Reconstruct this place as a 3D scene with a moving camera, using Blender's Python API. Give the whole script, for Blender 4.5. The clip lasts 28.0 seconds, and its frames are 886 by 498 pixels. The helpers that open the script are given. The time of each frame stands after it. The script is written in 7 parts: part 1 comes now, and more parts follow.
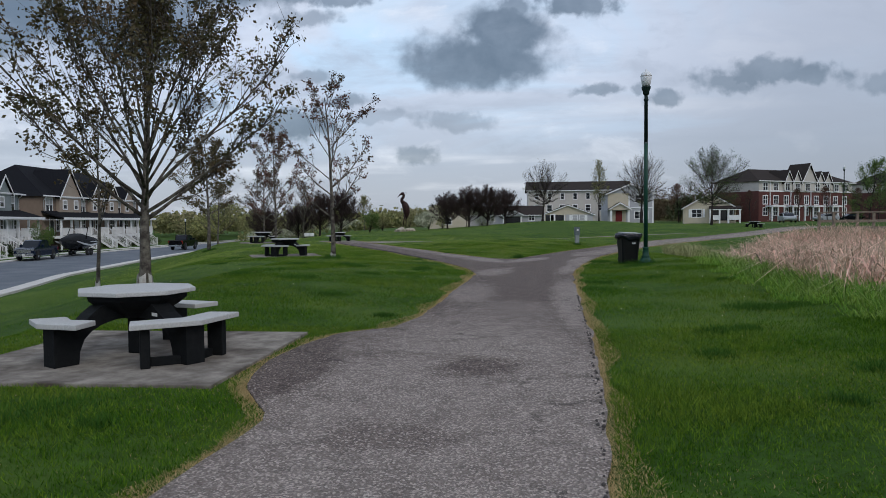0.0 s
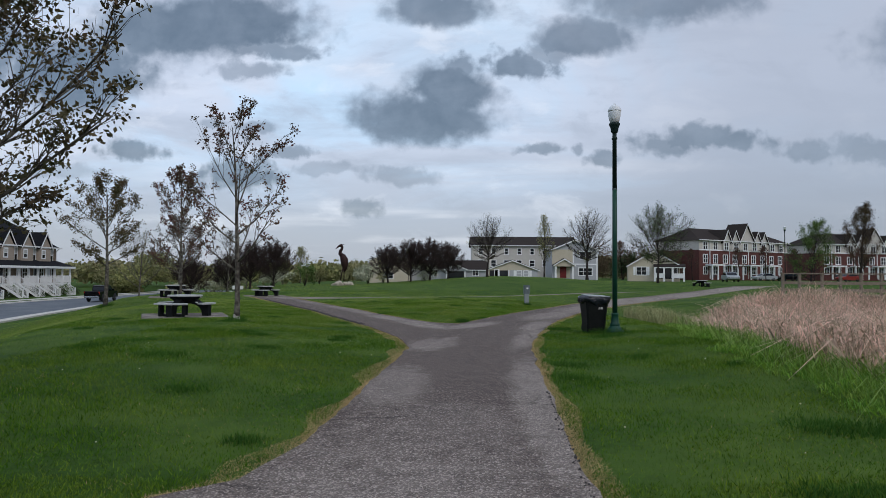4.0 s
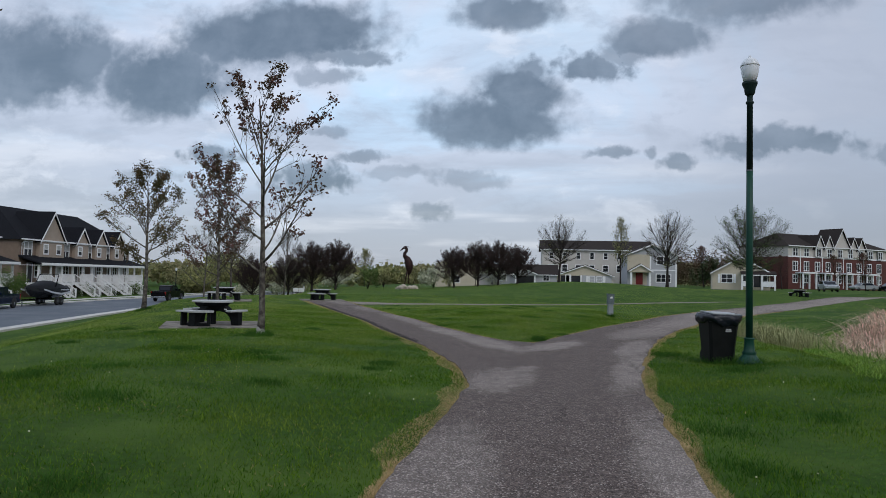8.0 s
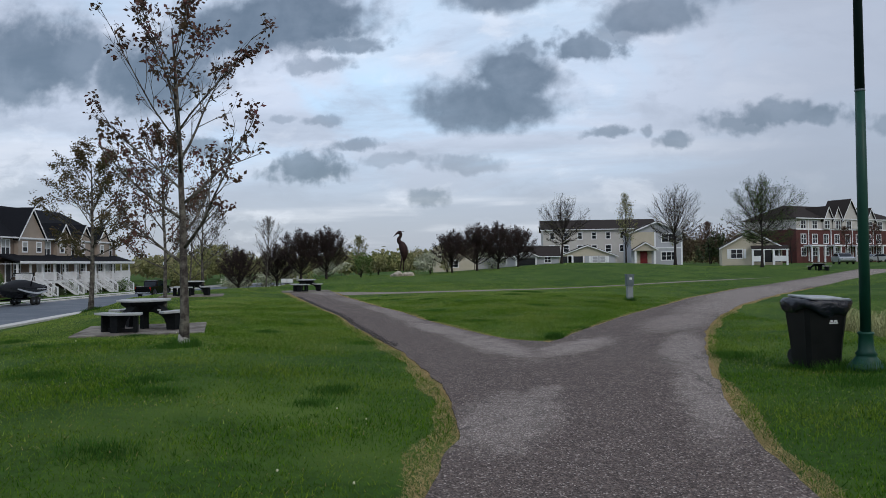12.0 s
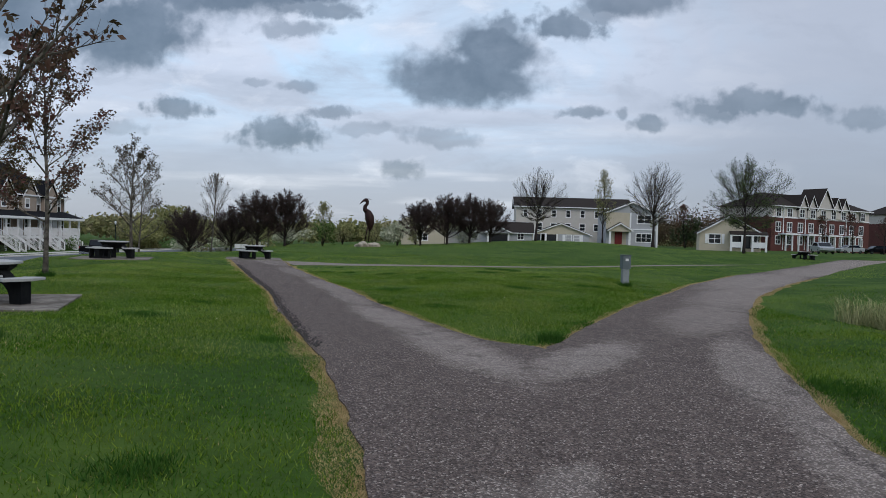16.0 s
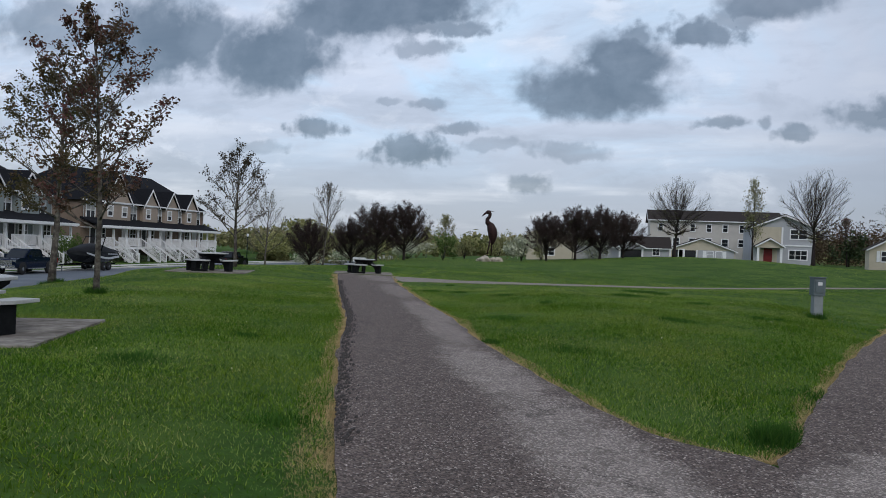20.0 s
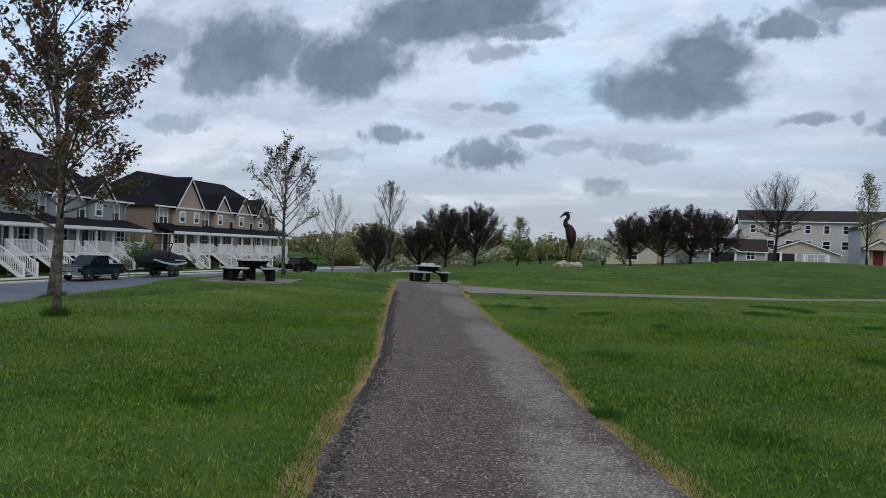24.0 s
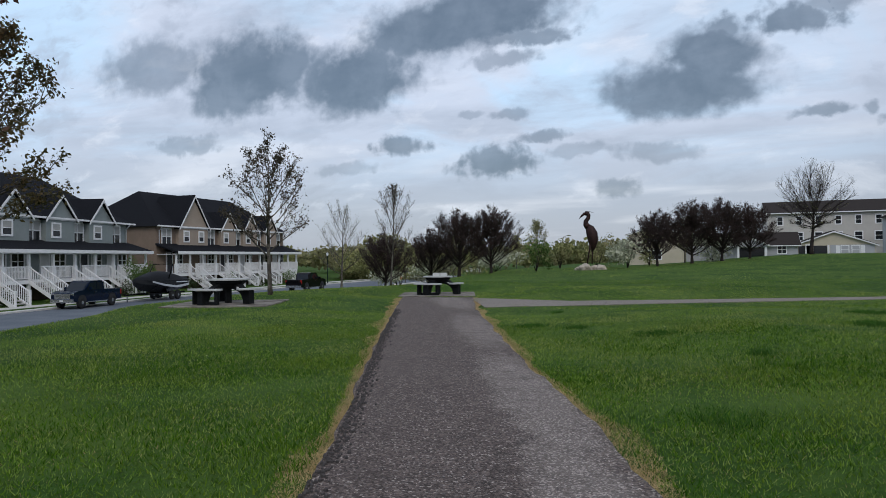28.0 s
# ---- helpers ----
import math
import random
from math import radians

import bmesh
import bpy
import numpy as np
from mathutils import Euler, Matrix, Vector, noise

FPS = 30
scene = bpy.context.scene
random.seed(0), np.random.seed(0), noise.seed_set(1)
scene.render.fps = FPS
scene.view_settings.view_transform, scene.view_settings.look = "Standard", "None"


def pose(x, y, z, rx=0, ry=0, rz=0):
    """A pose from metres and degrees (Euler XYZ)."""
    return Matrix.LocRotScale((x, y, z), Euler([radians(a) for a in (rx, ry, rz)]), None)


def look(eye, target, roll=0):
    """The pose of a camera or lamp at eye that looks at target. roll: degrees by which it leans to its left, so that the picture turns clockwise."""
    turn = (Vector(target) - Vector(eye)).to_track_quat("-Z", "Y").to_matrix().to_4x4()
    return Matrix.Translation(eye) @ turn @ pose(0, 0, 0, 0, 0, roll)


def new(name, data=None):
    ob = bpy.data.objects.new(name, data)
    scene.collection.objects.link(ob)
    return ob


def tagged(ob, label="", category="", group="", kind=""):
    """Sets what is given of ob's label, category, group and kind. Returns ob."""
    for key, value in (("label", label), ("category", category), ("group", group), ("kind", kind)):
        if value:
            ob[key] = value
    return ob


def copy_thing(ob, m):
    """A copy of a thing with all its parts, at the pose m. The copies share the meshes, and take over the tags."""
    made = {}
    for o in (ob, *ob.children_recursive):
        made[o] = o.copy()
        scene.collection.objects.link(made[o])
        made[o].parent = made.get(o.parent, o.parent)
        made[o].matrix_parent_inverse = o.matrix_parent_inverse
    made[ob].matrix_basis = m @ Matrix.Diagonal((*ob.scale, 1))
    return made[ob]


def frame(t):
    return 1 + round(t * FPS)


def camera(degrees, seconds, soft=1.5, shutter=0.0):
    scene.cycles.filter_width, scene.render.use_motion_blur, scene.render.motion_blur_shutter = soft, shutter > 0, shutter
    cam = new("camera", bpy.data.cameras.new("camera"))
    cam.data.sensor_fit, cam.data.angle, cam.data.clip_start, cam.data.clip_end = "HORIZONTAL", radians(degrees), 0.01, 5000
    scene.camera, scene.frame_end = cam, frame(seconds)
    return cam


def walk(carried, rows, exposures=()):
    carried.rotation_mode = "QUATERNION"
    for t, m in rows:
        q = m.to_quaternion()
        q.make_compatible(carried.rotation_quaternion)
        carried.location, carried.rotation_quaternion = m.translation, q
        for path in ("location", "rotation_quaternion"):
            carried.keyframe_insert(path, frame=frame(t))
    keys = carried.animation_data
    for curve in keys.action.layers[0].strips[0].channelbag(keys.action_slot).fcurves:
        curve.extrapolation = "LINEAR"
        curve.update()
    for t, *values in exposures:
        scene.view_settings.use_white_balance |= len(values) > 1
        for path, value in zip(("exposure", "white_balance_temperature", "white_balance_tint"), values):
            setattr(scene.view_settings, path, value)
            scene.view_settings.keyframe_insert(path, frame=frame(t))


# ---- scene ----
cam = camera(65.1, 28.0, soft=0.8)
PATH = [
    (0, (1.347, -0.243, 1.421), (1.16, 1.747, 1.342), -0.5),
    (0.5, (1.259, 0.203, 1.446), (1.108, 2.197, 1.444), 0.7),
    (1, (1.225, 0.779, 1.447), (1.056, 2.772, 1.419), 4.0),
    (1.5, (1.206, 1.268, 1.478), (1.222, 3.267, 1.48), 0.7),
    (2, (1.292, 1.844, 1.502), (1.209, 3.84, 1.612), 0.4),
    (2.5, (1.264, 2.318, 1.511), (1.327, 4.315, 1.609), -1.5),
    (3, (1.33, 2.773, 1.51), (1.334, 4.771, 1.606), 1.4),
    (3.5, (1.338, 3.276, 1.518), (1.302, 5.273, 1.605), 1.7),
    (4, (1.372, 3.791, 1.529), (1.347, 5.79, 1.604), 0.4),
    (4.5, (1.403, 4.306, 1.545), (1.208, 6.295, 1.629), 0.7),
    (6.5, (1.249, 6.484, 1.583), (0.992, 8.466, 1.664), -0.7),
    (7, (1.246, 6.902, 1.577), (0.967, 8.882, 1.645), 0.8),
    (7.5, (1.175, 7.418, 1.585), (1.037, 9.412, 1.641), 0.3),
    (8, (1.213, 7.944, 1.595), (0.992, 9.93, 1.678), 1.2),
    (8.5, (1.18, 8.44, 1.589), (1.043, 10.435, 1.63), 1.4),
    (9, (1.196, 8.98, 1.567), (1.023, 10.972, 1.601), 0.1),
    (9.5, (1.236, 9.484, 1.571), (0.929, 11.46, 1.517), 0.5),
    (10, (1.238, 9.978, 1.589), (1.025, 11.967, 1.617), 0.5),
    (10.5, (1.287, 10.497, 1.597), (1.042, 12.481, 1.662), 0.6),
    (11, (1.203, 11.01, 1.559), (0.996, 12.998, 1.622), -1.1),
    (11.5, (1.133, 11.567, 1.556), (0.911, 13.554, 1.591), -1.1),
    (13.5, (0.822, 13.611, 1.494), (0.647, 15.601, 1.571), 0.8),
    (14, (0.863, 14.138, 1.474), (0.685, 16.129, 1.53), 0.1),
    (14.5, (0.876, 14.786, 1.449), (0.736, 16.78, 1.424), 3.7),
    (15, (0.89, 15.245, 1.437), (0.842, 17.244, 1.387), 1.3),
    (15.5, (0.875, 15.832, 1.441), (0.607, 17.814, 1.412), 2.9),
    (16, (0.821, 16.467, 1.426), (0.688, 18.463, 1.392), 1.8),
    (16.5, (0.828, 16.941, 1.443), (0.468, 18.908, 1.422), 2.4),
    (17, (0.725, 17.456, 1.44), (0.441, 19.435, 1.445), 2.4),
    (17.5, (0.731, 17.962, 1.439), (0.364, 19.927, 1.489), 0.2),
    (18, (0.699, 18.472, 1.398), (0.286, 20.429, 1.357), 2.5),
    (18.5, (0.637, 18.936, 1.405), (0.341, 20.913, 1.351), 0.2),
    (19, (0.621, 19.466, 1.418), (0.149, 21.408, 1.363), 2.6),
    (19.5, (0.523, 19.99, 1.403), (0.093, 21.943, 1.344), 2.1),
    (20, (0.503, 20.503, 1.404), (0.011, 22.442, 1.399), 2.3),
    (20.5, (0.446, 21.069, 1.397), (-0.078, 22.998, 1.33), 3.0),
    (21, (0.239, 21.652, 1.397), (-0.244, 23.592, 1.354), 2.0),
    (21.5, (0.057, 22.162, 1.402), (-0.57, 24.062, 1.387), 4.2),
    (23.5, (-0.418, 24.087, 1.398), (-1.122, 25.958, 1.443), 1.3),
    (24, (-0.576, 24.587, 1.412), (-1.271, 26.463, 1.412), 2.0),
    (24.5, (-0.592, 25.078, 1.407), (-1.155, 26.997, 1.396), -0.7),
    (25, (-0.645, 25.543, 1.396), (-1.394, 27.397, 1.434), 2.7),
    (25.5, (-0.811, 25.977, 1.403), (-1.367, 27.898, 1.435), 4.0),
    (26, (-0.871, 26.446, 1.401), (-1.579, 28.316, 1.45), 2.4),
    (26.5, (-1.078, 26.915, 1.396), (-1.718, 28.809, 1.474), 4.7),
    (27, (-1.251, 27.388, 1.39), (-2.142, 29.176, 1.476), 3.4),
    (27.5, (-1.476, 27.807, 1.382), (-2.462, 29.546, 1.426), 4.8),
    (28, (-1.717, 28.211, 1.377), (-2.453, 30.07, 1.402), -0.6),
]
walk(cam, [(t, look(eye, target, roll)) for t, eye, target, roll in PATH])

# ---- world, sun, exposure ----
SUN_AZ, SUN_EL = radians(142), radians(38)


def nodes_of(owner):
    owner.use_nodes = True
    nt = owner.node_tree
    nt.nodes.clear()
    return nt


def make_world():
    w = bpy.data.worlds.new("overcast_sky")
    scene.world = w
    nt = nodes_of(w)
    N, L = nt.nodes.new, nt.links.new

    def math_node(op, a, b=None, clamp=False):
        n = N("ShaderNodeMath")
        n.operation, n.use_clamp = op, clamp
        for k, v in enumerate((a, b)):
            if v is None:
                continue
            if isinstance(v, (int, float)):
                n.inputs[k].default_value = v
            else:
                L(v, n.inputs[k])
        return n.outputs[0]

    def smooth(v, lo, hi, a=0.0, b=1.0):
        n = N("ShaderNodeMapRange")
        n.interpolation_type = "SMOOTHSTEP"
        L(v, n.inputs[0])
        for k, x in zip((1, 2, 3, 4), (lo, hi, a, b)):
            n.inputs[k].default_value = x
        return n.outputs[0]

    def mix(f, a, b):
        n = N("ShaderNodeMix")
        n.data_type = "RGBA"
        if isinstance(f, float):
            n.inputs[0].default_value = f
        else:
            L(f, n.inputs[0])
        for k, v in ((6, a), (7, b)):
            if isinstance(v, tuple):
                n.inputs[k].default_value = (*v, 1)
            else:
                L(v, n.inputs[k])
        return n.outputs[2]

    tc = N("ShaderNodeTexCoord")
    sep = N("ShaderNodeSeparateXYZ")
    L(tc.outputs["Generated"], sep.inputs[0])
    dx, dy, dz = sep.outputs
    ahead = math_node("MAXIMUM", dy, 0.02)
    u, v = math_node("DIVIDE", dx, ahead), math_node("DIVIDE", dz, ahead)
    up = math_node("MAXIMUM", dz, 0.0)
    # a cloud layer seen in perspective
    low = math_node("ADD", up, 0.12)
    px, py = math_node("DIVIDE", dx, low), math_node("DIVIDE", dy, low)
    plane = N("ShaderNodeCombineXYZ")
    L(px, plane.inputs[0]), L(py, plane.inputs[1])

    def noise_node(vec, scale, detail, rough, dist=0.0):
        n = N("ShaderNodeTexNoise")
        L(vec, n.inputs["Vector"])
        for k, x in (("Scale", scale), ("Detail", detail), ("Roughness", rough), ("Distortion", dist)):
            n.inputs[k].default_value = x
        return n

    uv = N("ShaderNodeCombineXYZ")
    L(u, uv.inputs[0]), L(v, uv.inputs[1])
    warp = noise_node(uv.outputs[0], 9.0, 7.0, 0.66)
    off = N("ShaderNodeVectorMath")
    off.operation = "MULTIPLY_ADD"
    L(warp.outputs["Color"], off.inputs[0])
    off.inputs[1].default_value, off.inputs[2].default_value = (0.06, 0.036, 0), (-0.03, -0.018, 0)
    swirl = noise_node(uv.outputs[0], 3.6, 3.0, 0.5)
    off2 = N("ShaderNodeVectorMath")
    off2.operation = "MULTIPLY_ADD"
    L(swirl.outputs["Color"], off2.inputs[0])
    off2.inputs[1].default_value = (0.06, 0.04, 0)
    L(off.outputs[0], off2.inputs[2])
    off3 = N("ShaderNodeVectorMath")
    off3.operation = "ADD"
    L(off2.outputs[0], off3.inputs[0])
    off3.inputs[1].default_value = (-0.03, -0.02, 0)
    uvw = N("ShaderNodeVectorMath")
    uvw.operation = "ADD"
    L(uv.outputs[0], uvw.inputs[0]), L(off3.outputs[0], uvw.inputs[1])

    # single clouds ahead: bearing, height, half width, half height, density
    broad = [(-.045, .222, .098, .036, 1), (-.003, .262, .062, .036, 1), (.012, .297, .030, .020, .8), (-.365, .355, .150, .048, 1), (-.26, .325, .075, .014, .8), (-.30, .295, .05, .012, .6),
             (-.555, .287, .110, .055, 1), (-.765, .315, .12, .068, 1), (-.97, .36, .12, .05, .7), (.10, .304, .048, .023, .9), (.185, .343, .054, .030, .9), (.14, .322, .04, .016, .7), (-.02, .388, .08, .028, .9), (.30, .41, .12, .05, .8), (.75, .33, .14, .05, .6)]
    small = [(-.302, .143, .060, .022, .9), (-.226, .172, .028, .008, .7), (-.273, .213, .028, .009, .55), (-.346, .221, .020, .007, .45), (-.465, .177, .040, .015, .85), (.126, .184, .027, .008, .75), (.182, .184, .011, .008, .6), (.222, .172, .026, .011, .75),
             (.365, .195, .085, .016, .8), (.309, .188, .040, .015, .7), (-.122, .093, .024, .012, .7), (.507, .182, .028, .018, .6), (.60, .185, .06, .02, .5), (-.076, .140, .050, .014, .45), (-.56, .146, .055, .010, .4), (-.18, .148, .035, .009, .4), (-.89, .21, .06, .018, .5)]
    fray = noise_node(uv.outputs[0], 13.0, 6.0, 0.55, 0.15)
    puff = noise_node(uv.outputs[0], 42.0, 3.5, 0.5, 0.2)
    frayed = math_node("ADD", math_node("ADD", math_node("MULTIPLY", fray.outputs[0], 1.1), math_node("MULTIPLY", puff.outputs[0], 0.6)), 0.2)
    lumpy = math_node("ADD", math_node("ADD", math_node("MULTIPLY", fray.outputs[0], 0.6), math_node("MULTIPLY", puff.outputs[0], 1.7)), -0.1)
    dark = None
    for cu, cv, ru, rv, k in broad + small:
        ru, rv = ru * 1.22, rv * 1.30
        m = N("ShaderNodeVectorMath")
        m.operation = "MULTIPLY_ADD"
        L(uvw.outputs[0], m.inputs[0])
        m.inputs[1].default_value, m.inputs[2].default_value = (1 / ru, 1 / rv, 0), (-cu / ru, -cv / rv, 0)
        # flatter below than above
        under = N("ShaderNodeVectorMath")
        under.operation = "MULTIPLY"
        L(m.outputs[0], under.inputs[0])
        under.inputs[1].default_value = (-1, -1.3, 0)
        both = N("ShaderNodeVectorMath")
        both.operation = "MAXIMUM"
        L(m.outputs[0], both.inputs[0]), L(under.outputs[0], both.inputs[1])
        ln = N("ShaderNodeVectorMath")
        ln.operation = "LENGTH"
        L(both.outputs[0], ln.inputs[0])
        near = math_node("SUBTRACT", frayed if rv > 0.035 else lumpy, ln.outputs["Value"])
        s = smooth(near, -0.16, 0.50, 0.0, k)
        dark = s if dark is None else math_node("MAXIMUM", dark, s)
    front = smooth(dy, 0.05, 0.25)
    dark = math_node("MULTIPLY", dark, front)
    big = noise_node(plane.outputs[0], 0.9, 6.0, 0.55, 0.3)
    other = math_node("MULTIPLY", smooth(big.outputs[0], 0.52, 0.68, 0.0, 0.8), math_node("SUBTRACT", 1.0, front))
    dark = math_node("MAXIMUM", dark, other)
    fine = noise_node(plane.outputs[0], 1.6, 8.0, 0.6, 0.5)
    dark = math_node("MULTIPLY", dark, smooth(fine.outputs[0], 0.25, 0.6, 0.88, 1.0))

    sky = N("ShaderNodeTexSky")
    sky.sky_type, sky.sun_disc = "NISHITA", False
    sky.sun_elevation, sky.sun_rotation = SUN_EL, SUN_AZ
    dim = N("ShaderNodeVectorMath")
    dim.operation = "SCALE"
    L(sky.outputs[0], dim.inputs[0])
    dim.inputs["Scale"].default_value = 0.10
    veil = mix(smooth(up, 0.02, 0.28), (0.295, 0.33, 0.405), (0.50, 0.555, 0.67))
    thin = noise_node(plane.outputs[0], 0.7, 7.0, 0.58, 0.6)
    gaps = math_node("MULTIPLY", smooth(thin.outputs[0], 0.44, 0.60, 0.0, 0.95), smooth(up, 0.06, 0.24))
    col = mix(gaps, veil, (0.44, 0.60, 0.78))
    streak = N("ShaderNodeMapping")
    L(plane.outputs[0], streak.inputs[0])
    streak.inputs["Scale"].default_value = (0.55, 1.0, 1)
    grey = noise_node(streak.outputs[0], 1.35, 7.0, 0.6, 0.3)
    col = mix(smooth(grey.outputs[0], 0.44, 0.72, 0.0, 0.75), col, (0.30, 0.34, 0.42))
    bright = noise_node(streak.outputs[0], 0.8, 5.0, 0.5, 0.2)
    col = mix(smooth(bright.outputs[0], 0.50, 0.68, 0.0, 0.55), col, (0.66, 0.68, 0.74))
    shelf = N("ShaderNodeMapping")
    L(uvw.outputs[0], shelf.inputs[0])
    shelf.inputs["Scale"].default_value = (3.2, 13.0, 1)
    low_cloud = noise_node(shelf.outputs[0], 1.0, 8.0, 0.62, 0.4)
    col = mix(math_node("MULTIPLY", smooth(low_cloud.outputs[0], 0.50, 0.66, 0.0, 0.62), smooth(up, 0.10, 0.24, 1.0, 0.25)), col, (0.27, 0.305, 0.375))
    fluff = noise_node(uvw.outputs[0], 7.0, 7.0, 0.58, 0.3)
    squash = N("ShaderNodeMapping")
    L(uvw.outputs[0], squash.inputs[0])
    squash.inputs["Scale"].default_value = (1.0, 2.2, 1)
    L(squash.outputs[0], fluff.inputs["Vector"])
    col = mix(math_node("MULTIPLY", smooth(fluff.outputs[0], 0.52, 0.70, 0.0, 0.55), front), col, (0.30, 0.34, 0.42))
    col = mix(math_node("MULTIPLY", smooth(fluff.outputs[0], 0.46, 0.30, 0.0, 0.40), front), col, (0.68, 0.71, 0.78))
    col = mix(smooth(dx, 0.05, 0.42, 0.0, 0.82), col, mix(smooth(up, 0.03, 0.26), (0.220, 0.250, 0.315), (0.325, 0.36, 0.44)))
    belly = mix(smooth(fray.outputs[0], 0.36, 0.68), (0.088, 0.121, 0.167), (0.134, 0.172, 0.228))
    col = mix(dark, col, belly)
    col = mix(0.12, col, dim.outputs[0])
    bg = N("ShaderNodeBackground")
    bg.inputs["Strength"].default_value = 1.40
    L(col, bg.inputs[0])
    L(bg.outputs[0], N("ShaderNodeOutputWorld").inputs[0])


make_world()
sun = new("sun", bpy.data.lights.new("sun", "SUN"))
sun.data.energy, sun.data.angle, sun.data.color = 0.95, radians(30), (1.0, 0.96, 0.9)
sun.matrix_world = look((60 * math.sin(SUN_AZ), 60 * math.cos(SUN_AZ), 50), (0, 0, 0))
scene.view_settings.exposure = 0.0

# ---- materials ----


def rgba(c):
    return (*c, 1)


def material(name, c1, c2=None, scale=8.0, rough=0.8, metal=0.0, bump=0.0, bump_scale=60.0, c3=None, island=0.0, big=0.6, spec=0.3, trans=0.0):
    """Two scales of noise mix c1 with c2 (fine) and c3 (broad); island: how far pieces of one mesh differ."""
    m = bpy.data.materials.new(name)
    nt = nodes_of(m)
    N, L = nt.nodes.new, nt.links.new
    out, b = N("ShaderNodeOutputMaterial"), N("ShaderNodeBsdfPrincipled")
    L(b.outputs[0], out.inputs[0])
    b.inputs["Roughness"].default_value, b.inputs["Metallic"].default_value = rough, metal
    b.inputs["Specular IOR Level"].default_value = spec
    geo = N("ShaderNodeNewGeometry")
    pos = geo.outputs["Position"]

    def tex(sc, detail):
        n = N("ShaderNodeTexNoise")
        L(pos, n.inputs["Vector"])
        n.inputs["Scale"].default_value, n.inputs["Detail"].default_value = sc, detail
        n.inputs["Roughness"].default_value = 0.65
        return n.outputs[0]

    def ramp(v, lo, hi):
        n = N("ShaderNodeMapRange")
        L(v, n.inputs[0])
        n.inputs[1].default_value, n.inputs[2].default_value = lo, hi
        return n.outputs[0]

    def mix(f, a, c):
        n = N("ShaderNodeMix")
        n.data_type = "RGBA"
        L(f, n.inputs[0])
        for k, v in ((6, a), (7, c)):
            if isinstance(v, tuple):
                n.inputs[k].default_value = rgba(v)
            else:
                L(v, n.inputs[k])
        return n.outputs[2]

    c2 = c2 or tuple(x * 0.75 for x in c1)
    col = mix(ramp(tex(scale, 5), 0.35, 0.65), c1, c2)
    if c3:
        col = mix(ramp(tex(big, 3), 0.42, 0.68), col, c3)
    if island:
        hsv = N("ShaderNodeHueSaturation")
        L(col, hsv.inputs["Color"])
        r = ramp(geo.outputs["Random Per Island"], 0.0, 1.0)
        r.node.inputs[3].default_value, r.node.inputs[4].default_value = 1 - island, 1 + island
        L(r, hsv.inputs["Value"])
        h = ramp(geo.outputs["Random Per Island"], 0.0, 1.0)
        h.node.inputs[3].default_value, h.node.inputs[4].default_value = 0.5 + island * 0.05, 0.5 - island * 0.05
        L(h, hsv.inputs["Hue"])
        col = hsv.outputs[0]
    L(col, b.inputs["Base Color"])
    if trans:
        tr, ms = N("ShaderNodeBsdfTranslucent"), N("ShaderNodeMixShader")
        L(col, tr.inputs["Color"])
        ms.inputs[0].default_value = trans
        L(b.outputs[0], ms.inputs[1]), L(tr.outputs[0], ms.inputs[2]), L(ms.outputs[0], out.inputs[0])
    if bump:
        bp = N("ShaderNodeBump")
        bp.inputs["Strength"].default_value, bp.inputs["Distance"].default_value = bump, 0.02
        L(tex(bump_scale, 4), bp.inputs["Height"])
        L(bp.outputs[0], b.inputs["Normal"])
    return m


def glass_dark(name, c=(0.012, 0.014, 0.017), rough=0.06):
    return material(name, c, tuple(x * 1.6 for x in c), 0.7, rough, spec=0.4)


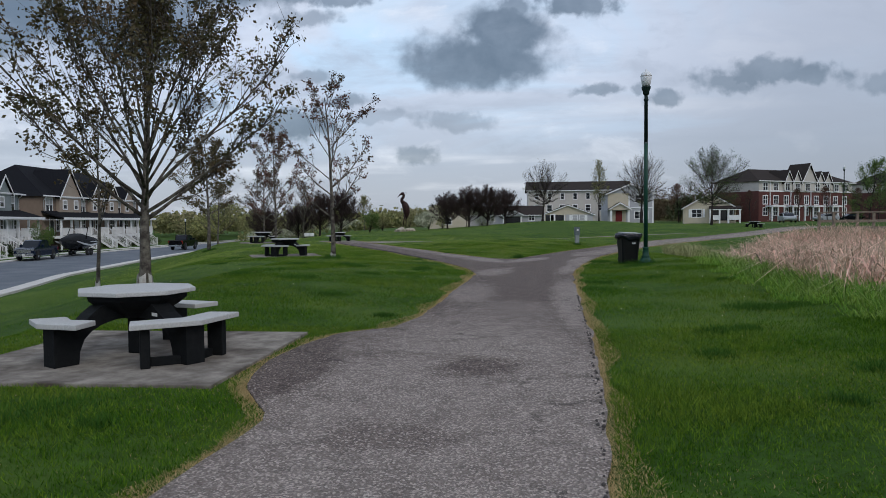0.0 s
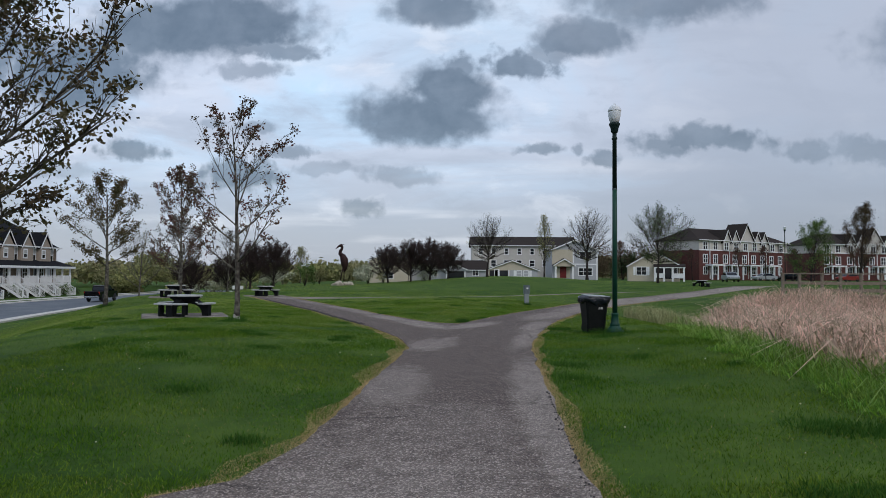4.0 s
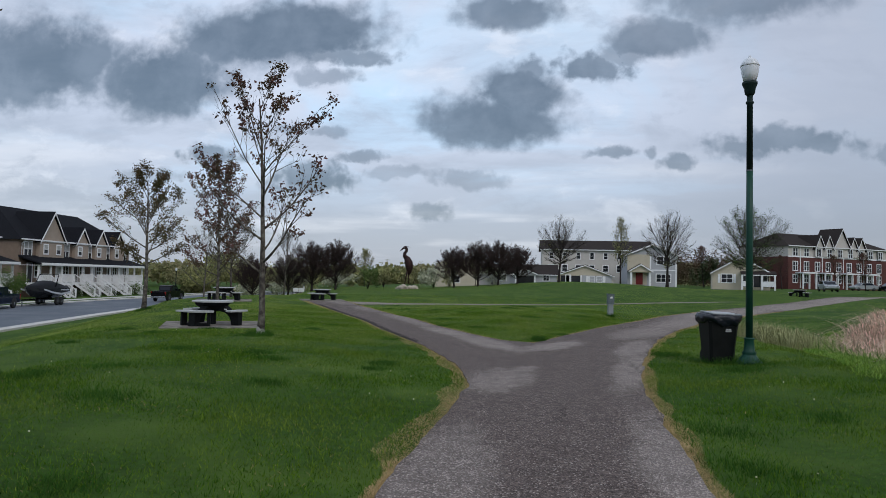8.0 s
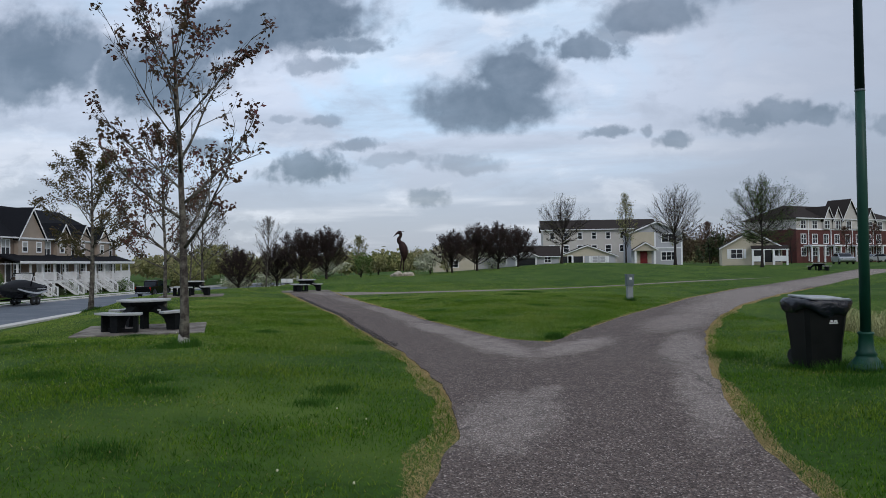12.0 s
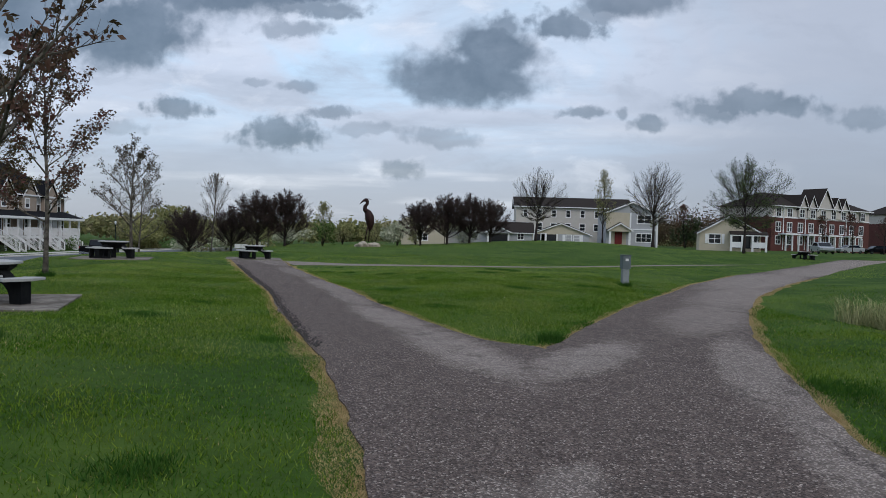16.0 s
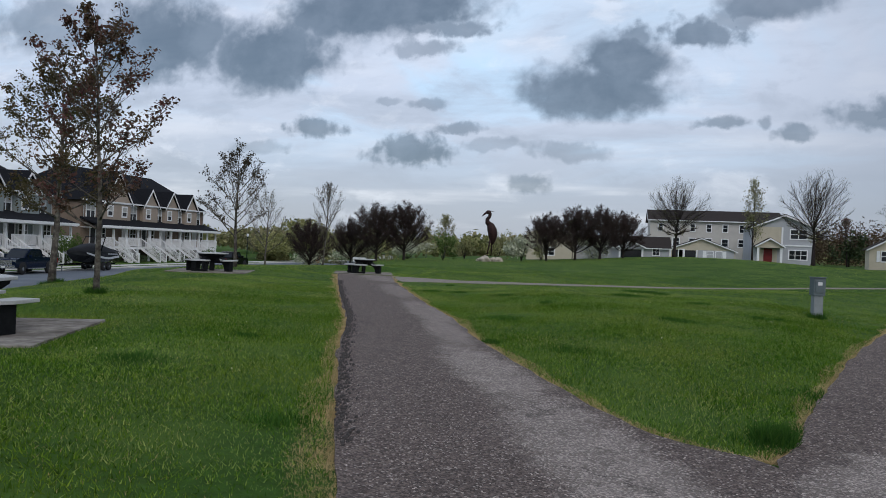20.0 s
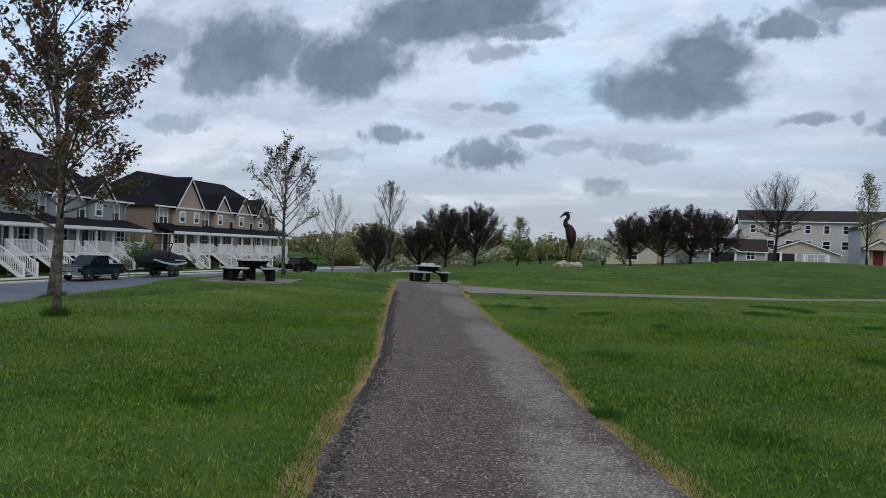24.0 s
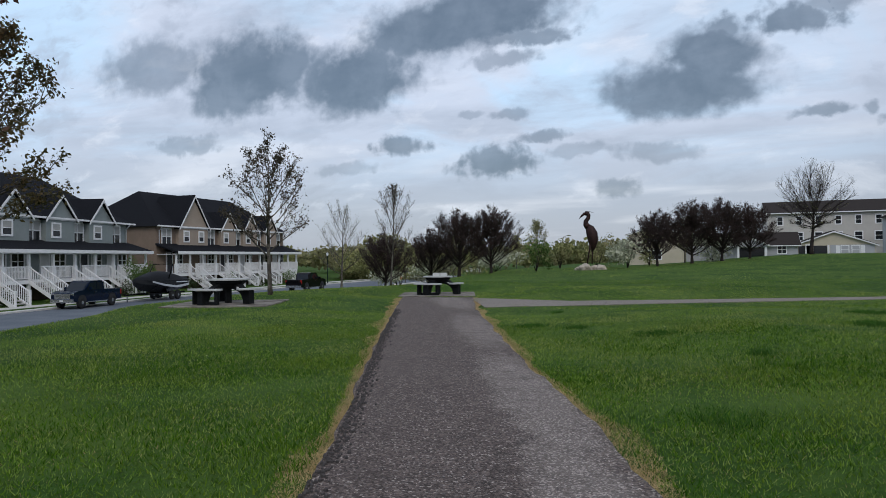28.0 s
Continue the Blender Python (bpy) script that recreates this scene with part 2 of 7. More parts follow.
def asphalt_material(name, c1, c2, pale, patch=1.0):
    """Old park asphalt: stones of several greys in a dark binder, worn pale in patches."""
    m = bpy.data.materials.new(name)
    nt = nodes_of(m)
    N, L = nt.nodes.new, nt.links.new
    out, b = N("ShaderNodeOutputMaterial"), N("ShaderNodeBsdfPrincipled")
    L(b.outputs[0], out.inputs[0])
    b.inputs["Roughness"].default_value = 0.9
    b.inputs["Specular IOR Level"].default_value = 0.25
    pos = N("ShaderNodeNewGeometry").outputs["Position"]

    def noise_at(sc, det, rough=0.6):
        n = N("ShaderNodeTexNoise")
        L(pos, n.inputs["Vector"])
        n.inputs["Scale"].default_value, n.inputs["Detail"].default_value, n.inputs["Roughness"].default_value = sc, det, rough
        return n.outputs[0]

    def ramp(v, lo, hi, a=0.0, c=1.0):
        n = N("ShaderNodeMapRange")
        L(v, n.inputs[0])
        for k, x in zip((1, 2, 3, 4), (lo, hi, a, c)):
            n.inputs[k].default_value = x
        return n.outputs[0]

    def mix(f, a, c):
        n = N("ShaderNodeMix")
        n.data_type = "RGBA"
        L(f, n.inputs[0])
        for k, v in ((6, a), (7, c)):
            if isinstance(v, tuple):
                n.inputs[k].default_value = rgba(v)
            else:
                L(v, n.inputs[k])
        return n.outputs[2]

    vo = N("ShaderNodeTexVoronoi")
    L(pos, vo.inputs["Vector"])
    vo.inputs["Scale"].default_value = 70.0
    sep = N("ShaderNodeSeparateColor")
    L(vo.outputs["Color"], sep.inputs[0])
    # worn pale stretches: x, y, half length, half width, heading, strength
    wob = N("ShaderNodeTexNoise")
    L(pos, wob.inputs["Vector"])
    wob.inputs["Scale"].default_value, wob.inputs["Detail"].default_value, wob.inputs["Roughness"].default_value = 1.9, 9.0, 0.78
    shift = N("ShaderNodeVectorMath")
    shift.operation = "MULTIPLY_ADD"
    L(wob.outputs["Color"], shift.inputs[0])
    shift.inputs[1].default_value, shift.inputs[2].default_value = (0.5, 1.0, 0), (-0.25, -0.5, 0)
    moved = N("ShaderNodeVectorMath")
    moved.operation = "ADD"
    L(pos, moved.inputs[0]), L(shift.outputs[0], moved.inputs[1])
    crumble = ramp(noise_at(4.0, 9, 0.8), 0.32, 0.68, -0.3, 0.3)

    def zones(rows):
        best = None
        for cx, cy, ha, hw, turn, strength in rows:
            mp = N("ShaderNodeMapping")
            mp.vector_type = "TEXTURE"
            L(moved.outputs[0], mp.inputs[0])
            mp.inputs["Location"].default_value, mp.inputs["Rotation"].default_value, mp.inputs["Scale"].default_value = (cx, cy, 0), (0, 0, radians(turn)), (hw, ha, 50)
            ln, grit = N("ShaderNodeVectorMath"), N("ShaderNodeMath")
            ln.operation, grit.operation = "LENGTH", "ADD"
            L(mp.outputs[0], ln.inputs[0])
            L(ln.outputs["Value"], grit.inputs[0]), L(crumble, grit.inputs[1])
            k = ramp(grit.outputs[0], 0.70, 1.25, strength * patch, 0.0)
            if best is None:
                best = k
            else:
                mx = N("ShaderNodeMath")
                mx.operation = "MAXIMUM"
                L(best, mx.inputs[0]), L(k, mx.inputs[1])
                best = mx.outputs[0]
        return best

    WORN_NEAR = ((0.95, 3.6, 6.8, 1.75, 0, 0.95), (2.5, 12.3, 4.0, 0.36, -3, 0.9), (0.6, 13.6, 1.9, 0.45, 0, 0.65), (0.92, 19.1, 1.3, 0.5, -8, 0.72), (3.35, 21.2, 2.8, 0.32, -12, 0.8), (1.3, 11.0, 1.2, 0.8, 0, 0.4), (1.3, 20.4, 0.5, 0.2, -20, 0.6))
    WORN_FAR = ((0.42, 25.4, 2.1, 0.46, 22, 0.98), (-0.95, 28.5, 1.9, 0.40, 25, 0.95), (-2.3, 31.9, 1.8, 0.30, 23, 0.7), (-3.5, 35.0, 2.8, 0.36, 24, 0.7), (-6.2, 41.2, 3.0, 0.4, 24, 0.55), (-9.5, 48.6, 3.2, 0.6, 27, 0.55), (2.05, 25.0, 1.6, 0.44, -26, 0.95), (3.95, 25.0, 2.4, 0.36, -14, 0.8), (5.2, 30.6, 3.0, 0.75, -22, 0.65), (8.2, 37.0, 5.0, 1.2, -25, 0.8), (12.5, 47.0, 9.0, 1.5, -28, 0.95), (21.0, 60.0, 9.0, 2.0, -33, 0.95), (31.0, 75.0, 12.0, 2.6, -36, 0.95))
    STAINS = ((1.05, 6.5, 0.5, 0.42, 0, 0.9), (0.5, 4.3, 0.35, 0.5, 0, 0.55), (-0.95, 6.5, 1.35, 0.52, 8, 1.0), (0.1, 7.0, 0.25, 0.6, 0, 0.4))
    worn, stain = zones(WORN_NEAR + WORN_FAR), zones(STAINS)
    clean = N("ShaderNodeMath")
    clean.operation = "SUBTRACT"
    L(worn, clean.inputs[0]), L(stain, clean.inputs[1])
    clean.use_clamp = True
    broken = N("ShaderNodeMath")
    broken.operation = "MULTIPLY"
    L(clean.outputs[0], broken.inputs[0]), L(ramp(noise_at(2.2, 7, 0.7), 0.30, 0.55, 0.5, 1.0), broken.inputs[1])
    worn = broken.outputs[0]
    # binder, lighter where it is worn; then single stones, more of them bare where it is worn
    col = mix(ramp(sep.outputs[0], 0.2, 0.9), c1, c2)
    col = mix(worn, col, tuple(0.50 * x for x in pale))
    bare = N("ShaderNodeMath")
    bare.operation = "LESS_THAN"
    L(sep.outputs[1], bare.inputs[0]), L(ramp(worn, 0.0, 1.0, 0.10, 0.62), bare.inputs[1])
    col = mix(bare.outputs[0], col, mix(ramp(sep.outputs[2], 0.0, 1.0), tuple(0.40 * x for x in pale), tuple(1.12 * x for x in pale)))
    col = mix(ramp(noise_at(3.0, 6, 0.7), 0.52, 0.72, 0.0, 0.45), col, tuple(0.6 * x for x in c1))
    col = mix(ramp(noise_at(75.0, 4, 0.75), 0.46, 0.66, 0.0, 0.55), col, tuple(0.5 * x for x in c1))
    # fine wandering cracks
    ck = N("ShaderNodeTexVoronoi")
    ck.feature = "DISTANCE_TO_EDGE"
    bent = N("ShaderNodeVectorMath")
    bent.operation = "MULTIPLY_ADD"
    L(wob.outputs["Color"], bent.inputs[0]), L(pos, bent.inputs[2])
    bent.inputs[1].default_value = (0.9, 0.9, 0)
    L(bent.outputs[0], ck.inputs["Vector"])
    ck.inputs["Scale"].default_value = 0.42
    seam = N("ShaderNodeMath")
    seam.operation = "MULTIPLY"
    L(ramp(ck.outputs["Distance"], 0.002, 0.009, 0.75, 0.0), seam.inputs[0]), L(ramp(noise_at(0.7, 3), 0.45, 0.6), seam.inputs[1])
    col = mix(seam.outputs[0], col, tuple(0.35 * x for x in c1))
    L(col, b.inputs["Base Color"])
    bp = N("ShaderNodeBump")
    bp.inputs["Strength"].default_value, bp.inputs["Distance"].default_value = 0.9, 0.016
    L(vo.outputs["Distance"], bp.inputs["Height"])
    L(bp.outputs[0], b.inputs["Normal"])
    return m


M_GRASS = material("lawn_soil", (0.040, 0.090, 0.012), (0.024, 0.054, 0.008), 9.0, 0.95, bump=0.8, bump_scale=25, c3=(0.076, 0.125, 0.021), big=0.35, spec=0.1)
M_BLADE = material("grass_blades", (0.090, 0.188, 0.015), (0.042, 0.108, 0.008), 4.5, 0.8, c3=(0.140, 0.212, 0.028), island=0.5, big=0.45, spec=0.06, trans=0.35)
M_PALEBLADE = material("pale_grass_blades", (0.235, 0.335, 0.066), (0.165, 0.270, 0.044), 3.0, 0.8, c3=(0.29, 0.335, 0.10), island=0.3, big=0.5, spec=0.15, trans=0.35)
M_TUFT = material("lush_tuft_blades", (0.052, 0.135, 0.018), (0.034, 0.092, 0.013), 2.0, 0.8, island=0.3, spec=0.15, trans=0.3)
M_TALL = material("tall_grass", (0.18, 0.35, 0.04), (0.09, 0.22, 0.025), 1.5, 0.7, c3=(0.28, 0.40, 0.08), island=0.35, big=1.5, spec=0.2, trans=0.35)
M_STRAW = material("dead_grass", (0.56, 0.42, 0.22), (0.38, 0.28, 0.135), 3.0, 0.9, island=0.25, spec=0.1, trans=0.25)
M_REED = material("dry_reeds", (0.76, 0.55, 0.42), (0.42, 0.29, 0.205), 3.0, 0.85, c3=(0.78, 0.61, 0.46), island=0.6, spec=0.1, trans=0.35)
M_ASPHALT = asphalt_material("path_asphalt", (0.072, 0.055, 0.049), (0.208, 0.161, 0.141), (0.49, 0.415, 0.37))
M_PATHPALE = asphalt_material("pale_path_asphalt", (0.24, 0.205, 0.175), (0.33, 0.285, 0.25), (0.36, 0.32, 0.29), 0.0)
M_ROAD = material("road_asphalt", (0.11, 0.125, 0.15), (0.085, 0.10, 0.12), 30, 0.85, bump=0.3, bump_scale=90, c3=(0.14, 0.155, 0.175), big=0.3)
M_CONC = material("concrete_slab", (0.31, 0.28, 0.245), (0.19, 0.168, 0.145), 6.0, 0.95, bump=0.4, bump_scale=70, c3=(0.085, 0.070, 0.060), big=1.6, spec=0.1)
M_KERB = material("kerb_concrete", (0.58, 0.555, 0.52), (0.46, 0.44, 0.415), 3.0, 0.9, bump=0.2)
M_TOP = material("speckled_concrete", (0.52, 0.52, 0.51), (0.36, 0.36, 0.36), 60, 0.75, bump=0.2, bump_scale=120, c3=(0.43, 0.43, 0.42), big=2.0)
M_BLACK = material("black_concrete", (0.006, 0.007, 0.008), (0.011, 0.012, 0.013), 12, 0.75, bump=0.15, spec=0.12)
M_POLE = material("green_pole_paint", (0.007, 0.055, 0.035), (0.005, 0.040, 0.027), 4, 0.5, spec=0.3, bump=0.05)
M_POLEDARK = material("dark_pole_paint", (0.004, 0.014, 0.013), (0.005, 0.018, 0.016), 4, 0.55, spec=0.2)
M_LENS = material("frosted_globe", (0.72, 0.74, 0.76), (0.62, 0.64, 0.66), 3, 0.25, spec=0.5)
M_BIN = material("bin_plastic", (0.005, 0.006, 0.006), (0.008, 0.009, 0.009), 5, 0.5, spec=0.15)
M_BAG = material("bag_film", (0.006, 0.008, 0.014), (0.010, 0.012, 0.020), 18, 0.20, bump=0.9, bump_scale=22, spec=0.5)
M_GREYMETAL = material("grey_cabinet_metal", (0.13, 0.155, 0.165), (0.10, 0.125, 0.135), 4, 0.5)
M_BARK = material("grey_bark", (0.085, 0.072, 0.064), (0.045, 0.038, 0.034), 22, 0.95, bump=0.9, bump_scale=35, c3=(0.19, 0.175, 0.145), big=7.0, spec=0.1)
M_BARKD = material("dark_bark", (0.045, 0.036, 0.033), (0.026, 0.021, 0.02), 15, 0.95, bump=0.5, spec=0.1)
M_TWIG = material("fine_grey_twigs", (0.075, 0.062, 0.056), (0.05, 0.042, 0.038), 5, 0.95, spec=0.05)
M_GUARD = material("white_trunk_guard", (0.55, 0.53, 0.50), (0.30, 0.28, 0.26), 14, 0.8)
M_LEAF_OLIVE = material("young_olive_leaves", (0.074, 0.074, 0.028), (0.084, 0.053, 0.026), 1.2, 0.6, island=0.4, trans=0.2)
M_LEAF_RED = material("reddish_bud_leaves", (0.12, 0.05, 0.045), (0.09, 0.07, 0.035), 1.5, 0.7, island=0.4, trans=0.3)
M_LEAF_RUST = material("rusty_green_leaves", (0.10, 0.066, 0.028), (0.075, 0.07, 0.026), 1.5, 0.7, island=0.4, trans=0.3)
M_LEAF_PALE = material("pale_buds", (0.22, 0.21, 0.15), (0.14, 0.15, 0.08), 1.5, 0.7, island=0.4, trans=0.3)
M_LEAF_PURPLE = material("purple_leaves", (0.040, 0.024, 0.024), (0.058, 0.036, 0.031), 1.0, 0.7, island=0.4, trans=0.3)
M_LEAF_GREEN = material("spring_green_leaves", (0.10, 0.17, 0.035), (0.07, 0.12, 0.03), 0.8, 0.7, island=0.4, trans=0.3)
M_LEAF_YELLOW = material("yellow_green_leaves", (0.27, 0.275, 0.10), (0.19, 0.20, 0.08), 0.5, 0.8, c3=(0.20, 0.175, 0.10), big=0.08, island=0.45, trans=0.3)
M_BLOSSOM = material("white_blossom", (0.50, 0.50, 0.40), (0.30, 0.33, 0.2), 1.5, 0.8, island=0.3)
M_SHRUB = material("dark_shrub_leaves", (0.03, 0.055, 0.02), (0.045, 0.06, 0.02), 2, 0.7, island=0.4)
M_RUST = material("rusted_steel", (0.045, 0.017, 0.015), (0.016, 0.009, 0.009), 6, 0.6, metal=0.3, bump=0.4, bump_scale=25)
M_ROCK = material("pale_boulder", (0.52, 0.45, 0.37), (0.36, 0.31, 0.255), 4, 0.9, bump=0.8, bump_scale=9)
M_WOOD = material("weathered_wood", (0.24, 0.19, 0.15), (0.155, 0.12, 0.095), 9, 0.85, bump=0.3)
M_WHITE = material("white_trim_paint", (0.82, 0.82, 0.83), (0.75, 0.75, 0.76), 2, 0.6)
M_TAN = material("tan_siding", (0.36, 0.295, 0.24), (0.325, 0.265, 0.215), 1.2, 0.8)
M_GREYSIDE = material("grey_siding", (0.268, 0.300, 0.295), (0.238, 0.270, 0.266), 1.2, 0.8)
M_BROWN = material("brown_siding", (0.235, 0.175, 0.135), (0.20, 0.148, 0.115), 1.2, 0.8)
M_CREAM = material("cream_siding", (0.53, 0.47, 0.365), (0.48, 0.425, 0.33), 1.2, 0.8)
M_BEIGE = material("beige_siding", (0.54, 0.505, 0.47), (0.48, 0.45, 0.42), 0.8, 0.8)
M_PALEGREY = material("pale_grey_siding", (0.42, 0.425, 0.45), (0.375, 0.38, 0.405), 0.8, 0.8)
M_BLUEGREY = material("blue_grey_siding", (0.27, 0.34, 0.42), (0.24, 0.31, 0.38), 0.8, 0.8)
M_BRICK = material("red_brick", (0.118, 0.042, 0.036), (0.080, 0.028, 0.026), 2.5, 0.85, c3=(0.10, 0.04, 0.034))
M_ROOF = material("dark_shingles", (0.014, 0.015, 0.019), (0.009, 0.0095, 0.012), 7, 0.95, bump=0.4, bump_scale=18, spec=0.1)
M_ROOFBROWN = material("brown_shingles", (0.042, 0.034, 0.031), (0.030, 0.025, 0.023), 7, 0.95, spec=0.1)
M_PANE = glass_dark("window_glass")
M_SHADE = material("window_blind", (0.42, 0.42, 0.40), (0.36, 0.36, 0.34), 2, 0.7)
M_REDDOOR = material("red_door_paint", (0.20, 0.02, 0.02), (0.16, 0.015, 0.015), 3, 0.5)
M_DARKDOOR = material("dark_door_paint", (0.03, 0.03, 0.035), (0.05, 0.05, 0.055), 3, 0.5)
M_CARBLUE = material("navy_car_paint", (0.004, 0.010, 0.028), (0.003, 0.008, 0.022), 2, 0.06, spec=0.2)
M_CARBLACK = material("black_car_paint", (0.004, 0.004, 0.005), (0.005, 0.005, 0.006), 2, 0.1, spec=0.18)
M_CARSILVER = material("silver_car_paint", (0.42, 0.44, 0.46), (0.38, 0.40, 0.42), 2, 0.3, metal=0.3)
M_CARRED = material("red_car_paint", (0.28, 0.03, 0.02), (0.22, 0.02, 0.015), 2, 0.3)
M_TYRE = material("tyre_rubber", (0.015, 0.015, 0.016), (0.022, 0.022, 0.023), 9, 0.85)
M_CHROME = material("bright_metal", (0.55, 0.56, 0.58), (0.45, 0.46, 0.48), 9, 0.25, metal=0.9)
M_HULL = material("boat_gelcoat", (0.55, 0.57, 0.60), (0.45, 0.47, 0.5), 3, 0.25, spec=0.5)
M_COVER = material("boat_cover_canvas", (0.007, 0.008, 0.010), (0.012, 0.013, 0.016), 6, 0.7, bump=0.5, bump_scale=8, spec=0.15)
M_LAMPRED = material("tail_lamp_red", (0.30, 0.01, 0.01), (0.22, 0.01, 0.01), 5, 0.2)
M_WATER = material("pond_water", (0.05, 0.055, 0.06), (0.035, 0.04, 0.045), 0.6, 0.06, bump=0.08, bump_scale=5, spec=0.6)
M_SIGN = material("white_sign_face", (0.68, 0.68, 0.68), (0.60, 0.60, 0.60), 2, 0.5)
M_ORANGE = material("orange_marker", (0.65, 0.17, 0.02), (0.55, 0.13, 0.02), 4, 0.6)
# dark brown that paints the shade below the row-house porches
M_PORCHSHADE = material("painted_porch_shade", (0.07, 0.045, 0.035), (0.045, 0.03, 0.025), 9, 0.95, bump=0.6)
M_CARGLASS = material("tinted_car_glass", (0.01, 0.014, 0.02), (0.014, 0.018, 0.026), 2, 0.03, spec=0.25)
M_PUFF = material("dandelion_heads", (0.62, 0.62, 0.52), (0.55, 0.50, 0.25), 40, 0.9)
M_CRUMB = material("asphalt_bits", (0.05, 0.045, 0.044), (0.08, 0.07, 0.068), 60, 0.9)
M_SEDGE = material("pale_sedge_blades", (0.40, 0.38, 0.20), (0.28, 0.30, 0.12), 3, 0.9, island=0.3)
M_LITTER = material("reed_litter", (0.40, 0.29, 0.21), (0.22, 0.16, 0.115), 9, 0.95, bump=0.8, bump_scale=30)

M_LEAF_BROWN = material("brown_winter_leaves", (0.10, 0.062, 0.032), (0.062, 0.045, 0.026), 0.4, 0.85, c3=(0.075, 0.06, 0.03), big=0.15, island=0.4)
M_LEAF_DARK = material("small_dark_buds", (0.075, 0.06, 0.036), (0.05, 0.042, 0.028), 1.5, 0.8, island=0.4, trans=0.25)
M_HULLGREY = material("dark_hull_paint", (0.02, 0.021, 0.024), (0.014, 0.015, 0.018), 3, 0.25, spec=0.5)
M_STRAND = material("pale_green_strands", (0.24, 0.33, 0.09), (0.15, 0.25, 0.05), 3, 0.7, island=0.35, spec=0.2, trans=0.3)

# ---- building helpers ----


def mesh_from(name, verts, faces, mat, smooth=False):
    me = bpy.data.meshes.new(name)
    me.from_pydata(verts, [], faces)
    if mat:
        me.materials.append(mat)
    if smooth:
        me.polygons.foreach_set("use_smooth", [True] * len(me.polygons))
    me.update()
    return me


def part(name, data, mat, parent=None, label="", bevel=0.0):
    """Links a bmesh (or a mesh) as one mesh object under a thing or part."""
    if isinstance(data, bmesh.types.BMesh):
        me = bpy.data.meshes.new(name)
        data.to_mesh(me)
        data.free()
        me.materials.append(mat)
    else:
        me = data
    ob = new(name, me)
    if parent:
        ob.parent = parent
    if label:
        ob["label"] = label
    return ob


def thing(name, label, category, m=None, group="", kind=""):
    ob = tagged(new(name), label, category, group, kind)
    if m is not None:
        ob.matrix_basis = m
    return ob


CUBE_F = [(0, 3, 2, 1), (4, 5, 6, 7), (0, 1, 5, 4), (1, 2, 6, 5), (2, 3, 7, 6), (3, 0, 4, 7)]


def boxes(*items, bevel=0.0):
    """One bmesh of boxes (x0, x1, y0, y1, z0, z1)."""
    bm = bmesh.new()
    for x0, x1, y0, y1, z0, z1 in items:
        vs = [bm.verts.new(p) for p in ((x0, y0, z0), (x1, y0, z0), (x1, y1, z0), (x0, y1, z0), (x0, y0, z1), (x1, y0, z1), (x1, y1, z1), (x0, y1, z1))]
        for f in CUBE_F:
            bm.faces.new([vs[k] for k in f])
    if bevel:
        bmesh.ops.bevel(bm, geom=bm.edges[:], offset=bevel, segments=2, affect="EDGES", profile=0.6)
    return bm


def lattice(xs, zs, solid, y0, y1):
    """A connected upright frame: the cells (i, j) of a grid for which solid() holds, thick along y."""
    bm = bmesh.new()
    grid = {}

    def vert(i, j, k):
        if (i, j, k) not in grid:
            grid[i, j, k] = bm.verts.new((xs[i], (y0, y1)[k], zs[j]))
        return grid[i, j, k]

    nx, nz = len(xs) - 1, len(zs) - 1
    full = {(i, j) for i in range(nx) for j in range(nz) if solid(i, j)}
    for i, j in full:
        bm.faces.new((vert(i, j, 0), vert(i + 1, j, 0), vert(i + 1, j + 1, 0), vert(i, j + 1, 0)))
        bm.faces.new((vert(i, j, 1), vert(i, j + 1, 1), vert(i + 1, j + 1, 1), vert(i + 1, j, 1)))
        for di, dj, a, b in ((-1, 0, (i, j + 1), (i, j)), (1, 0, (i + 1, j), (i + 1, j + 1)), (0, -1, (i, j), (i + 1, j)), (0, 1, (i + 1, j + 1), (i, j + 1))):
            if (i + di, j + dj) not in full:
                bm.faces.new((vert(*b, 0), vert(*a, 0), vert(*a, 1), vert(*b, 1)))
    return bm


def prism(points, z0, z1, bevel=0.0):
    """An upright prism on a plan outline (counter-clockwise)."""
    bm = bmesh.new()
    lo, hi = [bm.verts.new((*p, z0)) for p in points], [bm.verts.new((*p, z1)) for p in points]
    bm.faces.new(lo[::-1]), bm.faces.new(hi)
    n = len(points)
    for k in range(n):
        bm.faces.new((lo[k], lo[(k + 1) % n], hi[(k + 1) % n], hi[k]))
    if bevel:
        bmesh.ops.bevel(bm, geom=bm.edges[:], offset=bevel, segments=2, affect="EDGES", profile=0.6)
    return bm


def slab_xz(points, y0, y1, bevel=0.0):
    """A panel with an outline in x and z, thick along y."""
    bm = bmesh.new()
    a, b = [bm.verts.new((x, y0, z)) for x, z in points], [bm.verts.new((x, y1, z)) for x, z in points]
    bm.faces.new(a), bm.faces.new(b[::-1])
    n = len(points)
    for k in range(n):
        bm.faces.new((a[(k + 1) % n], a[k], b[k], b[(k + 1) % n]))
    if bevel:
        bmesh.ops.bevel(bm, geom=bm.edges[:], offset=bevel, segments=1, affect="EDGES")
    return bm


def slab_yz(points, x0, x1, bevel=0.0):
    bm = slab_xz(points, x0, x1, bevel)
    bmesh.ops.transform(bm, matrix=Matrix(((0, 1, 0, 0), (1, 0, 0, 0), (0, 0, 1, 0), (0, 0, 0, 1))), verts=bm.verts)
    bmesh.ops.reverse_faces(bm, faces=bm.faces[:])
    return bm


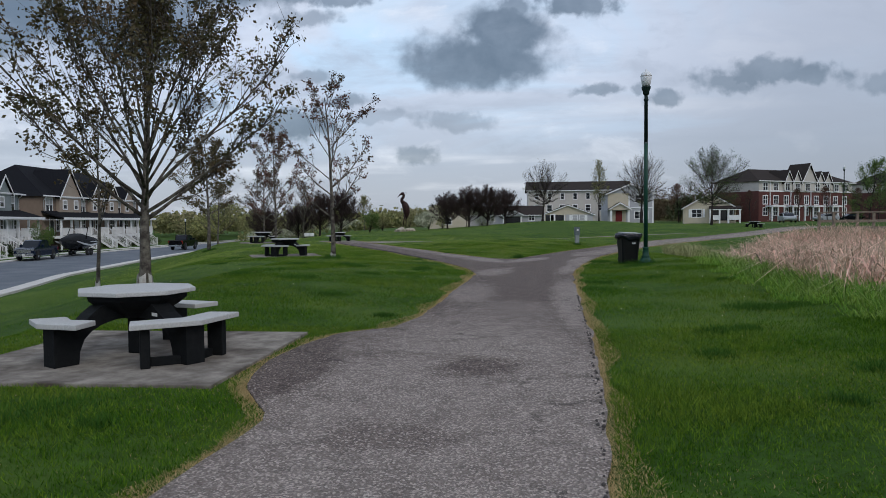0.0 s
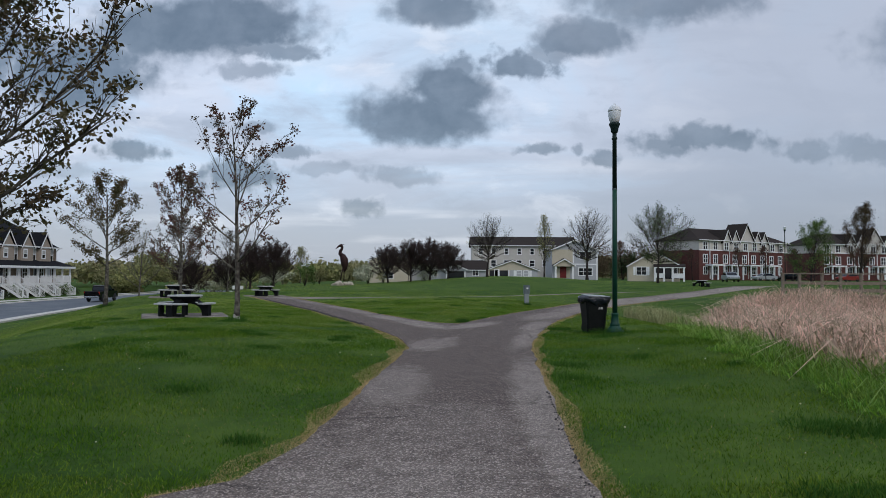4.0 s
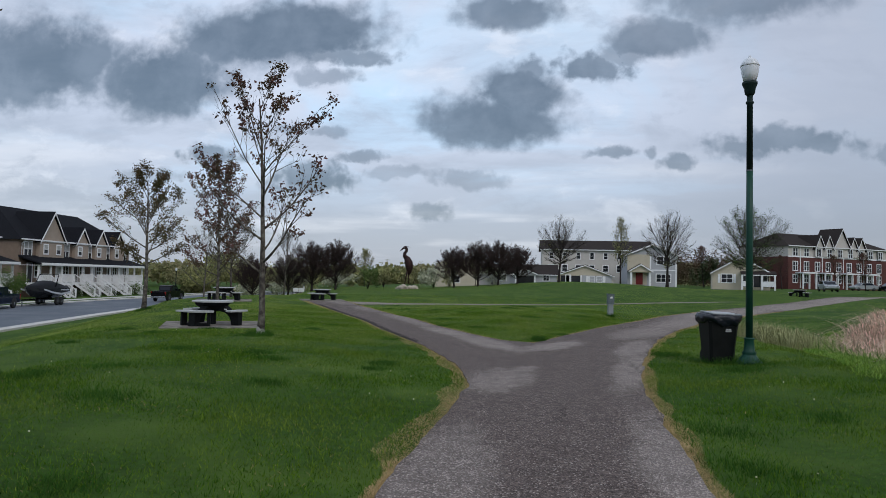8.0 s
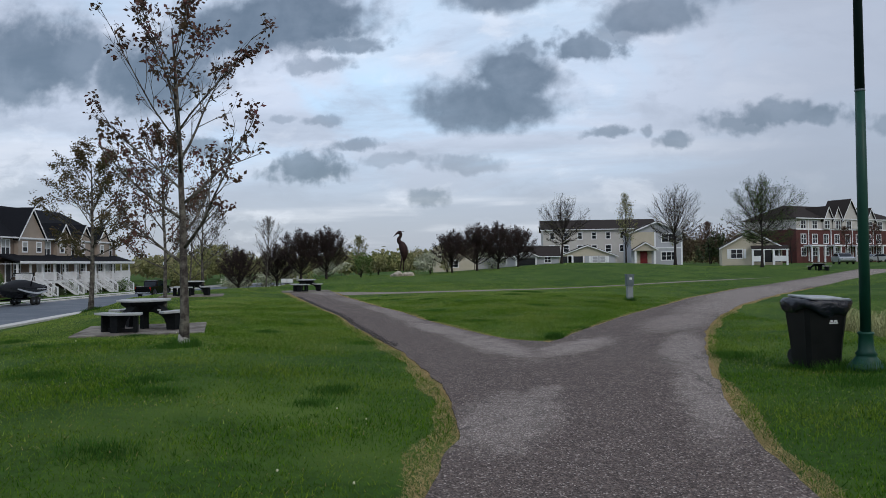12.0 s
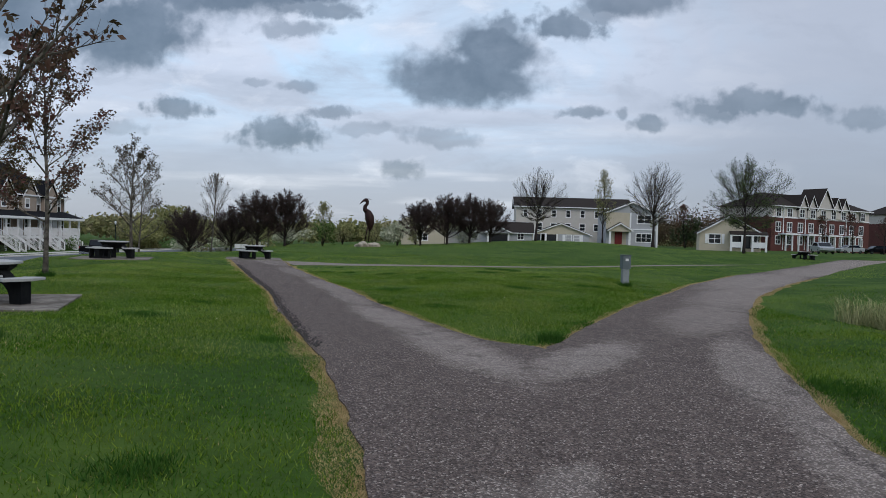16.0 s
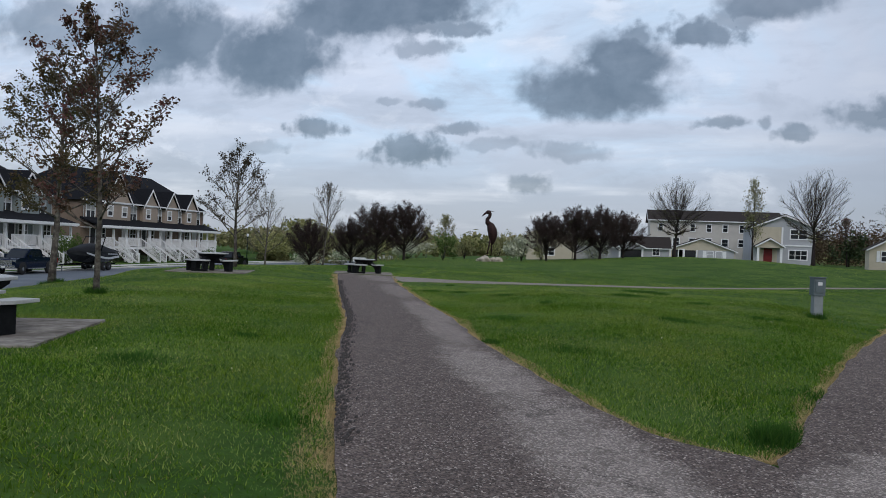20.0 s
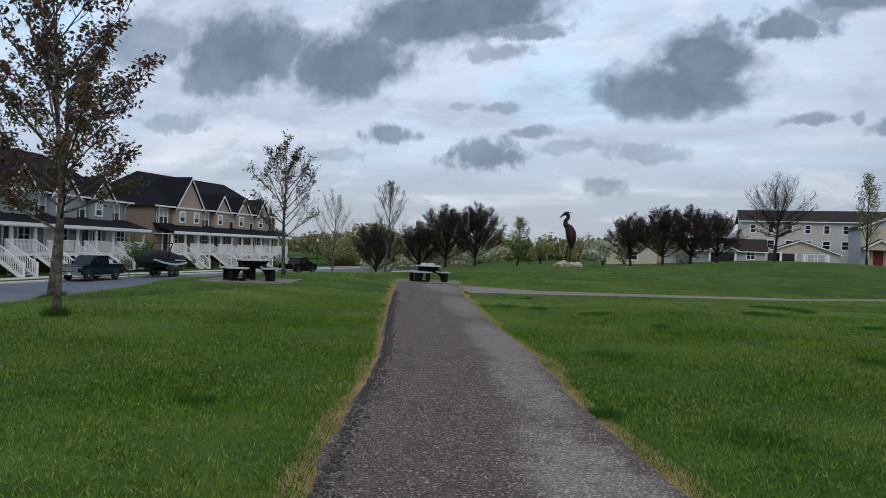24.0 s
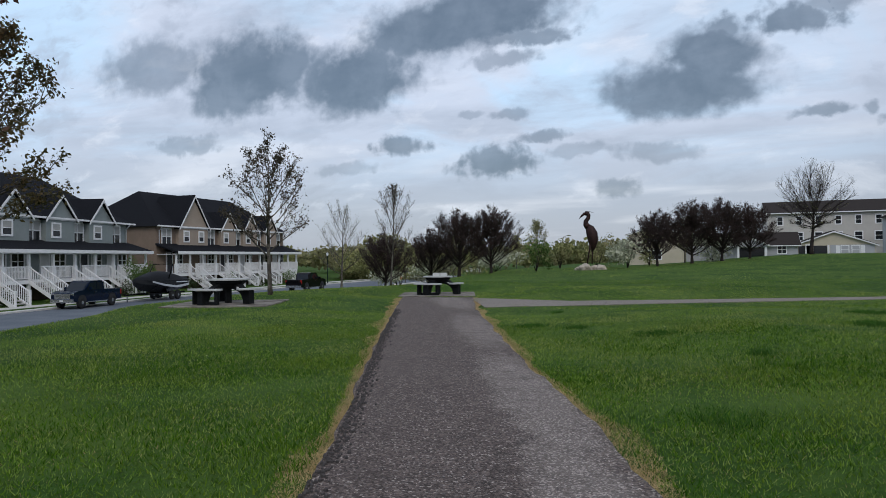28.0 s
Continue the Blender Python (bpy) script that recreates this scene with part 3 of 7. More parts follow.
def lathe(profile, seg=24, cap=True):
    """A turned body: profile of (radius, z) from low to high."""
    bm = bmesh.new()
    rings = [[bm.verts.new((r * math.cos(2 * math.pi * k / seg), r * math.sin(2 * math.pi * k / seg), z)) for k in range(seg)] for r, z in profile]
    for a, b in zip(rings, rings[1:]):
        for k in range(seg):
            f = bm.faces.new((a[k], a[(k + 1) % seg], b[(k + 1) % seg], b[k]))
            f.smooth = True
    if cap:
        bm.faces.new(rings[0][::-1]), bm.faces.new(rings[-1])
    return bm


def tube_into(verts, faces, pts, radii, sides=6):
    base = len(verts)
    n = len(pts)
    for k, (p, r) in enumerate(zip(pts, radii)):
        d = (pts[min(k + 1, n - 1)] - pts[max(k - 1, 0)]).normalized()
        s = d.cross(Vector((0.31, 0.9, 0.2))).normalized()
        t = d.cross(s)
        for j in range(sides):
            a = 2 * math.pi * j / sides
            verts.append(tuple(p + s * (r * math.cos(a)) + t * (r * math.sin(a))))
    for k in range(n - 1):
        for j in range(sides):
            a, b = base + k * sides + j, base + k * sides + (j + 1) % sides
            faces.append((a, b, b + sides, a + sides))
    faces.append(tuple(range(base + sides - 1, base - 1, -1)))
    faces.append(tuple(base + (n - 1) * sides + j for j in range(sides)))


def pipe(pts, r, sides=8):
    v, f = [], []
    tube_into(v, f, [Vector(p) for p in pts], [r] * len(pts) if isinstance(r, (int, float)) else r, sides)
    bm = bmesh.new()
    vs = [bm.verts.new(p) for p in v]
    for q in f:
        bm.faces.new([vs[k] for k in q]).smooth = len(q) == 4
    return bm


def soup(name, verts, tris, mat):
    """A mesh of many loose triangles from numpy arrays."""
    me = bpy.data.meshes.new(name)
    me.vertices.add(len(verts))
    me.vertices.foreach_set("co", np.asarray(verts, np.float32).ravel())
    n = len(tris)
    me.loops.add(3 * n)
    me.loops.foreach_set("vertex_index", np.asarray(tris, np.int32).ravel())
    me.polygons.add(n)
    me.polygons.foreach_set("loop_start", np.arange(0, 3 * n, 3, dtype=np.int32))
    me.materials.append(mat)
    me.update(calc_edges=True)
    return me


# ---- ground plan ----
EDGE_LEFT = [(-0.6, -12), (-0.6, 3.1), (-0.42, 4.7), (-0.95, 5.5), (-1.1, 6.6), (-1.0, 7.7), (-0.8, 8.35), (-0.2, 9.0), (0.06, 10.3), (0.2, 13.4), (0.4, 16.8), (0.47, 18.5), (0.3, 19.8), (-0.02, 21.1), (-0.6, 22.9), (-1.05, 24.3), (-1.68, 25.7),
             (-2.4, 27.5), (-3.28, 29.7), (-3.8, 31.1), (-4.45, 32.8), (-5.2, 34.5), (-6.0, 36.3), (-7.2, 39.0), (-8.75, 42.6), (-10.2, 46.0), (-12.75, 52.0)]
EDGE_IN_L = [(1.6, 25.75), (1.15, 25.9), (0.75, 26.25), (0.3, 27.0), (-0.38, 28.4), (-1.65, 31.3), (-2.6, 33.8), (-3.9, 36.6), (-4.5, 38.0), (-6, 41.6), (-7.75, 45.8), (-10.0, 52.0)]
EDGE_IN_R = [(1.6, 25.75), (1.8, 26.1), (2.4, 27.9), (3.5, 30.9), (4.75, 34.0), (6.1, 37.0), (7.95, 41.5), (13.2, 51.8), (19.2, 61.5), (25.8, 71.5), (34, 84)]
EDGE_RIGHT = [(1.6, -12), (1.87, 3.3), (2.12, 5.5), (2.34, 8), (2.5, 10.5), (2.7, 13.4), (2.9, 16.5), (3.1, 18.9), (3.55, 21.6), (4.2, 24.5), (5.05, 27.8), (6.5, 32), (8.6, 37), (12.3, 44), (16.8, 51.5), (23, 62), (29.8, 72), (39, 84)]
CROSS_LO = [(-7.7, 46.4), (-5.5, 47.6), (-2, 49.7), (2.6, 52.1), (9.9, 59.0), (16.5, 63.8)]
CROSS_HI = [(-9.6, 50.6), (-6, 49.6), (-2.1, 51.2), (3, 53.6), (11.3, 61.0), (20.3, 67.0)]
ROAD_NEAR = [(-6, -40), (-15, 2), (-20.5, 18), (-27, 36.5), (-31, 46.5), (-35.4, 63.8), (-38.6, 78.7), (-41, 95), (-43, 115), (-45, 160)]
ROAD_FAR = [(-15.5, -40), (-24.5, 2), (-30, 18), (-37.5, 36.5), (-42.8, 46.5), (-48.2, 61), (-51.3, 79), (-52.6, 95), (-53.5, 115), (-55, 160)]
SLABS = [(-2.65, 6.9, 1.45, 0), (-7.88, 27.85, 1.38, 24), (-14.9, 44.6, 1.45, 22), (-12.0, 53.6, 1.45, 20)]


SLAB_Z = {-2.65: 0.0, -7.88: 0.04, -14.9: 0.1, -12.0: -0.08}


def along_y(edge, y):
    e = np.array(edge)
    return np.interp(y, e[:, 1], e[:, 0])


def along_x(edge, x):
    e = np.array(edge)
    return np.interp(x, e[:, 0], e[:, 1])


def on_path(x, y, grow=0.0):
    """Whether points lie on the asphalt, widened by grow."""
    l, r, il, ir = (along_y(e, y) for e in (EDGE_LEFT, EDGE_RIGHT, EDGE_IN_L, EDGE_IN_R))
    main = (y < 25.75 + grow) & (x > l - grow) & (x < r + grow)
    left = (y >= 25.75) & (y < 52) & (x > l - grow) & (x < il + grow)
    right = (y >= 25.75) & (y < 84) & (x > ir - grow) & (x < r + grow)
    cross = (x > -8.6) & (x < 18) & (y > along_x(CROSS_LO, x) - grow) & (y < along_x(CROSS_HI, x) + grow)
    return main | left | right | cross


def on_slab(x, y, grow=0.0):
    hit = np.zeros(np.shape(x), bool)
    for cx, cy, half, turn in SLABS:
        a = radians(turn)
        u = (x - cx) * math.cos(a) + (y - cy) * math.sin(a)
        v = -(x - cx) * math.sin(a) + (y - cy) * math.cos(a)
        hit |= (np.abs(u) < half + grow) & (np.abs(v) < half + grow)
    return hit


def ease(t):
    t = np.clip(t, 0, 1)
    return t * t * (3 - 2 * t)


MIDS = [[(0.9, -40), (0.8, 4), (1.2, 10), (1.8, 18), (1.4, 22), (0, 26), (-3.0, 31.5), (-6.6, 40.5), (-11, 51)], [(1.8, 18), (3.1, 26), (5.5, 32), (9.5, 41.5), (14.5, 51.5), (25.5, 70), (35, 84)], [(-9, 49), (-4, 49), (3, 52.4), (10.5, 59.5), (18, 65)]]


def path_distance(x, y):
    d = np.full(np.shape(x), 1e9)
    for mid in MIDS:
        for (ax, ay), (bx, by) in zip(mid, mid[1:]):
            ux, uy = bx - ax, by - ay
            t = np.clip(((x - ax) * ux + (y - ay) * uy) / (ux * ux + uy * uy), 0, 1)
            d = np.minimum(d, np.hypot(x - ax - t * ux, y - ay - t * uy))
    return d


def height(x, y):
    """The lie of the land."""
    x, y = np.asarray(x, float), np.asarray(y, float)
    z = 0.20 * ease((path_distance(x, y) - 1.6) / 4.0)
    z = z + 1.2 * ease((y - 54) / 42) * ease((x + 14) / 24) * (1 - 0.5 * ease((x - 10) / 15))
    pond = ease((x - 6.8) / 4.0) * ease((37 - y) / 8)
    z = z * (1 - pond) - 0.55 * pond
    dr = x - along_y(ROAD_NEAR, y)
    s = 1 - dr / (12.5 + 6.5 * ease((y - 48) / 16))
    k = np.clip(1 - 0.5 * (s + np.sqrt(s * s + 0.01)), 0, 1)
    low = -2.3 + 0.08 * ease((along_y(ROAD_FAR, y) - x) / 9)
    k = k ** 1.7
    z = z * k + low * (1 - k)
    for cx, cy, half, turn in SLABS:
        d = np.hypot(x - cx, y - cy)
        b = ease((half * 2.6 - d) / (half * 1.0))
        z = z * (1 - b) + SLAB_Z[cx] * b
    return z


def h1(x, y):
    return float(height(np.array([x]), np.array([y]))[0])


def spaced(lo, hi, step, far):
    inner = np.arange(lo, hi + step, step)
    out = np.geomspace(1, far, 26)
    return np.concatenate((lo - out[::-1], inner, inner[-1] + out))


def make_ground():
    xs, ys = spaced(-45, 45, 0.5, 2600), spaced(-12, 125, 0.5, 2600)
    X, Y = np.meshgrid(xs, ys)
    Z = height(X, Y)
    bumps = np.array([noise.noise((float(x) * 0.9, float(y) * 0.9, 0)) for x, y in zip(X.ravel()[::1], Y.ravel()[::1])]).reshape(X.shape)
    Z = Z + 0.018 * bumps * (~on_path(X, Y, 0.5)) * (np.abs(X) < 60) - 0.03 * on_path(X, Y, -0.25)
    nx, ny = len(xs), len(ys)
    me = bpy.data.meshes.new("ground")
    me.vertices.add(nx * ny)
    me.vertices.foreach_set("co", np.stack((X, Y, Z), -1).astype(np.float32).ravel())
    i = np.arange(nx * ny).reshape(ny, nx)
    q = np.stack((i[:-1, :-1], i[:-1, 1:], i[1:, 1:], i[1:, :-1]), -1).reshape(-1, 4).astype(np.int32)
    me.loops.add(q.size)
    me.loops.foreach_set("vertex_index", q.ravel())
    me.polygons.add(len(q))
    me.polygons.foreach_set("loop_start", np.arange(0, q.size, 4, dtype=np.int32))
    me.materials.append(M_GRASS)
    me.update(calc_edges=True)
    me.polygons.foreach_set("use_smooth", [True] * len(me.polygons))
    tagged(new("ground", me), "mown spring lawn with uneven green tufts", "ground", kind="structure")


def ribbon(name, left, right, rise, mat, label, category, step=0.4, cols=8, rough_edge=0.0, seed=1):
    """A paved strip between two edges, draped on the land."""
    a, b = np.array(left, float), np.array(right, float)
    if abs(a[-1, 1] - a[0, 1]) > abs(a[-1, 0] - a[0, 0]):
        t = np.arange(max(a[0, 1], b[0, 1]), min(a[-1, 1], b[-1, 1]), step)
        A, B = np.stack((np.interp(t, a[:, 1], a[:, 0]), t), -1), np.stack((np.interp(t, b[:, 1], b[:, 0]), t), -1)
    else:
        t = np.linspace(0, 1, int(40 / step))
        A, B = (np.stack([np.interp(t, np.linspace(0, 1, len(e)), e[:, k]) for k in (0, 1)], -1) for e in (a, b))
    rng = np.random.RandomState(seed)
    if rough_edge:
        wob = lambda: np.convolve(rng.randn(len(t) + 4), np.ones(3) / 3, "same")[2:-2] * rough_edge  # noqa: E731
        if left is not SPLIT_R:
            A[:, 0] += wob()
        if right is not SPLIT_L:
            B[:, 0] += wob()
        for E, e in ((A, left), (B, right)):
            if e in (SPLIT_L, SPLIT_R):
                E[:, 0] += (E[:, 1] > 26.5) * wob()
    k = np.linspace(0, 1, cols + 1)[None, :, None]
    P = A[:, None, :] * (1 - k) + B[:, None, :] * k
    Z = height(P[..., 0], P[..., 1]) + rise
    verts = np.concatenate((P, Z[..., None]), -1).reshape(-1, 3).tolist()
    n = cols + 1
    faces = [(r * n + c, r * n + c + 1, (r + 1) * n + c + 1, (r + 1) * n + c) for r in range(len(A) - 1) for c in range(cols)]
    # turned-down rim, so that the strip has an edge
    rim = list(range(0, len(verts), n)), list(range(cols, len(verts), n))
    for s, ids in enumerate(rim):
        lows = []
        inner = (left, right)[s] in (SPLIT_L, SPLIT_R)
        highs = []
        for v in ids:
            x, y, z = verts[v]
            highs.append(len(verts))
            verts.append((x, y, z))
            lows.append(len(verts))
            verts.append((x, y, z - 0.06 - rise))
        for p in range(len(ids) - 1):
            if inner and verts[ids[p]][1] < 26:
                continue
            f = (highs[p], highs[p + 1], lows[p + 1], lows[p])
            faces.append(f if s else f[::-1])
    return tagged(new(name, mesh_from(name, verts, faces, mat, True)), label, category, kind="structure")


SPLIT_L = SPLIT_R = None
make_ground()
SPLIT = [(0.5, -12), (1.0, 8), (1.9, 18), (1.6, 25.75)]
SPLIT_L, SPLIT_R = SPLIT + EDGE_IN_L[1:], SPLIT + EDGE_IN_R[1:]
ribbon("path_main", EDGE_LEFT, SPLIT_L, 0.018, M_ASPHALT, "worn grey asphalt park path with crumbling edges", "path", 0.2, 12, 0.035, 1)
ribbon("path_branch", SPLIT_R, EDGE_RIGHT, 0.018, M_ASPHALT, "worn grey asphalt path curving towards the far houses", "path", 0.2, 12, 0.03, 2)
ribbon("path_crossing", CROSS_LO, CROSS_HI, 0.014, M_PATHPALE, "narrow asphalt path crossing the lawn", "path", 0.4, 6, 0.0, 3)
ribbon("road", ROAD_FAR, ROAD_NEAR, 0.02, M_ROAD, "smooth bluish grey asphalt street", "road", 1.0, 6)
for nm, e in (("kerb", ROAD_NEAR), ("kerb_far", ROAD_FAR)):
    off = 1.15 if e is ROAD_NEAR else -0.9
    ribbon(nm, [(min(x, x + off), y) for x, y in e], [(max(x, x + off), y) for x, y in e], 0.13, M_KERB, "pale concrete kerb along the street", "kerb", 1.0, 1)
ribbon("pavement", [(x - 5.0, y) for x, y in ROAD_FAR], [(x - 3.4, y) for x, y in ROAD_FAR], 0.03, M_KERB, "pale concrete pavement before the row houses", "pavement", 1.0, 2)

# ---- grass, straw, reeds ----


def blades(name, pts, heights, widths, lean, mat, label, category, seed, bend=False, fall=None):
    rng = np.random.RandomState(seed)
    n = len(pts)
    z = height(pts[:, 0], pts[:, 1])
    a = rng.rand(n) * 2 * math.pi
    side = np.stack((np.cos(a), np.sin(a), np.zeros(n)), -1) * widths[:, None] / 2
    b = rng.rand(n) * 2 * math.pi if fall is None else fall + 0.9 * rng.randn(n)
    tip_off = np.stack((np.cos(b), np.sin(b), np.zeros(n)), -1) * (heights * lean * rng.rand(n))[:, None]
    base = np.stack((pts[:, 0], pts[:, 1], z - 0.01), -1)
    up = np.stack((np.zeros(n), np.zeros(n), heights), -1)
    if not bend:
        V = np.stack((base - side, base + side, base + up + tip_off), 1).reshape(-1, 3)
        T = np.arange(3 * n).reshape(-1, 3)
    else:
        mid = base + up * 0.62 + tip_off * 0.3
        end = base + up + tip_off - np.stack((np.zeros(n), np.zeros(n), heights * lean * 0.55 * rng.rand(n)), -1)
        V = np.stack((base - side, base + side, mid - side * 0.8, mid + side * 0.8, end), 1).reshape(-1, 3)
        k = np.arange(n)[:, None] * 5
        T = np.concatenate((k + [[0, 1, 3]], k + [[0, 3, 2]], k + [[2, 3, 4]]), 1).reshape(-1, 3)
    return tagged(new(name, soup(name, V, T, mat)), label, category, kind="stuff")


def scatter(rng, n, x0, x1, y0, y1):
    return np.stack((rng.rand(n) * (x1 - x0) + x0, rng.rand(n) * (y1 - y0) + y0), -1)


def make_lawn():
    rng = np.random.RandomState(5)
    sets = [scatter(rng, 360000, -6, 8, 1.5, 22), scatter(rng, 230000, -10, 7.5, 22, 42), scatter(rng, 200000, -22, 14, 8, 62), scatter(rng, 230000, -4.5, 6, 1.2, 9), scatter(rng, 100000, -8, 5, 23, 37)]
    p = np.concatenate(sets)
    bare = on_path(p[:, 0], p[:, 1], 0.06) | on_slab(p[:, 0], p[:, 1], 0.02) | (p[:, 0] < along_y(ROAD_NEAR, p[:, 1]) + 0.6)
    p = p[~bare]
    patch = np.array([noise.noise((x * 0.55, y * 0.55, 3.0)) for x, y in p[:, :2].tolist()])
    hgt = (0.018 + 0.042 * rng.rand(len(p)) ** 1.5) * (1 + 0.8 * np.clip(patch, -0.5, 1))
    far = np.clip(p[:, 1] / 40, 0.3, 1.3)
    blades("lawn_grass", p, hgt, 0.008 + 0.014 * far * rng.rand(len(p)), 1.35, M_BLADE, "short mown green grass blades of the lawn", "grass", 6)
    d = p[rng.rand(len(p)) < 0.04 + 0.06 * ease((p[:, 1] - 17) / 10)]
    dry = np.array([noise.noise((x * 0.8, y * 0.8, 7.0)) for x, y in d[:, :2].tolist()])
    d = d[dry > -0.15]
    blades("dry_blades", d, 0.018 + 0.018 * rng.rand(len(d)), np.full(len(d), 0.007), 2.0, M_STRAW, "dry straw-coloured blades among the green lawn", "dry grass", 16)
    # paler, drier lawn on the rise towards the street
    w = np.concatenate((scatter(rng, 200000, -24, 9, 15, 56), scatter(rng, 190000, -12, 5, 24, 44), scatter(rng, 90000, -30, 30, 50, 100)))
    w = w[~(on_path(w[:, 0], w[:, 1], 0.06) | on_slab(w[:, 0], w[:, 1], 0.02) | (w[:, 0] < along_y(ROAD_NEAR, w[:, 1]) + 0.6))]
    w = w[rng.rand(len(w)) < ease((w[:, 1] - 15) / 12)]
    blades("pale_lawn_grass", w, 0.022 + 0.030 * rng.rand(len(w)), (0.008 + 0.008 * rng.rand(len(w))) * (1 + 1.6 * (w[:, 1] > 50)), 1.5, M_PALEBLADE, "paler olive-green grass blades of the drier lawn", "grass", 18)
    # darker, longer tufts
    q = []
    tufts = [(2.0, 26.6), (2.6, 28.4), (1.7, 26.2), (-4.7, 23.5), (-4.9, 23.3), (-3.5, 15.5), (-2.0, 12.6), (-1.2, 19.5), (-2.2, 17.2), (3.5, 7.2), (4.3, 8.6), (4.6, 6.2), (5.0, 10.5), (-3.0, 19.5), (3.9, 5.2), (-1.6, 4.4), (-2.2, 4.7), (5.25, 22.1), (5.0, 22.4), (5.7, 21.8), (5.2, 39)]
    tufts += scatter(rng, 60, -9, 6, 4, 45).tolist()
    for x, y in tufts:
        r = 0.07 + 0.15 * rng.rand() ** 1.5
        m = int(4200 * r * (0.7 + 0.6 * rng.rand()))
        a = rng.rand() * 3.14
        u, v = rng.randn(m) * r * 1.25, rng.randn(m) * r
        q.append(np.stack((x + u * math.cos(a) - v * math.sin(a), y + u * math.sin(a) + v * math.cos(a)), -1))
    q = np.concatenate(q)
    q = q[~(on_path(q[:, 0], q[:, 1], 0.0) | on_slab(q[:, 0], q[:, 1]))]
    blades("grass_tufts", q, 0.035 + 0.055 * rng.rand(len(q)), np.full(len(q), 0.013), 1.2, M_TUFT, "longer dark green tufts in the lawn", "grass", 7)
    # uncut clumps round posts and trunks
    f = []
    for x, y, r in ((-4.78, 23.62, 0.26), (5.17, 38.9, 0.16), (5.62, 21.95, 0.22), (5.2, 22.3, 0.28), (-9.9, 32.6, 0.16), (-15.3, 37.1, 0.3), (1.75, 26.35, 0.16)):
        a, q0 = rng.rand(900) * 6.2832, r * (0.3 + 0.9 * rng.rand(900))
        f.append(np.stack((x + q0 * np.cos(a), y + q0 * np.sin(a)), -1))
    f = np.concatenate(f)
    f = f[~on_path(f[:, 0], f[:, 1], 0.0)]
    blades("uncut_clumps", f, 0.06 + 0.13 * rng.rand(len(f)), np.full(len(f), 0.012), 1.0, M_TUFT, "uncut dark green grass round trunks and posts", "grass", 19)
    d = scatter(rng, 80, -9, 6, 4, 44)
    d = d[~(on_path(d[:, 0], d[:, 1], 0.3) | on_slab(d[:, 0], d[:, 1], 0.1))]
    V, F = [], []
    for (x, y), z in zip(d.tolist(), height(d[:, 0], d[:, 1]).tolist()):
        r = 0.006 + 0.005 * rng.rand()
        c = Vector((x, y, z + 0.03 + 0.03 * rng.rand()))
        tube_into(V, F, [c - Vector((0, 0, 0.06)), c - Vector((0, 0, 0.045))], [0.002, 0.002], 3)
        tube_into(V, F, [c - Vector((0, 0, r)), c - Vector((0, 0, r * 0.4)), c + Vector((0, 0, r * 0.5)), c + Vector((0, 0, r))], [r * 0.4, r, r * 0.9, r * 0.3], 6)
    tagged(new("dandelions", mesh_from("dandelions", V, F, M_PUFF)), "small pale dandelion heads scattered in the lawn", "flowers", kind="stuff")
    # crumbled asphalt at the left edge of the path
    y = rng.rand(3000) * 20 + 25
    x = along_y(EDGE_LEFT, y) + 0.02 + np.abs(rng.randn(len(y))) * 0.08
    y2 = rng.rand(200) * 12 + 1
    x, y = np.concatenate((x, along_y(EDGE_RIGHT, y2) - 0.01 - np.abs(rng.randn(len(y2))) * 0.03)), np.concatenate((y, y2))
    V, F = [], []
    for px, py, pz in zip(x.tolist(), y.tolist(), height(x, y).tolist()):
        r = 0.004 + 0.011 * rng.rand() ** 2
        c = Vector((px, py, pz + 0.018))
        tube_into(V, F, [c, c + Vector((r * 0.3, 0, r)), c + Vector((0, r * 0.2, r * 1.5))], [r * 1.1, r, r * 0.4], 5)
    tagged(new("asphalt_crumbs", mesh_from("asphalt_crumbs", V, F, M_CRUMB)), "crumbled dark asphalt bits along the path edges", "rubble", kind="stuff")
    # straw border along the asphalt
    e = []
    for edge, sign in ((EDGE_LEFT, -1), (EDGE_RIGHT, 1), (EDGE_IN_L, 1), (EDGE_IN_R, -1)):
        y = rng.rand(125000) * 50 + 1
        y = y[(y > edge[0][1]) & (y < edge[-1][1])]
        wave = np.array([0.5 + 0.5 * noise.noise((v * 0.9, sign * 3.0 + edge[0][0], 1.0)) for v in y.tolist()])
        wide = 0.10 + (0.34 if edge is EDGE_LEFT else 0.24) * np.clip(wave * 1.5 - 0.30, 0, 1)
        e.append(np.stack((along_y(edge, y) + sign * (rng.rand(len(y)) ** 1.3 * wide - 0.03), y), -1))
    e = np.concatenate(e)
    blades("dead_grass_border", e, 0.012 + 0.022 * rng.rand(len(e)), np.full(len(e), 0.008), 2.2, M_STRAW, "straw-coloured dead grass along the path edges", "dry grass", 8)


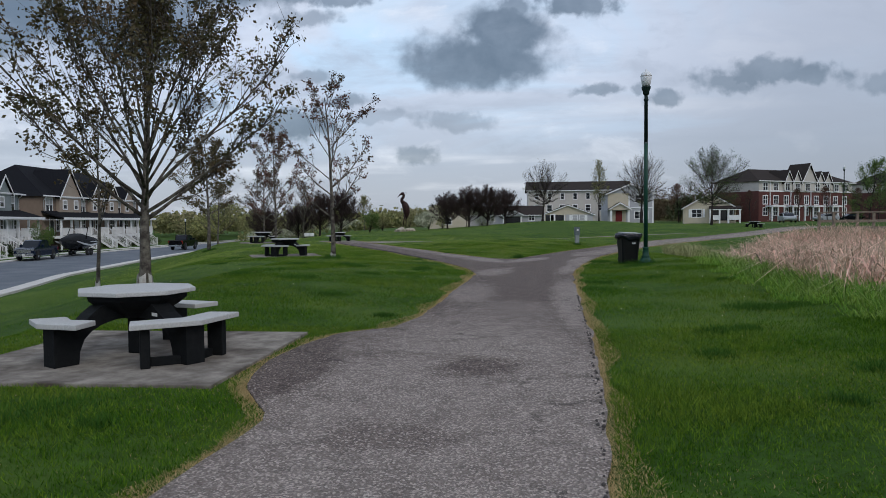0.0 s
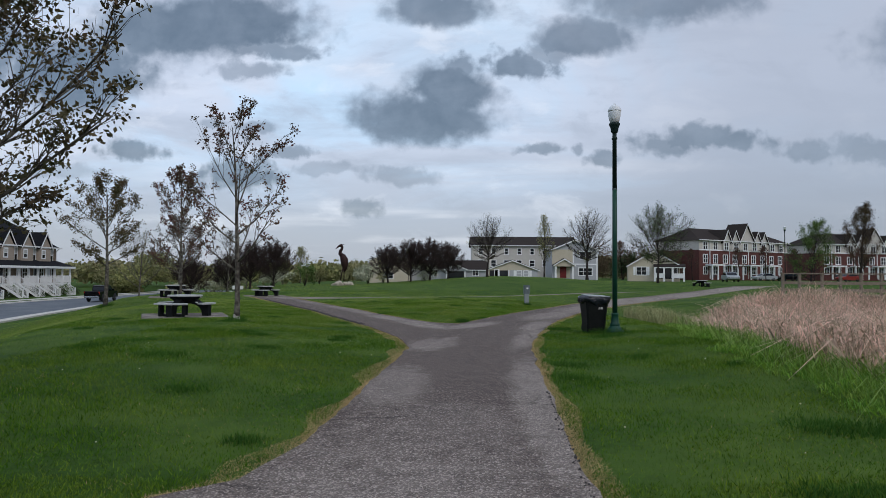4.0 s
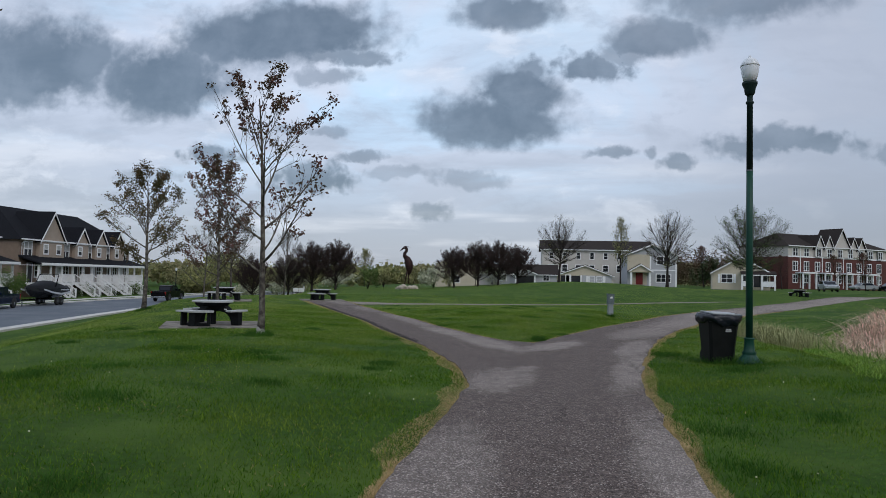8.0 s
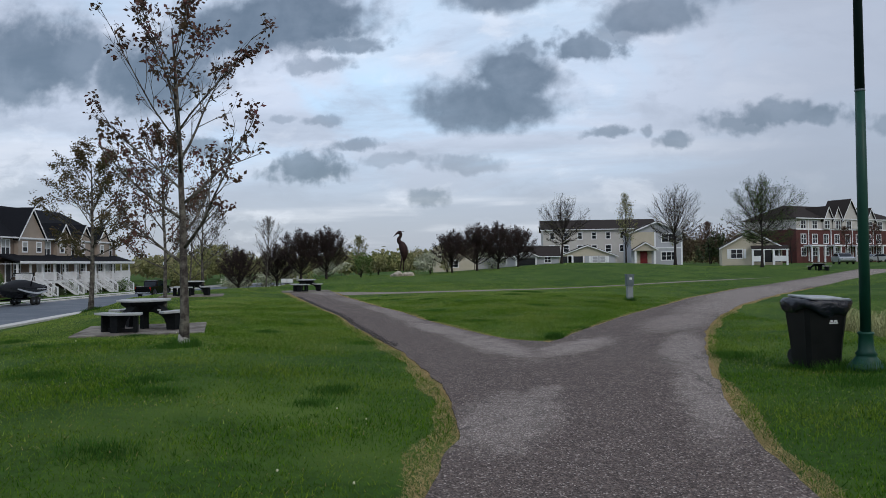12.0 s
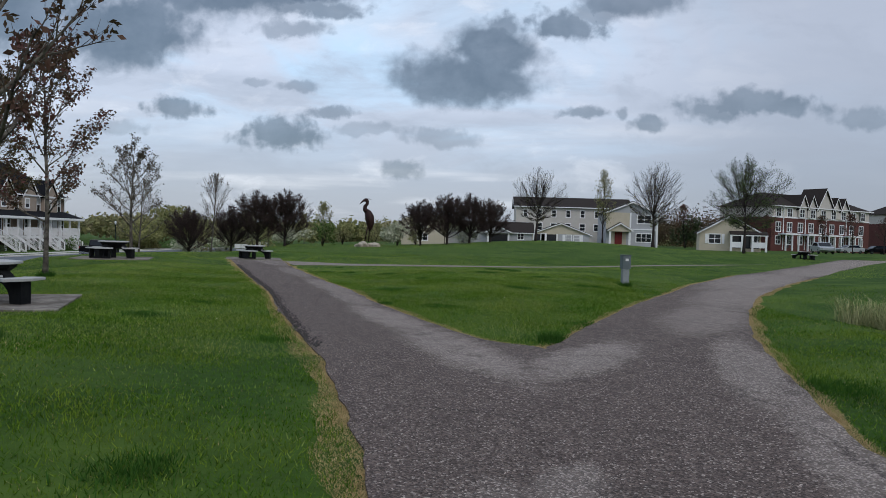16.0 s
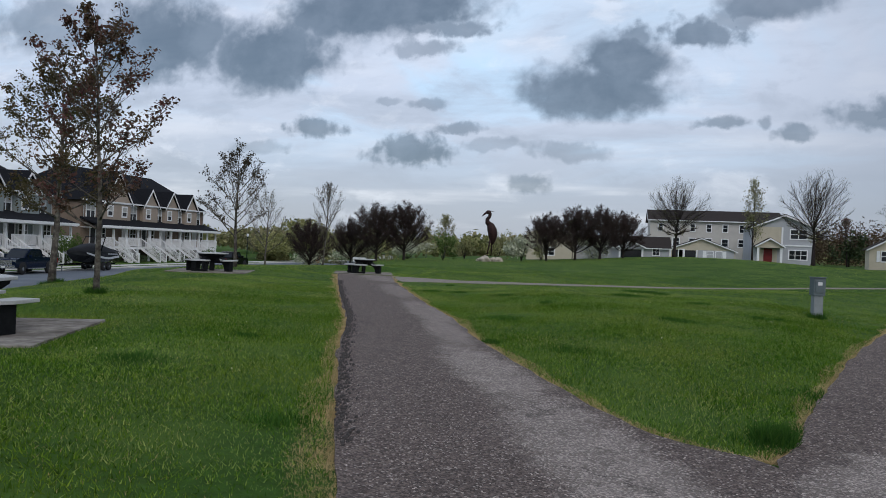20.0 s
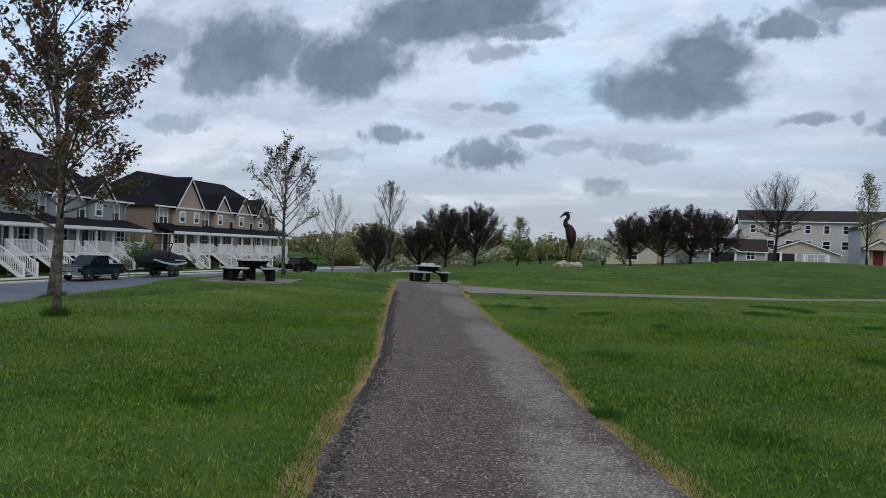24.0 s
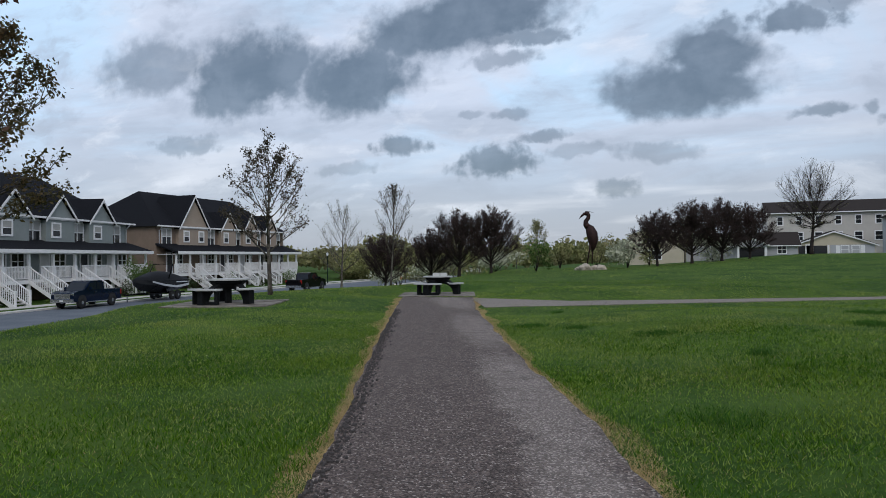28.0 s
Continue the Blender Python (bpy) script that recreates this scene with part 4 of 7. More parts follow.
def make_reeds():
    rng = np.random.RandomState(9)
    near = [(6.7, 0), (6.75, 12), (7.0, 15), (8.0, 20.7), (9.2, 26), (11.0, 31), (14.5, 35.5)]
    p = scatter(rng, 130000, 6.6, 24, 3, 36)
    d = p[:, 0] - along_y(near, p[:, 1])
    clump = np.array([noise.noise((x * 0.7, y * 0.7, 5.0)) for x, y in p.tolist()])
    keep = (d > 0) & (p[:, 0] < along_y([(12.2, 0), (12.6, 16), (14.3, 24), (18.5, 31), (20, 37)], p[:, 1]) + 1.2 * clump) & (rng.rand(len(p)) < 0.52 + 1.1 * clump)
    p, d, clump = p[keep], d[keep], clump[keep]
    hgt = (0.36 + 0.72 * rng.rand(len(p))) * np.clip(0.55 + d / 3.0, 0.5, 1.15) * (1 + 0.45 * clump)
    blades("cattail_reeds", p, hgt + 0.25, 0.012 + 0.026 * rng.rand(len(p)), 1.9, M_REED, "bed of dry pinkish-tan cattails bent by the winter", "reeds", 10, True)
    q = scatter(rng, 150000, 4.9, 12.5, 1, 40)
    e = along_y(near, q[:, 1]) - q[:, 0]
    wave = np.array([noise.noise((x * 0.8, y * 0.8, 9.0)) for x, y in q.tolist()])
    keep = (e < 0.95 + 0.5 * wave) & (e > -0.5) & (rng.rand(len(q)) < np.clip(1.2 - e / 1.4 + wave, 0.1, 1))
    q, e = q[keep], e[keep]
    blades("tall_green_grass", q, (0.12 + 0.28 * rng.rand(len(q)) ** 1.4) * np.clip(1.15 - e / 1.5, 0.3, 1.2), 0.008 + 0.010 * rng.rand(len(q)), 2.1, M_TALL, "long bright green grass along the reed bed", "grass", 11, True, 3.5)
    s = scatter(rng, 9000, 8.3, 10.4, 27.0, 32.0)
    s = s[np.array([noise.noise((x * 1.6, y * 1.6, 2.0)) for x, y in s.tolist()]) > 0.12]
    blades("pale_sedge", s, 0.35 + 0.60 * rng.rand(len(s)) ** 1.5, np.full(len(s), 0.010), 1.5, M_SEDGE, "pale dry sedge tufts beside the reeds", "grass", 12, True)
    g = scatter(rng, 9000, 5.4, 10.5, 2, 30)
    e = along_y(near, g[:, 1]) - g[:, 0]
    g = g[(e < 0.7) & (e > -0.4)][:900]
    blades("drooping_strands", g, 0.34 + 0.34 * rng.rand(len(g)), 0.010 + 0.008 * rng.rand(len(g)), 2.6, M_STRAND, "long pale green strands drooping over the lawn edge", "grass", 14, True, 3.6)
    ribbon("reed_litter", [(x + 0.25, y) for x, y in near], [(x + 6, y) for x, y in near], 0.05, M_LITTER, "matted dry reed litter on the wet ground", "ground", 1.0, 10)
    me = mesh_from("water", [(10, -10, -0.40), (60, -10, -0.40), (60, 34, -0.40), (10, 34, -0.40)], [(0, 1, 2, 3)], M_WATER)
    tagged(new("water", me), "still dark pond water beyond the reeds", "water", kind="structure")


make_lawn()
make_reeds()

# ---- trees ----


def grow(seed, tall, trunk_r, first, reach, limbs, subs, twigs, rise=0.6, lean=0.03, split=1.0, up=0.35, tilts=(60, 25), dome=None, inner=1.2):
    """Branches of one tree: trunk, limbs, branches, twigs. Returns verts, faces and twig points."""
    rng = random.Random(seed)
    V, F, tips = [], [], []

    def run(start, direction, length, r0, n, wob, lift):
        pts, d = [start.copy()], direction.normalized()
        for _ in range(n):
            d = (d + Vector((rng.uniform(-wob, wob), rng.uniform(-wob, wob), rng.uniform(-wob, wob) + lift))).normalized()
            q = pts[-1] + d * (length / n)
            if dome and q.z > first:
                e = math.sqrt((q.x * q.x + q.y * q.y) / dome[1] ** 2 + ((q.z - dome[0]) / dome[2]) ** 2)
                edge = rng.uniform(0.94, 1.06)
                if e > edge:
                    c = Vector((0, 0, dome[0]))
                    q = c + (q - c) * (edge / e)
            pts.append(q)
        return pts

    n = 10
    top = tall * split
    trunk = run(Vector((0, 0, -0.08)), Vector((lean, lean * 0.6, 1)), top, trunk_r, n, 0.05, 0.05)
    tr = [trunk_r * (1.25 if k == 0 else 1.0) * (1 - 0.88 * k / n) + 0.004 for k in range(n + 1)]
    tube_into(V, F, trunk, tr, 9)
    ga = rng.uniform(0, 6.28)
    for k in range(limbs):
        s = k / max(1, limbs - 1)
        h = first + (top * 0.95 - first) * s
        f = min(n - 1, int(h / top * n))
        p = trunk[f].lerp(trunk[f + 1], h / top * n - f)
        ga += 2.4 + rng.uniform(-0.4, 0.4)
        tilt = radians(tilts[0] + (tilts[1] - tilts[0]) * s)
        size = reach * (0.55 + 0.65 * math.sin(math.pi * min(1, 0.30 + 0.66 * s))) * rng.uniform(0.8, 1.15)
        d = Vector((math.cos(ga) * math.sin(tilt), math.sin(ga) * math.sin(tilt), math.cos(tilt)))
        if dome:
            # stop at a rounded crown: centre height, half width, half height
            cz, rx, rz = dome
            qa = (math.sin(tilt) / rx) ** 2 + (math.cos(tilt) / rz) ** 2
            qb = math.cos(tilt) * (p.z - cz) / rz ** 2
            qc = ((p.z - cz) / rz) ** 2 - 1
            size = max(0.4, (-qb + math.sqrt(max(0.0, qb * qb - qa * qc))) / qa) * rng.uniform(0.74, 0.92)
        r0 = max(0.008, tr[f] * rng.uniform(0.34, 0.5))
        limb = run(p, d, size, r0, 6, 0.10, up * 0.18)
        tube_into(V, F, limb, [r0 * (1 - 0.85 * j / 6) + 0.003 for j in range(7)], 5)
        for m in range(subs):
            q = inner + (5.8 - inner) * (m + rng.random()) / subs
            b = limb[int(q)].lerp(limb[min(6, int(q) + 1)], q % 1)
            ld = (limb[min(6, int(q) + 1)] - limb[int(q)]).normalized() if int(q) < 6 else d
            sd = (ld + Vector((rng.uniform(-1, 1), rng.uniform(-1, 1), rng.uniform(-0.3, 0.8))) * 0.75).normalized()
            sl = size * rng.uniform(0.28, 0.5) * (1.1 - q / 9)
            r1 = max(0.005, r0 * 0.38)
            sub = run(b, sd, sl, r1, 4, 0.14, up * 0.22)
            tube_into(V, F, sub, [r1 * (1 - 0.8 * j / 4) + 0.002 for j in range(5)], 4)
            for w in range(twigs):
                g = rng.uniform(0.8, 4.0)
                c = sub[int(g)].lerp(sub[min(4, int(g) + 1)], g % 1)
                wd = (sd + Vector((rng.uniform(-1, 1), rng.uniform(-1, 1), rng.uniform(-0.3, 1.0))) * 0.9).normalized()
                tw = run(c, wd, sl * rng.uniform(0.3, 0.6), 0.003, 2, 0.15, up * 0.3)
                tube_into(V, F, tw, [max(0.0035, r1 * 0.4), max(0.003, r1 * 0.28), 0.002], 3)
                tips.append(tw[2])
                if rng.random() < 0.55:
                    tips.append(tw[1])
    return V, F, tips


def leaf_soup(name, tips, per, size, spread, mat, seed, clusters=1.0, blade=0.55, heart=None):
    """Small folded leaves round the twig points; heart: they point away from it."""
    rng = np.random.RandomState(seed)
    t = np.array([tuple(p) for p in tips])
    t = t[rng.rand(len(t)) < clusters]
    c = np.repeat(t, per, 0) + rng.randn(len(t) * per, 3) * spread
    n = len(c)
    d = rng.randn(n, 3) * np.array([1, 1, 0.7]) - np.array([0, 0, 0.55])
    if heart is not None:
        out = c - np.array(heart)
        d = 0.45 * d + out / np.linalg.norm(out, axis=1)[:, None] + np.array([0, 0, 0.25])
    d /= np.linalg.norm(d, axis=1)[:, None]
    s = np.cross(d, rng.randn(n, 3))
    s /= np.linalg.norm(s, axis=1)[:, None]
    L = (size * (0.6 + 0.8 * rng.rand(n)))[:, None]
    V = np.stack((c, c + d * L * 0.5 + s * L * blade * 0.5, c + d * L, c + d * L * 0.5 - s * L * blade * 0.5), 1).reshape(-1, 3)
    k = np.arange(n)[:, None] * 4
    return soup(name, V, np.concatenate((k + [[0, 1, 2]], k + [[0, 2, 3]]), 1).reshape(-1, 3), mat)


def tree(x, y, label, seed, leaf=None, bark=None, turn=0.0, group="", guard=0.0, z=None, scale=1.0, haze=0, **shape):
    V, F, tips = grow(seed, **shape)
    zz = h1(x, y) if z is None else z
    ob = thing("tree", label, "tree", pose(x, y, zz, 0, 0, turn), group)
    ob.scale = (scale,) * 3
    part("trunk", mesh_from("trunk", V, F, bark or M_BARK, True), None, ob)
    if leaf:
        mat, per, size, spread, clusters = leaf[:5]
        part("crown", leaf_soup("crown", tips, per, size, spread, mat, seed, clusters, *leaf[5:]), None, ob)
    if haze:
        part("fine_twig_haze", leaf_soup("fine_twig", tips, haze, 0.30, 0.06, M_TWIG, seed + 1, 1.0, 0.045, (0, 0, shape["first"])), None, ob)
    if guard:
        r = shape["trunk_r"]
        cut = bmesh.new()
        rg = random.Random(seed)
        rows = [[cut.verts.new((q * r * math.cos(6.2832 * k / 20), q * r * math.sin(6.2832 * k / 20), zz)) for k in range(20)] for q, zz in ((1.40, 0.0), (1.30, guard * 0.3), (1.24, guard * 0.6), (1.17, guard * (0.98)))]
        for v in rows[-1]:
            v.co.z += 0.03 * math.sin(math.atan2(v.co.y, v.co.x) * 2 + seed) + 0.018 * math.sin(math.atan2(v.co.y, v.co.x) * 5 + 2 * seed)
        for lo, hi in zip(rows, rows[1:]):
            for k in range(20):
                if rg.random() < 0.93:
                    cut.faces.new((lo[k], lo[(k + 1) % 20], hi[(k + 1) % 20], hi[k])).smooth = True
        part("trunk_paint", cut, M_GUARD, ob, "flaking white paint on the trunk foot")
    return ob


tree(-5.13, 11.6, "broad young maple with sparse olive-brown spring leaves", 3, (M_LEAF_OLIVE, 11, 0.078, 0.06, 0.56), guard=0.45, tall=6.3, trunk_r=0.115, first=1.5, reach=3.3, limbs=30, subs=10, twigs=6, tilts=(64, 4), up=0.16, split=0.55, inner=2.0, dome=(3.9, 3.12, 2.65))
tree(-8.95, 16.3, "thin young tree with a white-painted foot", 8, (M_LEAF_RUST, 4, 0.085, 0.05, 0.7), guard=0.35, tall=4.2, trunk_r=0.05, first=1.8, reach=1.1, limbs=10, subs=5, twigs=3, up=0.3)
tree(-4.78, 23.65, "slender tree with reddish buds and a flaking trunk", 12, (M_LEAF_RED, 8, 0.085, 0.045, 0.45), guard=0.17, tall=5.7, trunk_r=0.08, first=1.5, reach=1.8, limbs=16, subs=8, twigs=4, up=0.28, tilts=(60, 30))
tree(-9.9, 32.6, "slim tree with rust-coloured young leaves", 21, (M_LEAF_RED, 8, 0.085, 0.055, 0.75), tall=5.3, trunk_r=0.06, first=1.4, reach=1.45, limbs=20, subs=7, twigs=4, up=0.32, tilts=(64, 28))
tree(-15.3, 37.1, "street tree with rusty green young leaves", 25, (M_LEAF_RUST, 10, 0.09, 0.07, 0.8), tall=5.9, trunk_r=0.1, first=2.0, reach=1.8, limbs=22, subs=8, twigs=4, up=0.12, tilts=(70, 30))
tree(-16.1, 48.3, "young tree with small dark opening buds beside a picnic table", 31, (M_LEAF_DARK, 6, 0.075, 0.05, 0.75), tall=4.6, trunk_r=0.08, first=1.4, reach=1.7, limbs=22, subs=8, twigs=4, up=0.12, tilts=(54, 30))
tree(-16.2, 58.0, "narrow upright young tree with tiny dark buds", 35, (M_LEAF_DARK, 3, 0.055, 0.05, 0.4), tall=5.0, trunk_r=0.05, first=1.3, reach=1.6, limbs=22, subs=9, twigs=5, up=0.5, tilts=(42, 14), scale=0.93, dome=(3.3, 1.5, 2.0))
purple = dict(tall=5.6, trunk_r=0.16, first=0.8, reach=3.1, limbs=40, subs=11, twigs=6, up=0.30, split=0.42, tilts=(70, 10), inner=1.4, dome=(3.3, 3.7, 2.6))
p_leaf = (M_LEAF_PURPLE, 5, 0.10, 0.06, 0.9)
t0 = tree(-20.5, 79, "dark purple-leaved crab apple with a low crown", 41, p_leaf, M_BARKD, group="purple crab apples", haze=1, scale=0.88, **purple)
for k, (x, y, s) in enumerate(((-27.4, 80, 0.8), (-23.7, 81, 0.72), (-18.2, 80, 0.88), (-6.6, 91, 0.82), (-3.8, 92, 0.92), (-1.4, 93, 0.92), (0.9, 95, 0.82))):
    copy_thing(t0, pose(x, y, h1(x, y), 0, 0, 67 * k)).scale = (s,) * 3
bare = dict(tall=8.9, trunk_r=0.15, first=2.3, reach=3.5, limbs=40, subs=13, twigs=8, up=0.05, split=0.50, tilts=(88, 4), dome=(5.6, 3.6, 3.3), inner=1.0)
b0 = tree(6.3, 100, "leafless round-crowned park tree before the houses", 51, (M_LEAF_YELLOW, 1, 0.07, 0.1, 0.4), M_BARKD, group="bare park trees", **{**bare, "trunk_r": 0.19})
for k, (x, y, s) in enumerate(((20.1, 100, 1.15),)):
    copy_thing(b0, pose(x, y, h1(x, y), 0, 0, 80 + 97 * k)).scale = (s,) * 3
tree(26.3, 88, "round-crowned tree with a haze of green buds", 53, (M_LEAF_GREEN, 2, 0.09, 0.1, 0.7), M_BARKD, scale=1.08, haze=1, **{**bare, "dome": (5.5, 4.2, 3.5)})
tree(14.2, 100, "narrow tree with yellow-green spring leaves", 55, (M_LEAF_YELLOW, 4, 0.14, 0.15, 0.8), M_BARKD, tall=7.6, trunk_r=0.1, first=1.6, reach=2.2, limbs=18, subs=7, twigs=4, up=0.8, tilts=(50, 18))
tree(45.7, 90, "dense spring-green conical tree beside the parking street", 58, (M_LEAF_GREEN, 9, 0.17, 0.22, 0.9), M_BARKD, scale=0.82, tall=8.0, trunk_r=0.14, first=0.7, reach=3.2, limbs=26, subs=8, twigs=3, up=0.4, tilts=(75, 25))
tree(53.0, 92, "tall bare tree with brownish twigs beside the street", 60, (M_LEAF_BROWN, 9, 0.12, 0.2, 0.9), M_BARKD, tall=8.6, trunk_r=0.14, first=1.2, reach=3.0, limbs=22, subs=9, twigs=5, up=0.8, tilts=(60, 18))
tree(-38.5, 92, "bare grey tree at the bend of the street", 62, (M_LEAF_PALE, 2, 0.09, 0.1, 0.6), M_BARK, tall=8.0, trunk_r=0.13, first=2.0, reach=3.2, limbs=18, subs=9, twigs=6, up=0.5, tilts=(66, 20))


def bush(x, y, w, tall, label, mat, seed, count=900, size=0.16, name="bush", z=None, trunk=True):
    """A shrub: a few stems and an uneven crown of many leaves."""
    rng = np.random.RandomState(seed)
    zz = h1(x, y) if z is None else z
    ob = thing(name, label, "bush", pose(x, y, zz))
    lobes = [(rng.randn(3) * np.array([w * 0.28, w * 0.28, tall * 0.2]) + np.array([0, 0, tall * 0.52]), rng.uniform(0.45, 0.8)) for _ in range(9)]
    c = []
    for centre, r in lobes:
        d = rng.randn(count // 9, 3)
        d /= np.linalg.norm(d, axis=1)[:, None]
        c.append(centre + d * (rng.rand(len(d), 1) ** 0.4) * np.array([w, w, tall]) * 0.42 * r)
    c = np.concatenate(c)
    c[:, 2] = np.maximum(c[:, 2], 0.03)
    part("leaves", leaf_soup("leaves", c, 1, size, 0.02, mat, seed, 1.0, 0.8), None, ob)
    V, F = [], []
    for k in range(5):
        e = Vector((rng.randn() * w * 0.2, rng.randn() * w * 0.2, tall * 0.7))
        tube_into(V, F, [Vector((0, 0, -0.05)), e * 0.5, e], [0.04, 0.025, 0.01], 5)
    part("stem", mesh_from("stem", V, F, M_BARKD, True), None, ob)
    return ob


bush(-9.0, 90, 3.0, 2.7, "white-blossoming shrub beside the heron", M_BLOSSOM, 71, 1500, 0.2)
bush(-2.2, 97, 3.0, 2.4, "white-blossoming shrub under the purple trees", M_BLOSSOM, 72, 1200, 0.2)
for k, (x, y, w, t) in enumerate(((-29, 86, 4, 2.2), (-25, 88, 4, 2.4), (-21, 90, 4, 2.0))):
    bush(x, y, w, t, "pale flowering shrub behind the purple trees", M_BLOSSOM if k != 1 else M_LEAF_PALE, 80 + k, 1400, 0.18)
for k, (x, y, w, t) in enumerate(((-15.6, 84, 1.8, 2.9), (-8.0, 99, 2.2, 3.2), (-16.4, 97, 2.0, 2.6), (-13.0, 99, 2.4, 2.9))):
    bush(x, y, w, t, "upright green shrub at the edge of the park", M_LEAF_GREEN if k == 0 else M_LEAF_YELLOW, 90 + k, 1000, 0.15)
bush(-60, 140, 17, 5.6, "large round green willow shrub beyond the street", M_LEAF_YELLOW, 95, 9000, 0.4)
bush(-47, 140, 12, 5.0, "large green shrub beyond the street", M_LEAF_YELLOW, 96, 4000, 0.35)
bush(-59.6, 85.6, 2.6, 3.7, "fresh green ornamental bush between the row houses", M_LEAF_GREEN, 98, 3000, 0.16)
bush(35.5, 142, 4.0, 5.5, "dark evergreen bush between the houses", M_SHRUB, 97, 1600, 0.35)


def far_woods():
    rng = np.random.RandomState(15)
    c, mats = [], []
    for k in range(330):
        a = rng.uniform(-0.95, 0.75)
        r = rng.uniform(150, 270) if a < 0.02 else rng.uniform(215, 290)
        x, y = r * math.sin(a), r * math.cos(a)
        tall, w = rng.uniform(2.2, 5.0) * (0.65 + r / 500), rng.uniform(3, 7)
        m = 260
        d = rng.randn(m, 3)
        d /= np.linalg.norm(d, axis=1)[:, None]
        pts = d * (rng.rand(m, 1) ** 0.45) * np.array([w, w, tall * 0.55]) + np.array([x, y, tall * 0.5 + h1(x, y) * (y < 125)])
        c.append(pts + rng.randn(m, 3) * 0.4)
    c = np.concatenate(c)
    me = leaf_soup("far_woods", c, 1, 0.85, 0.1, M_LEAF_YELLOW, 16, 1.0, 0.9)
    tagged(new("far_woods", me), "hazy yellow-green spring woods behind the park", "woods", kind="stuff")
    V, F = [], []
    rr = random.Random(4)
    xs = [-900 + 45 * k for k in range(60)]
    top = [9 + 9 * math.sin(k * 0.35) + 4 * math.sin(k * 1.1 + 1) + rr.uniform(-1, 1) for k in range(60)]
    for x, t in zip(xs, top):
        V += [(x, 620, -3), (x, 700, t), (x, 900, -3)]
    for k in range(59):
        F += [(3 * k, 3 * k + 3, 3 * k + 4, 3 * k + 1), (3 * k + 1, 3 * k + 4, 3 * k + 5, 3 * k + 2)]
    tagged(new("backdrop_hills", mesh_from("backdrop_hills", V, F, M_LEAF_YELLOW)), "low wooded hills on the horizon", "hills", kind="structure")


far_woods()


def brown_woods():
    """Leafless brownish wood between the far houses."""
    rng = np.random.RandomState(25)
    c = []
    for k in range(46):
        x, y = rng.uniform(29, 50), rng.uniform(146, 168)
        tall, w = rng.uniform(5, 8.5), rng.uniform(1.5, 3.0)
        d = rng.randn(330, 3)
        d /= np.linalg.norm(d, axis=1)[:, None]
        c.append(d * (rng.rand(330, 1) ** 0.5) * np.array([w, w, tall * 0.5]) + np.array([x, y, tall * 0.5 + 1.0]))
    me = leaf_soup("brown_woods", np.concatenate(c), 1, 0.5, 0.2, M_LEAF_BROWN, 26, 1.0, 0.35)
    tagged(new("brown_woods", me), "brownish leafless wood between the far houses", "woods", kind="stuff")


brown_woods()
w0 = tree(-31.0, 108, "young rounded tree with pale spring buds behind the park", 66, (M_LEAF_YELLOW, 3, 0.13, 0.12, 0.9), M_BARK, group="young trees behind the park", tall=5.2, trunk_r=0.07, first=1.2, reach=1.8, limbs=18, subs=8, twigs=4, up=0.5, split=0.8, tilts=(56, 14), dome=(3.3, 1.7, 2.1))
for k, (x, y, s) in enumerate(((-33.5, 112, 1.1), (-44, 120, 1.15), (-29, 118, 0.9), (-20.5, 104, 1.0), (-5.0, 106, 0.9), (-36, 130, 1.2), (-24.5, 110, 0.8))):
    copy_thing(w0, pose(x, y, h1(x, y), 0, 0, 51 * k)).scale = (s,) * 3
s0 = tree(53, 129, "small street tree with reddish-brown buds before the brick houses", 67, (M_LEAF_RED, 3, 0.12, 0.15, 0.8), M_BARKD, group="small street trees", tall=5.6, trunk_r=0.08, first=1.5, reach=2.0, limbs=16, subs=8, twigs=4, up=0.4, tilts=(56, 14), dome=(3.8, 1.9, 2.0))
for k, (x, y, s) in enumerate(((60, 134, 1.1), (46, 133, 1.0), (66, 136, 1.05), (39.5, 125, 0.9), (72, 140, 1.2), (80, 138, 1.1), (35, 141, 1.3))):
    copy_thing(s0, pose(x, y, h1(x, y), 0, 0, 71 * k)).scale = (s,) * 3

# ---- park furniture ----


def slab(x, y, half, turn, z):
    bm = boxes((-half, half, -half, half, -0.12, 0.035), bevel=0.012)
    ob = part("concrete_pad", bm, M_CONC)
    ob.matrix_basis = pose(x, y, z, 0, 0, turn)
    tagged(ob, "stained concrete pad set in the lawn", "concrete pad", "picnic pads")


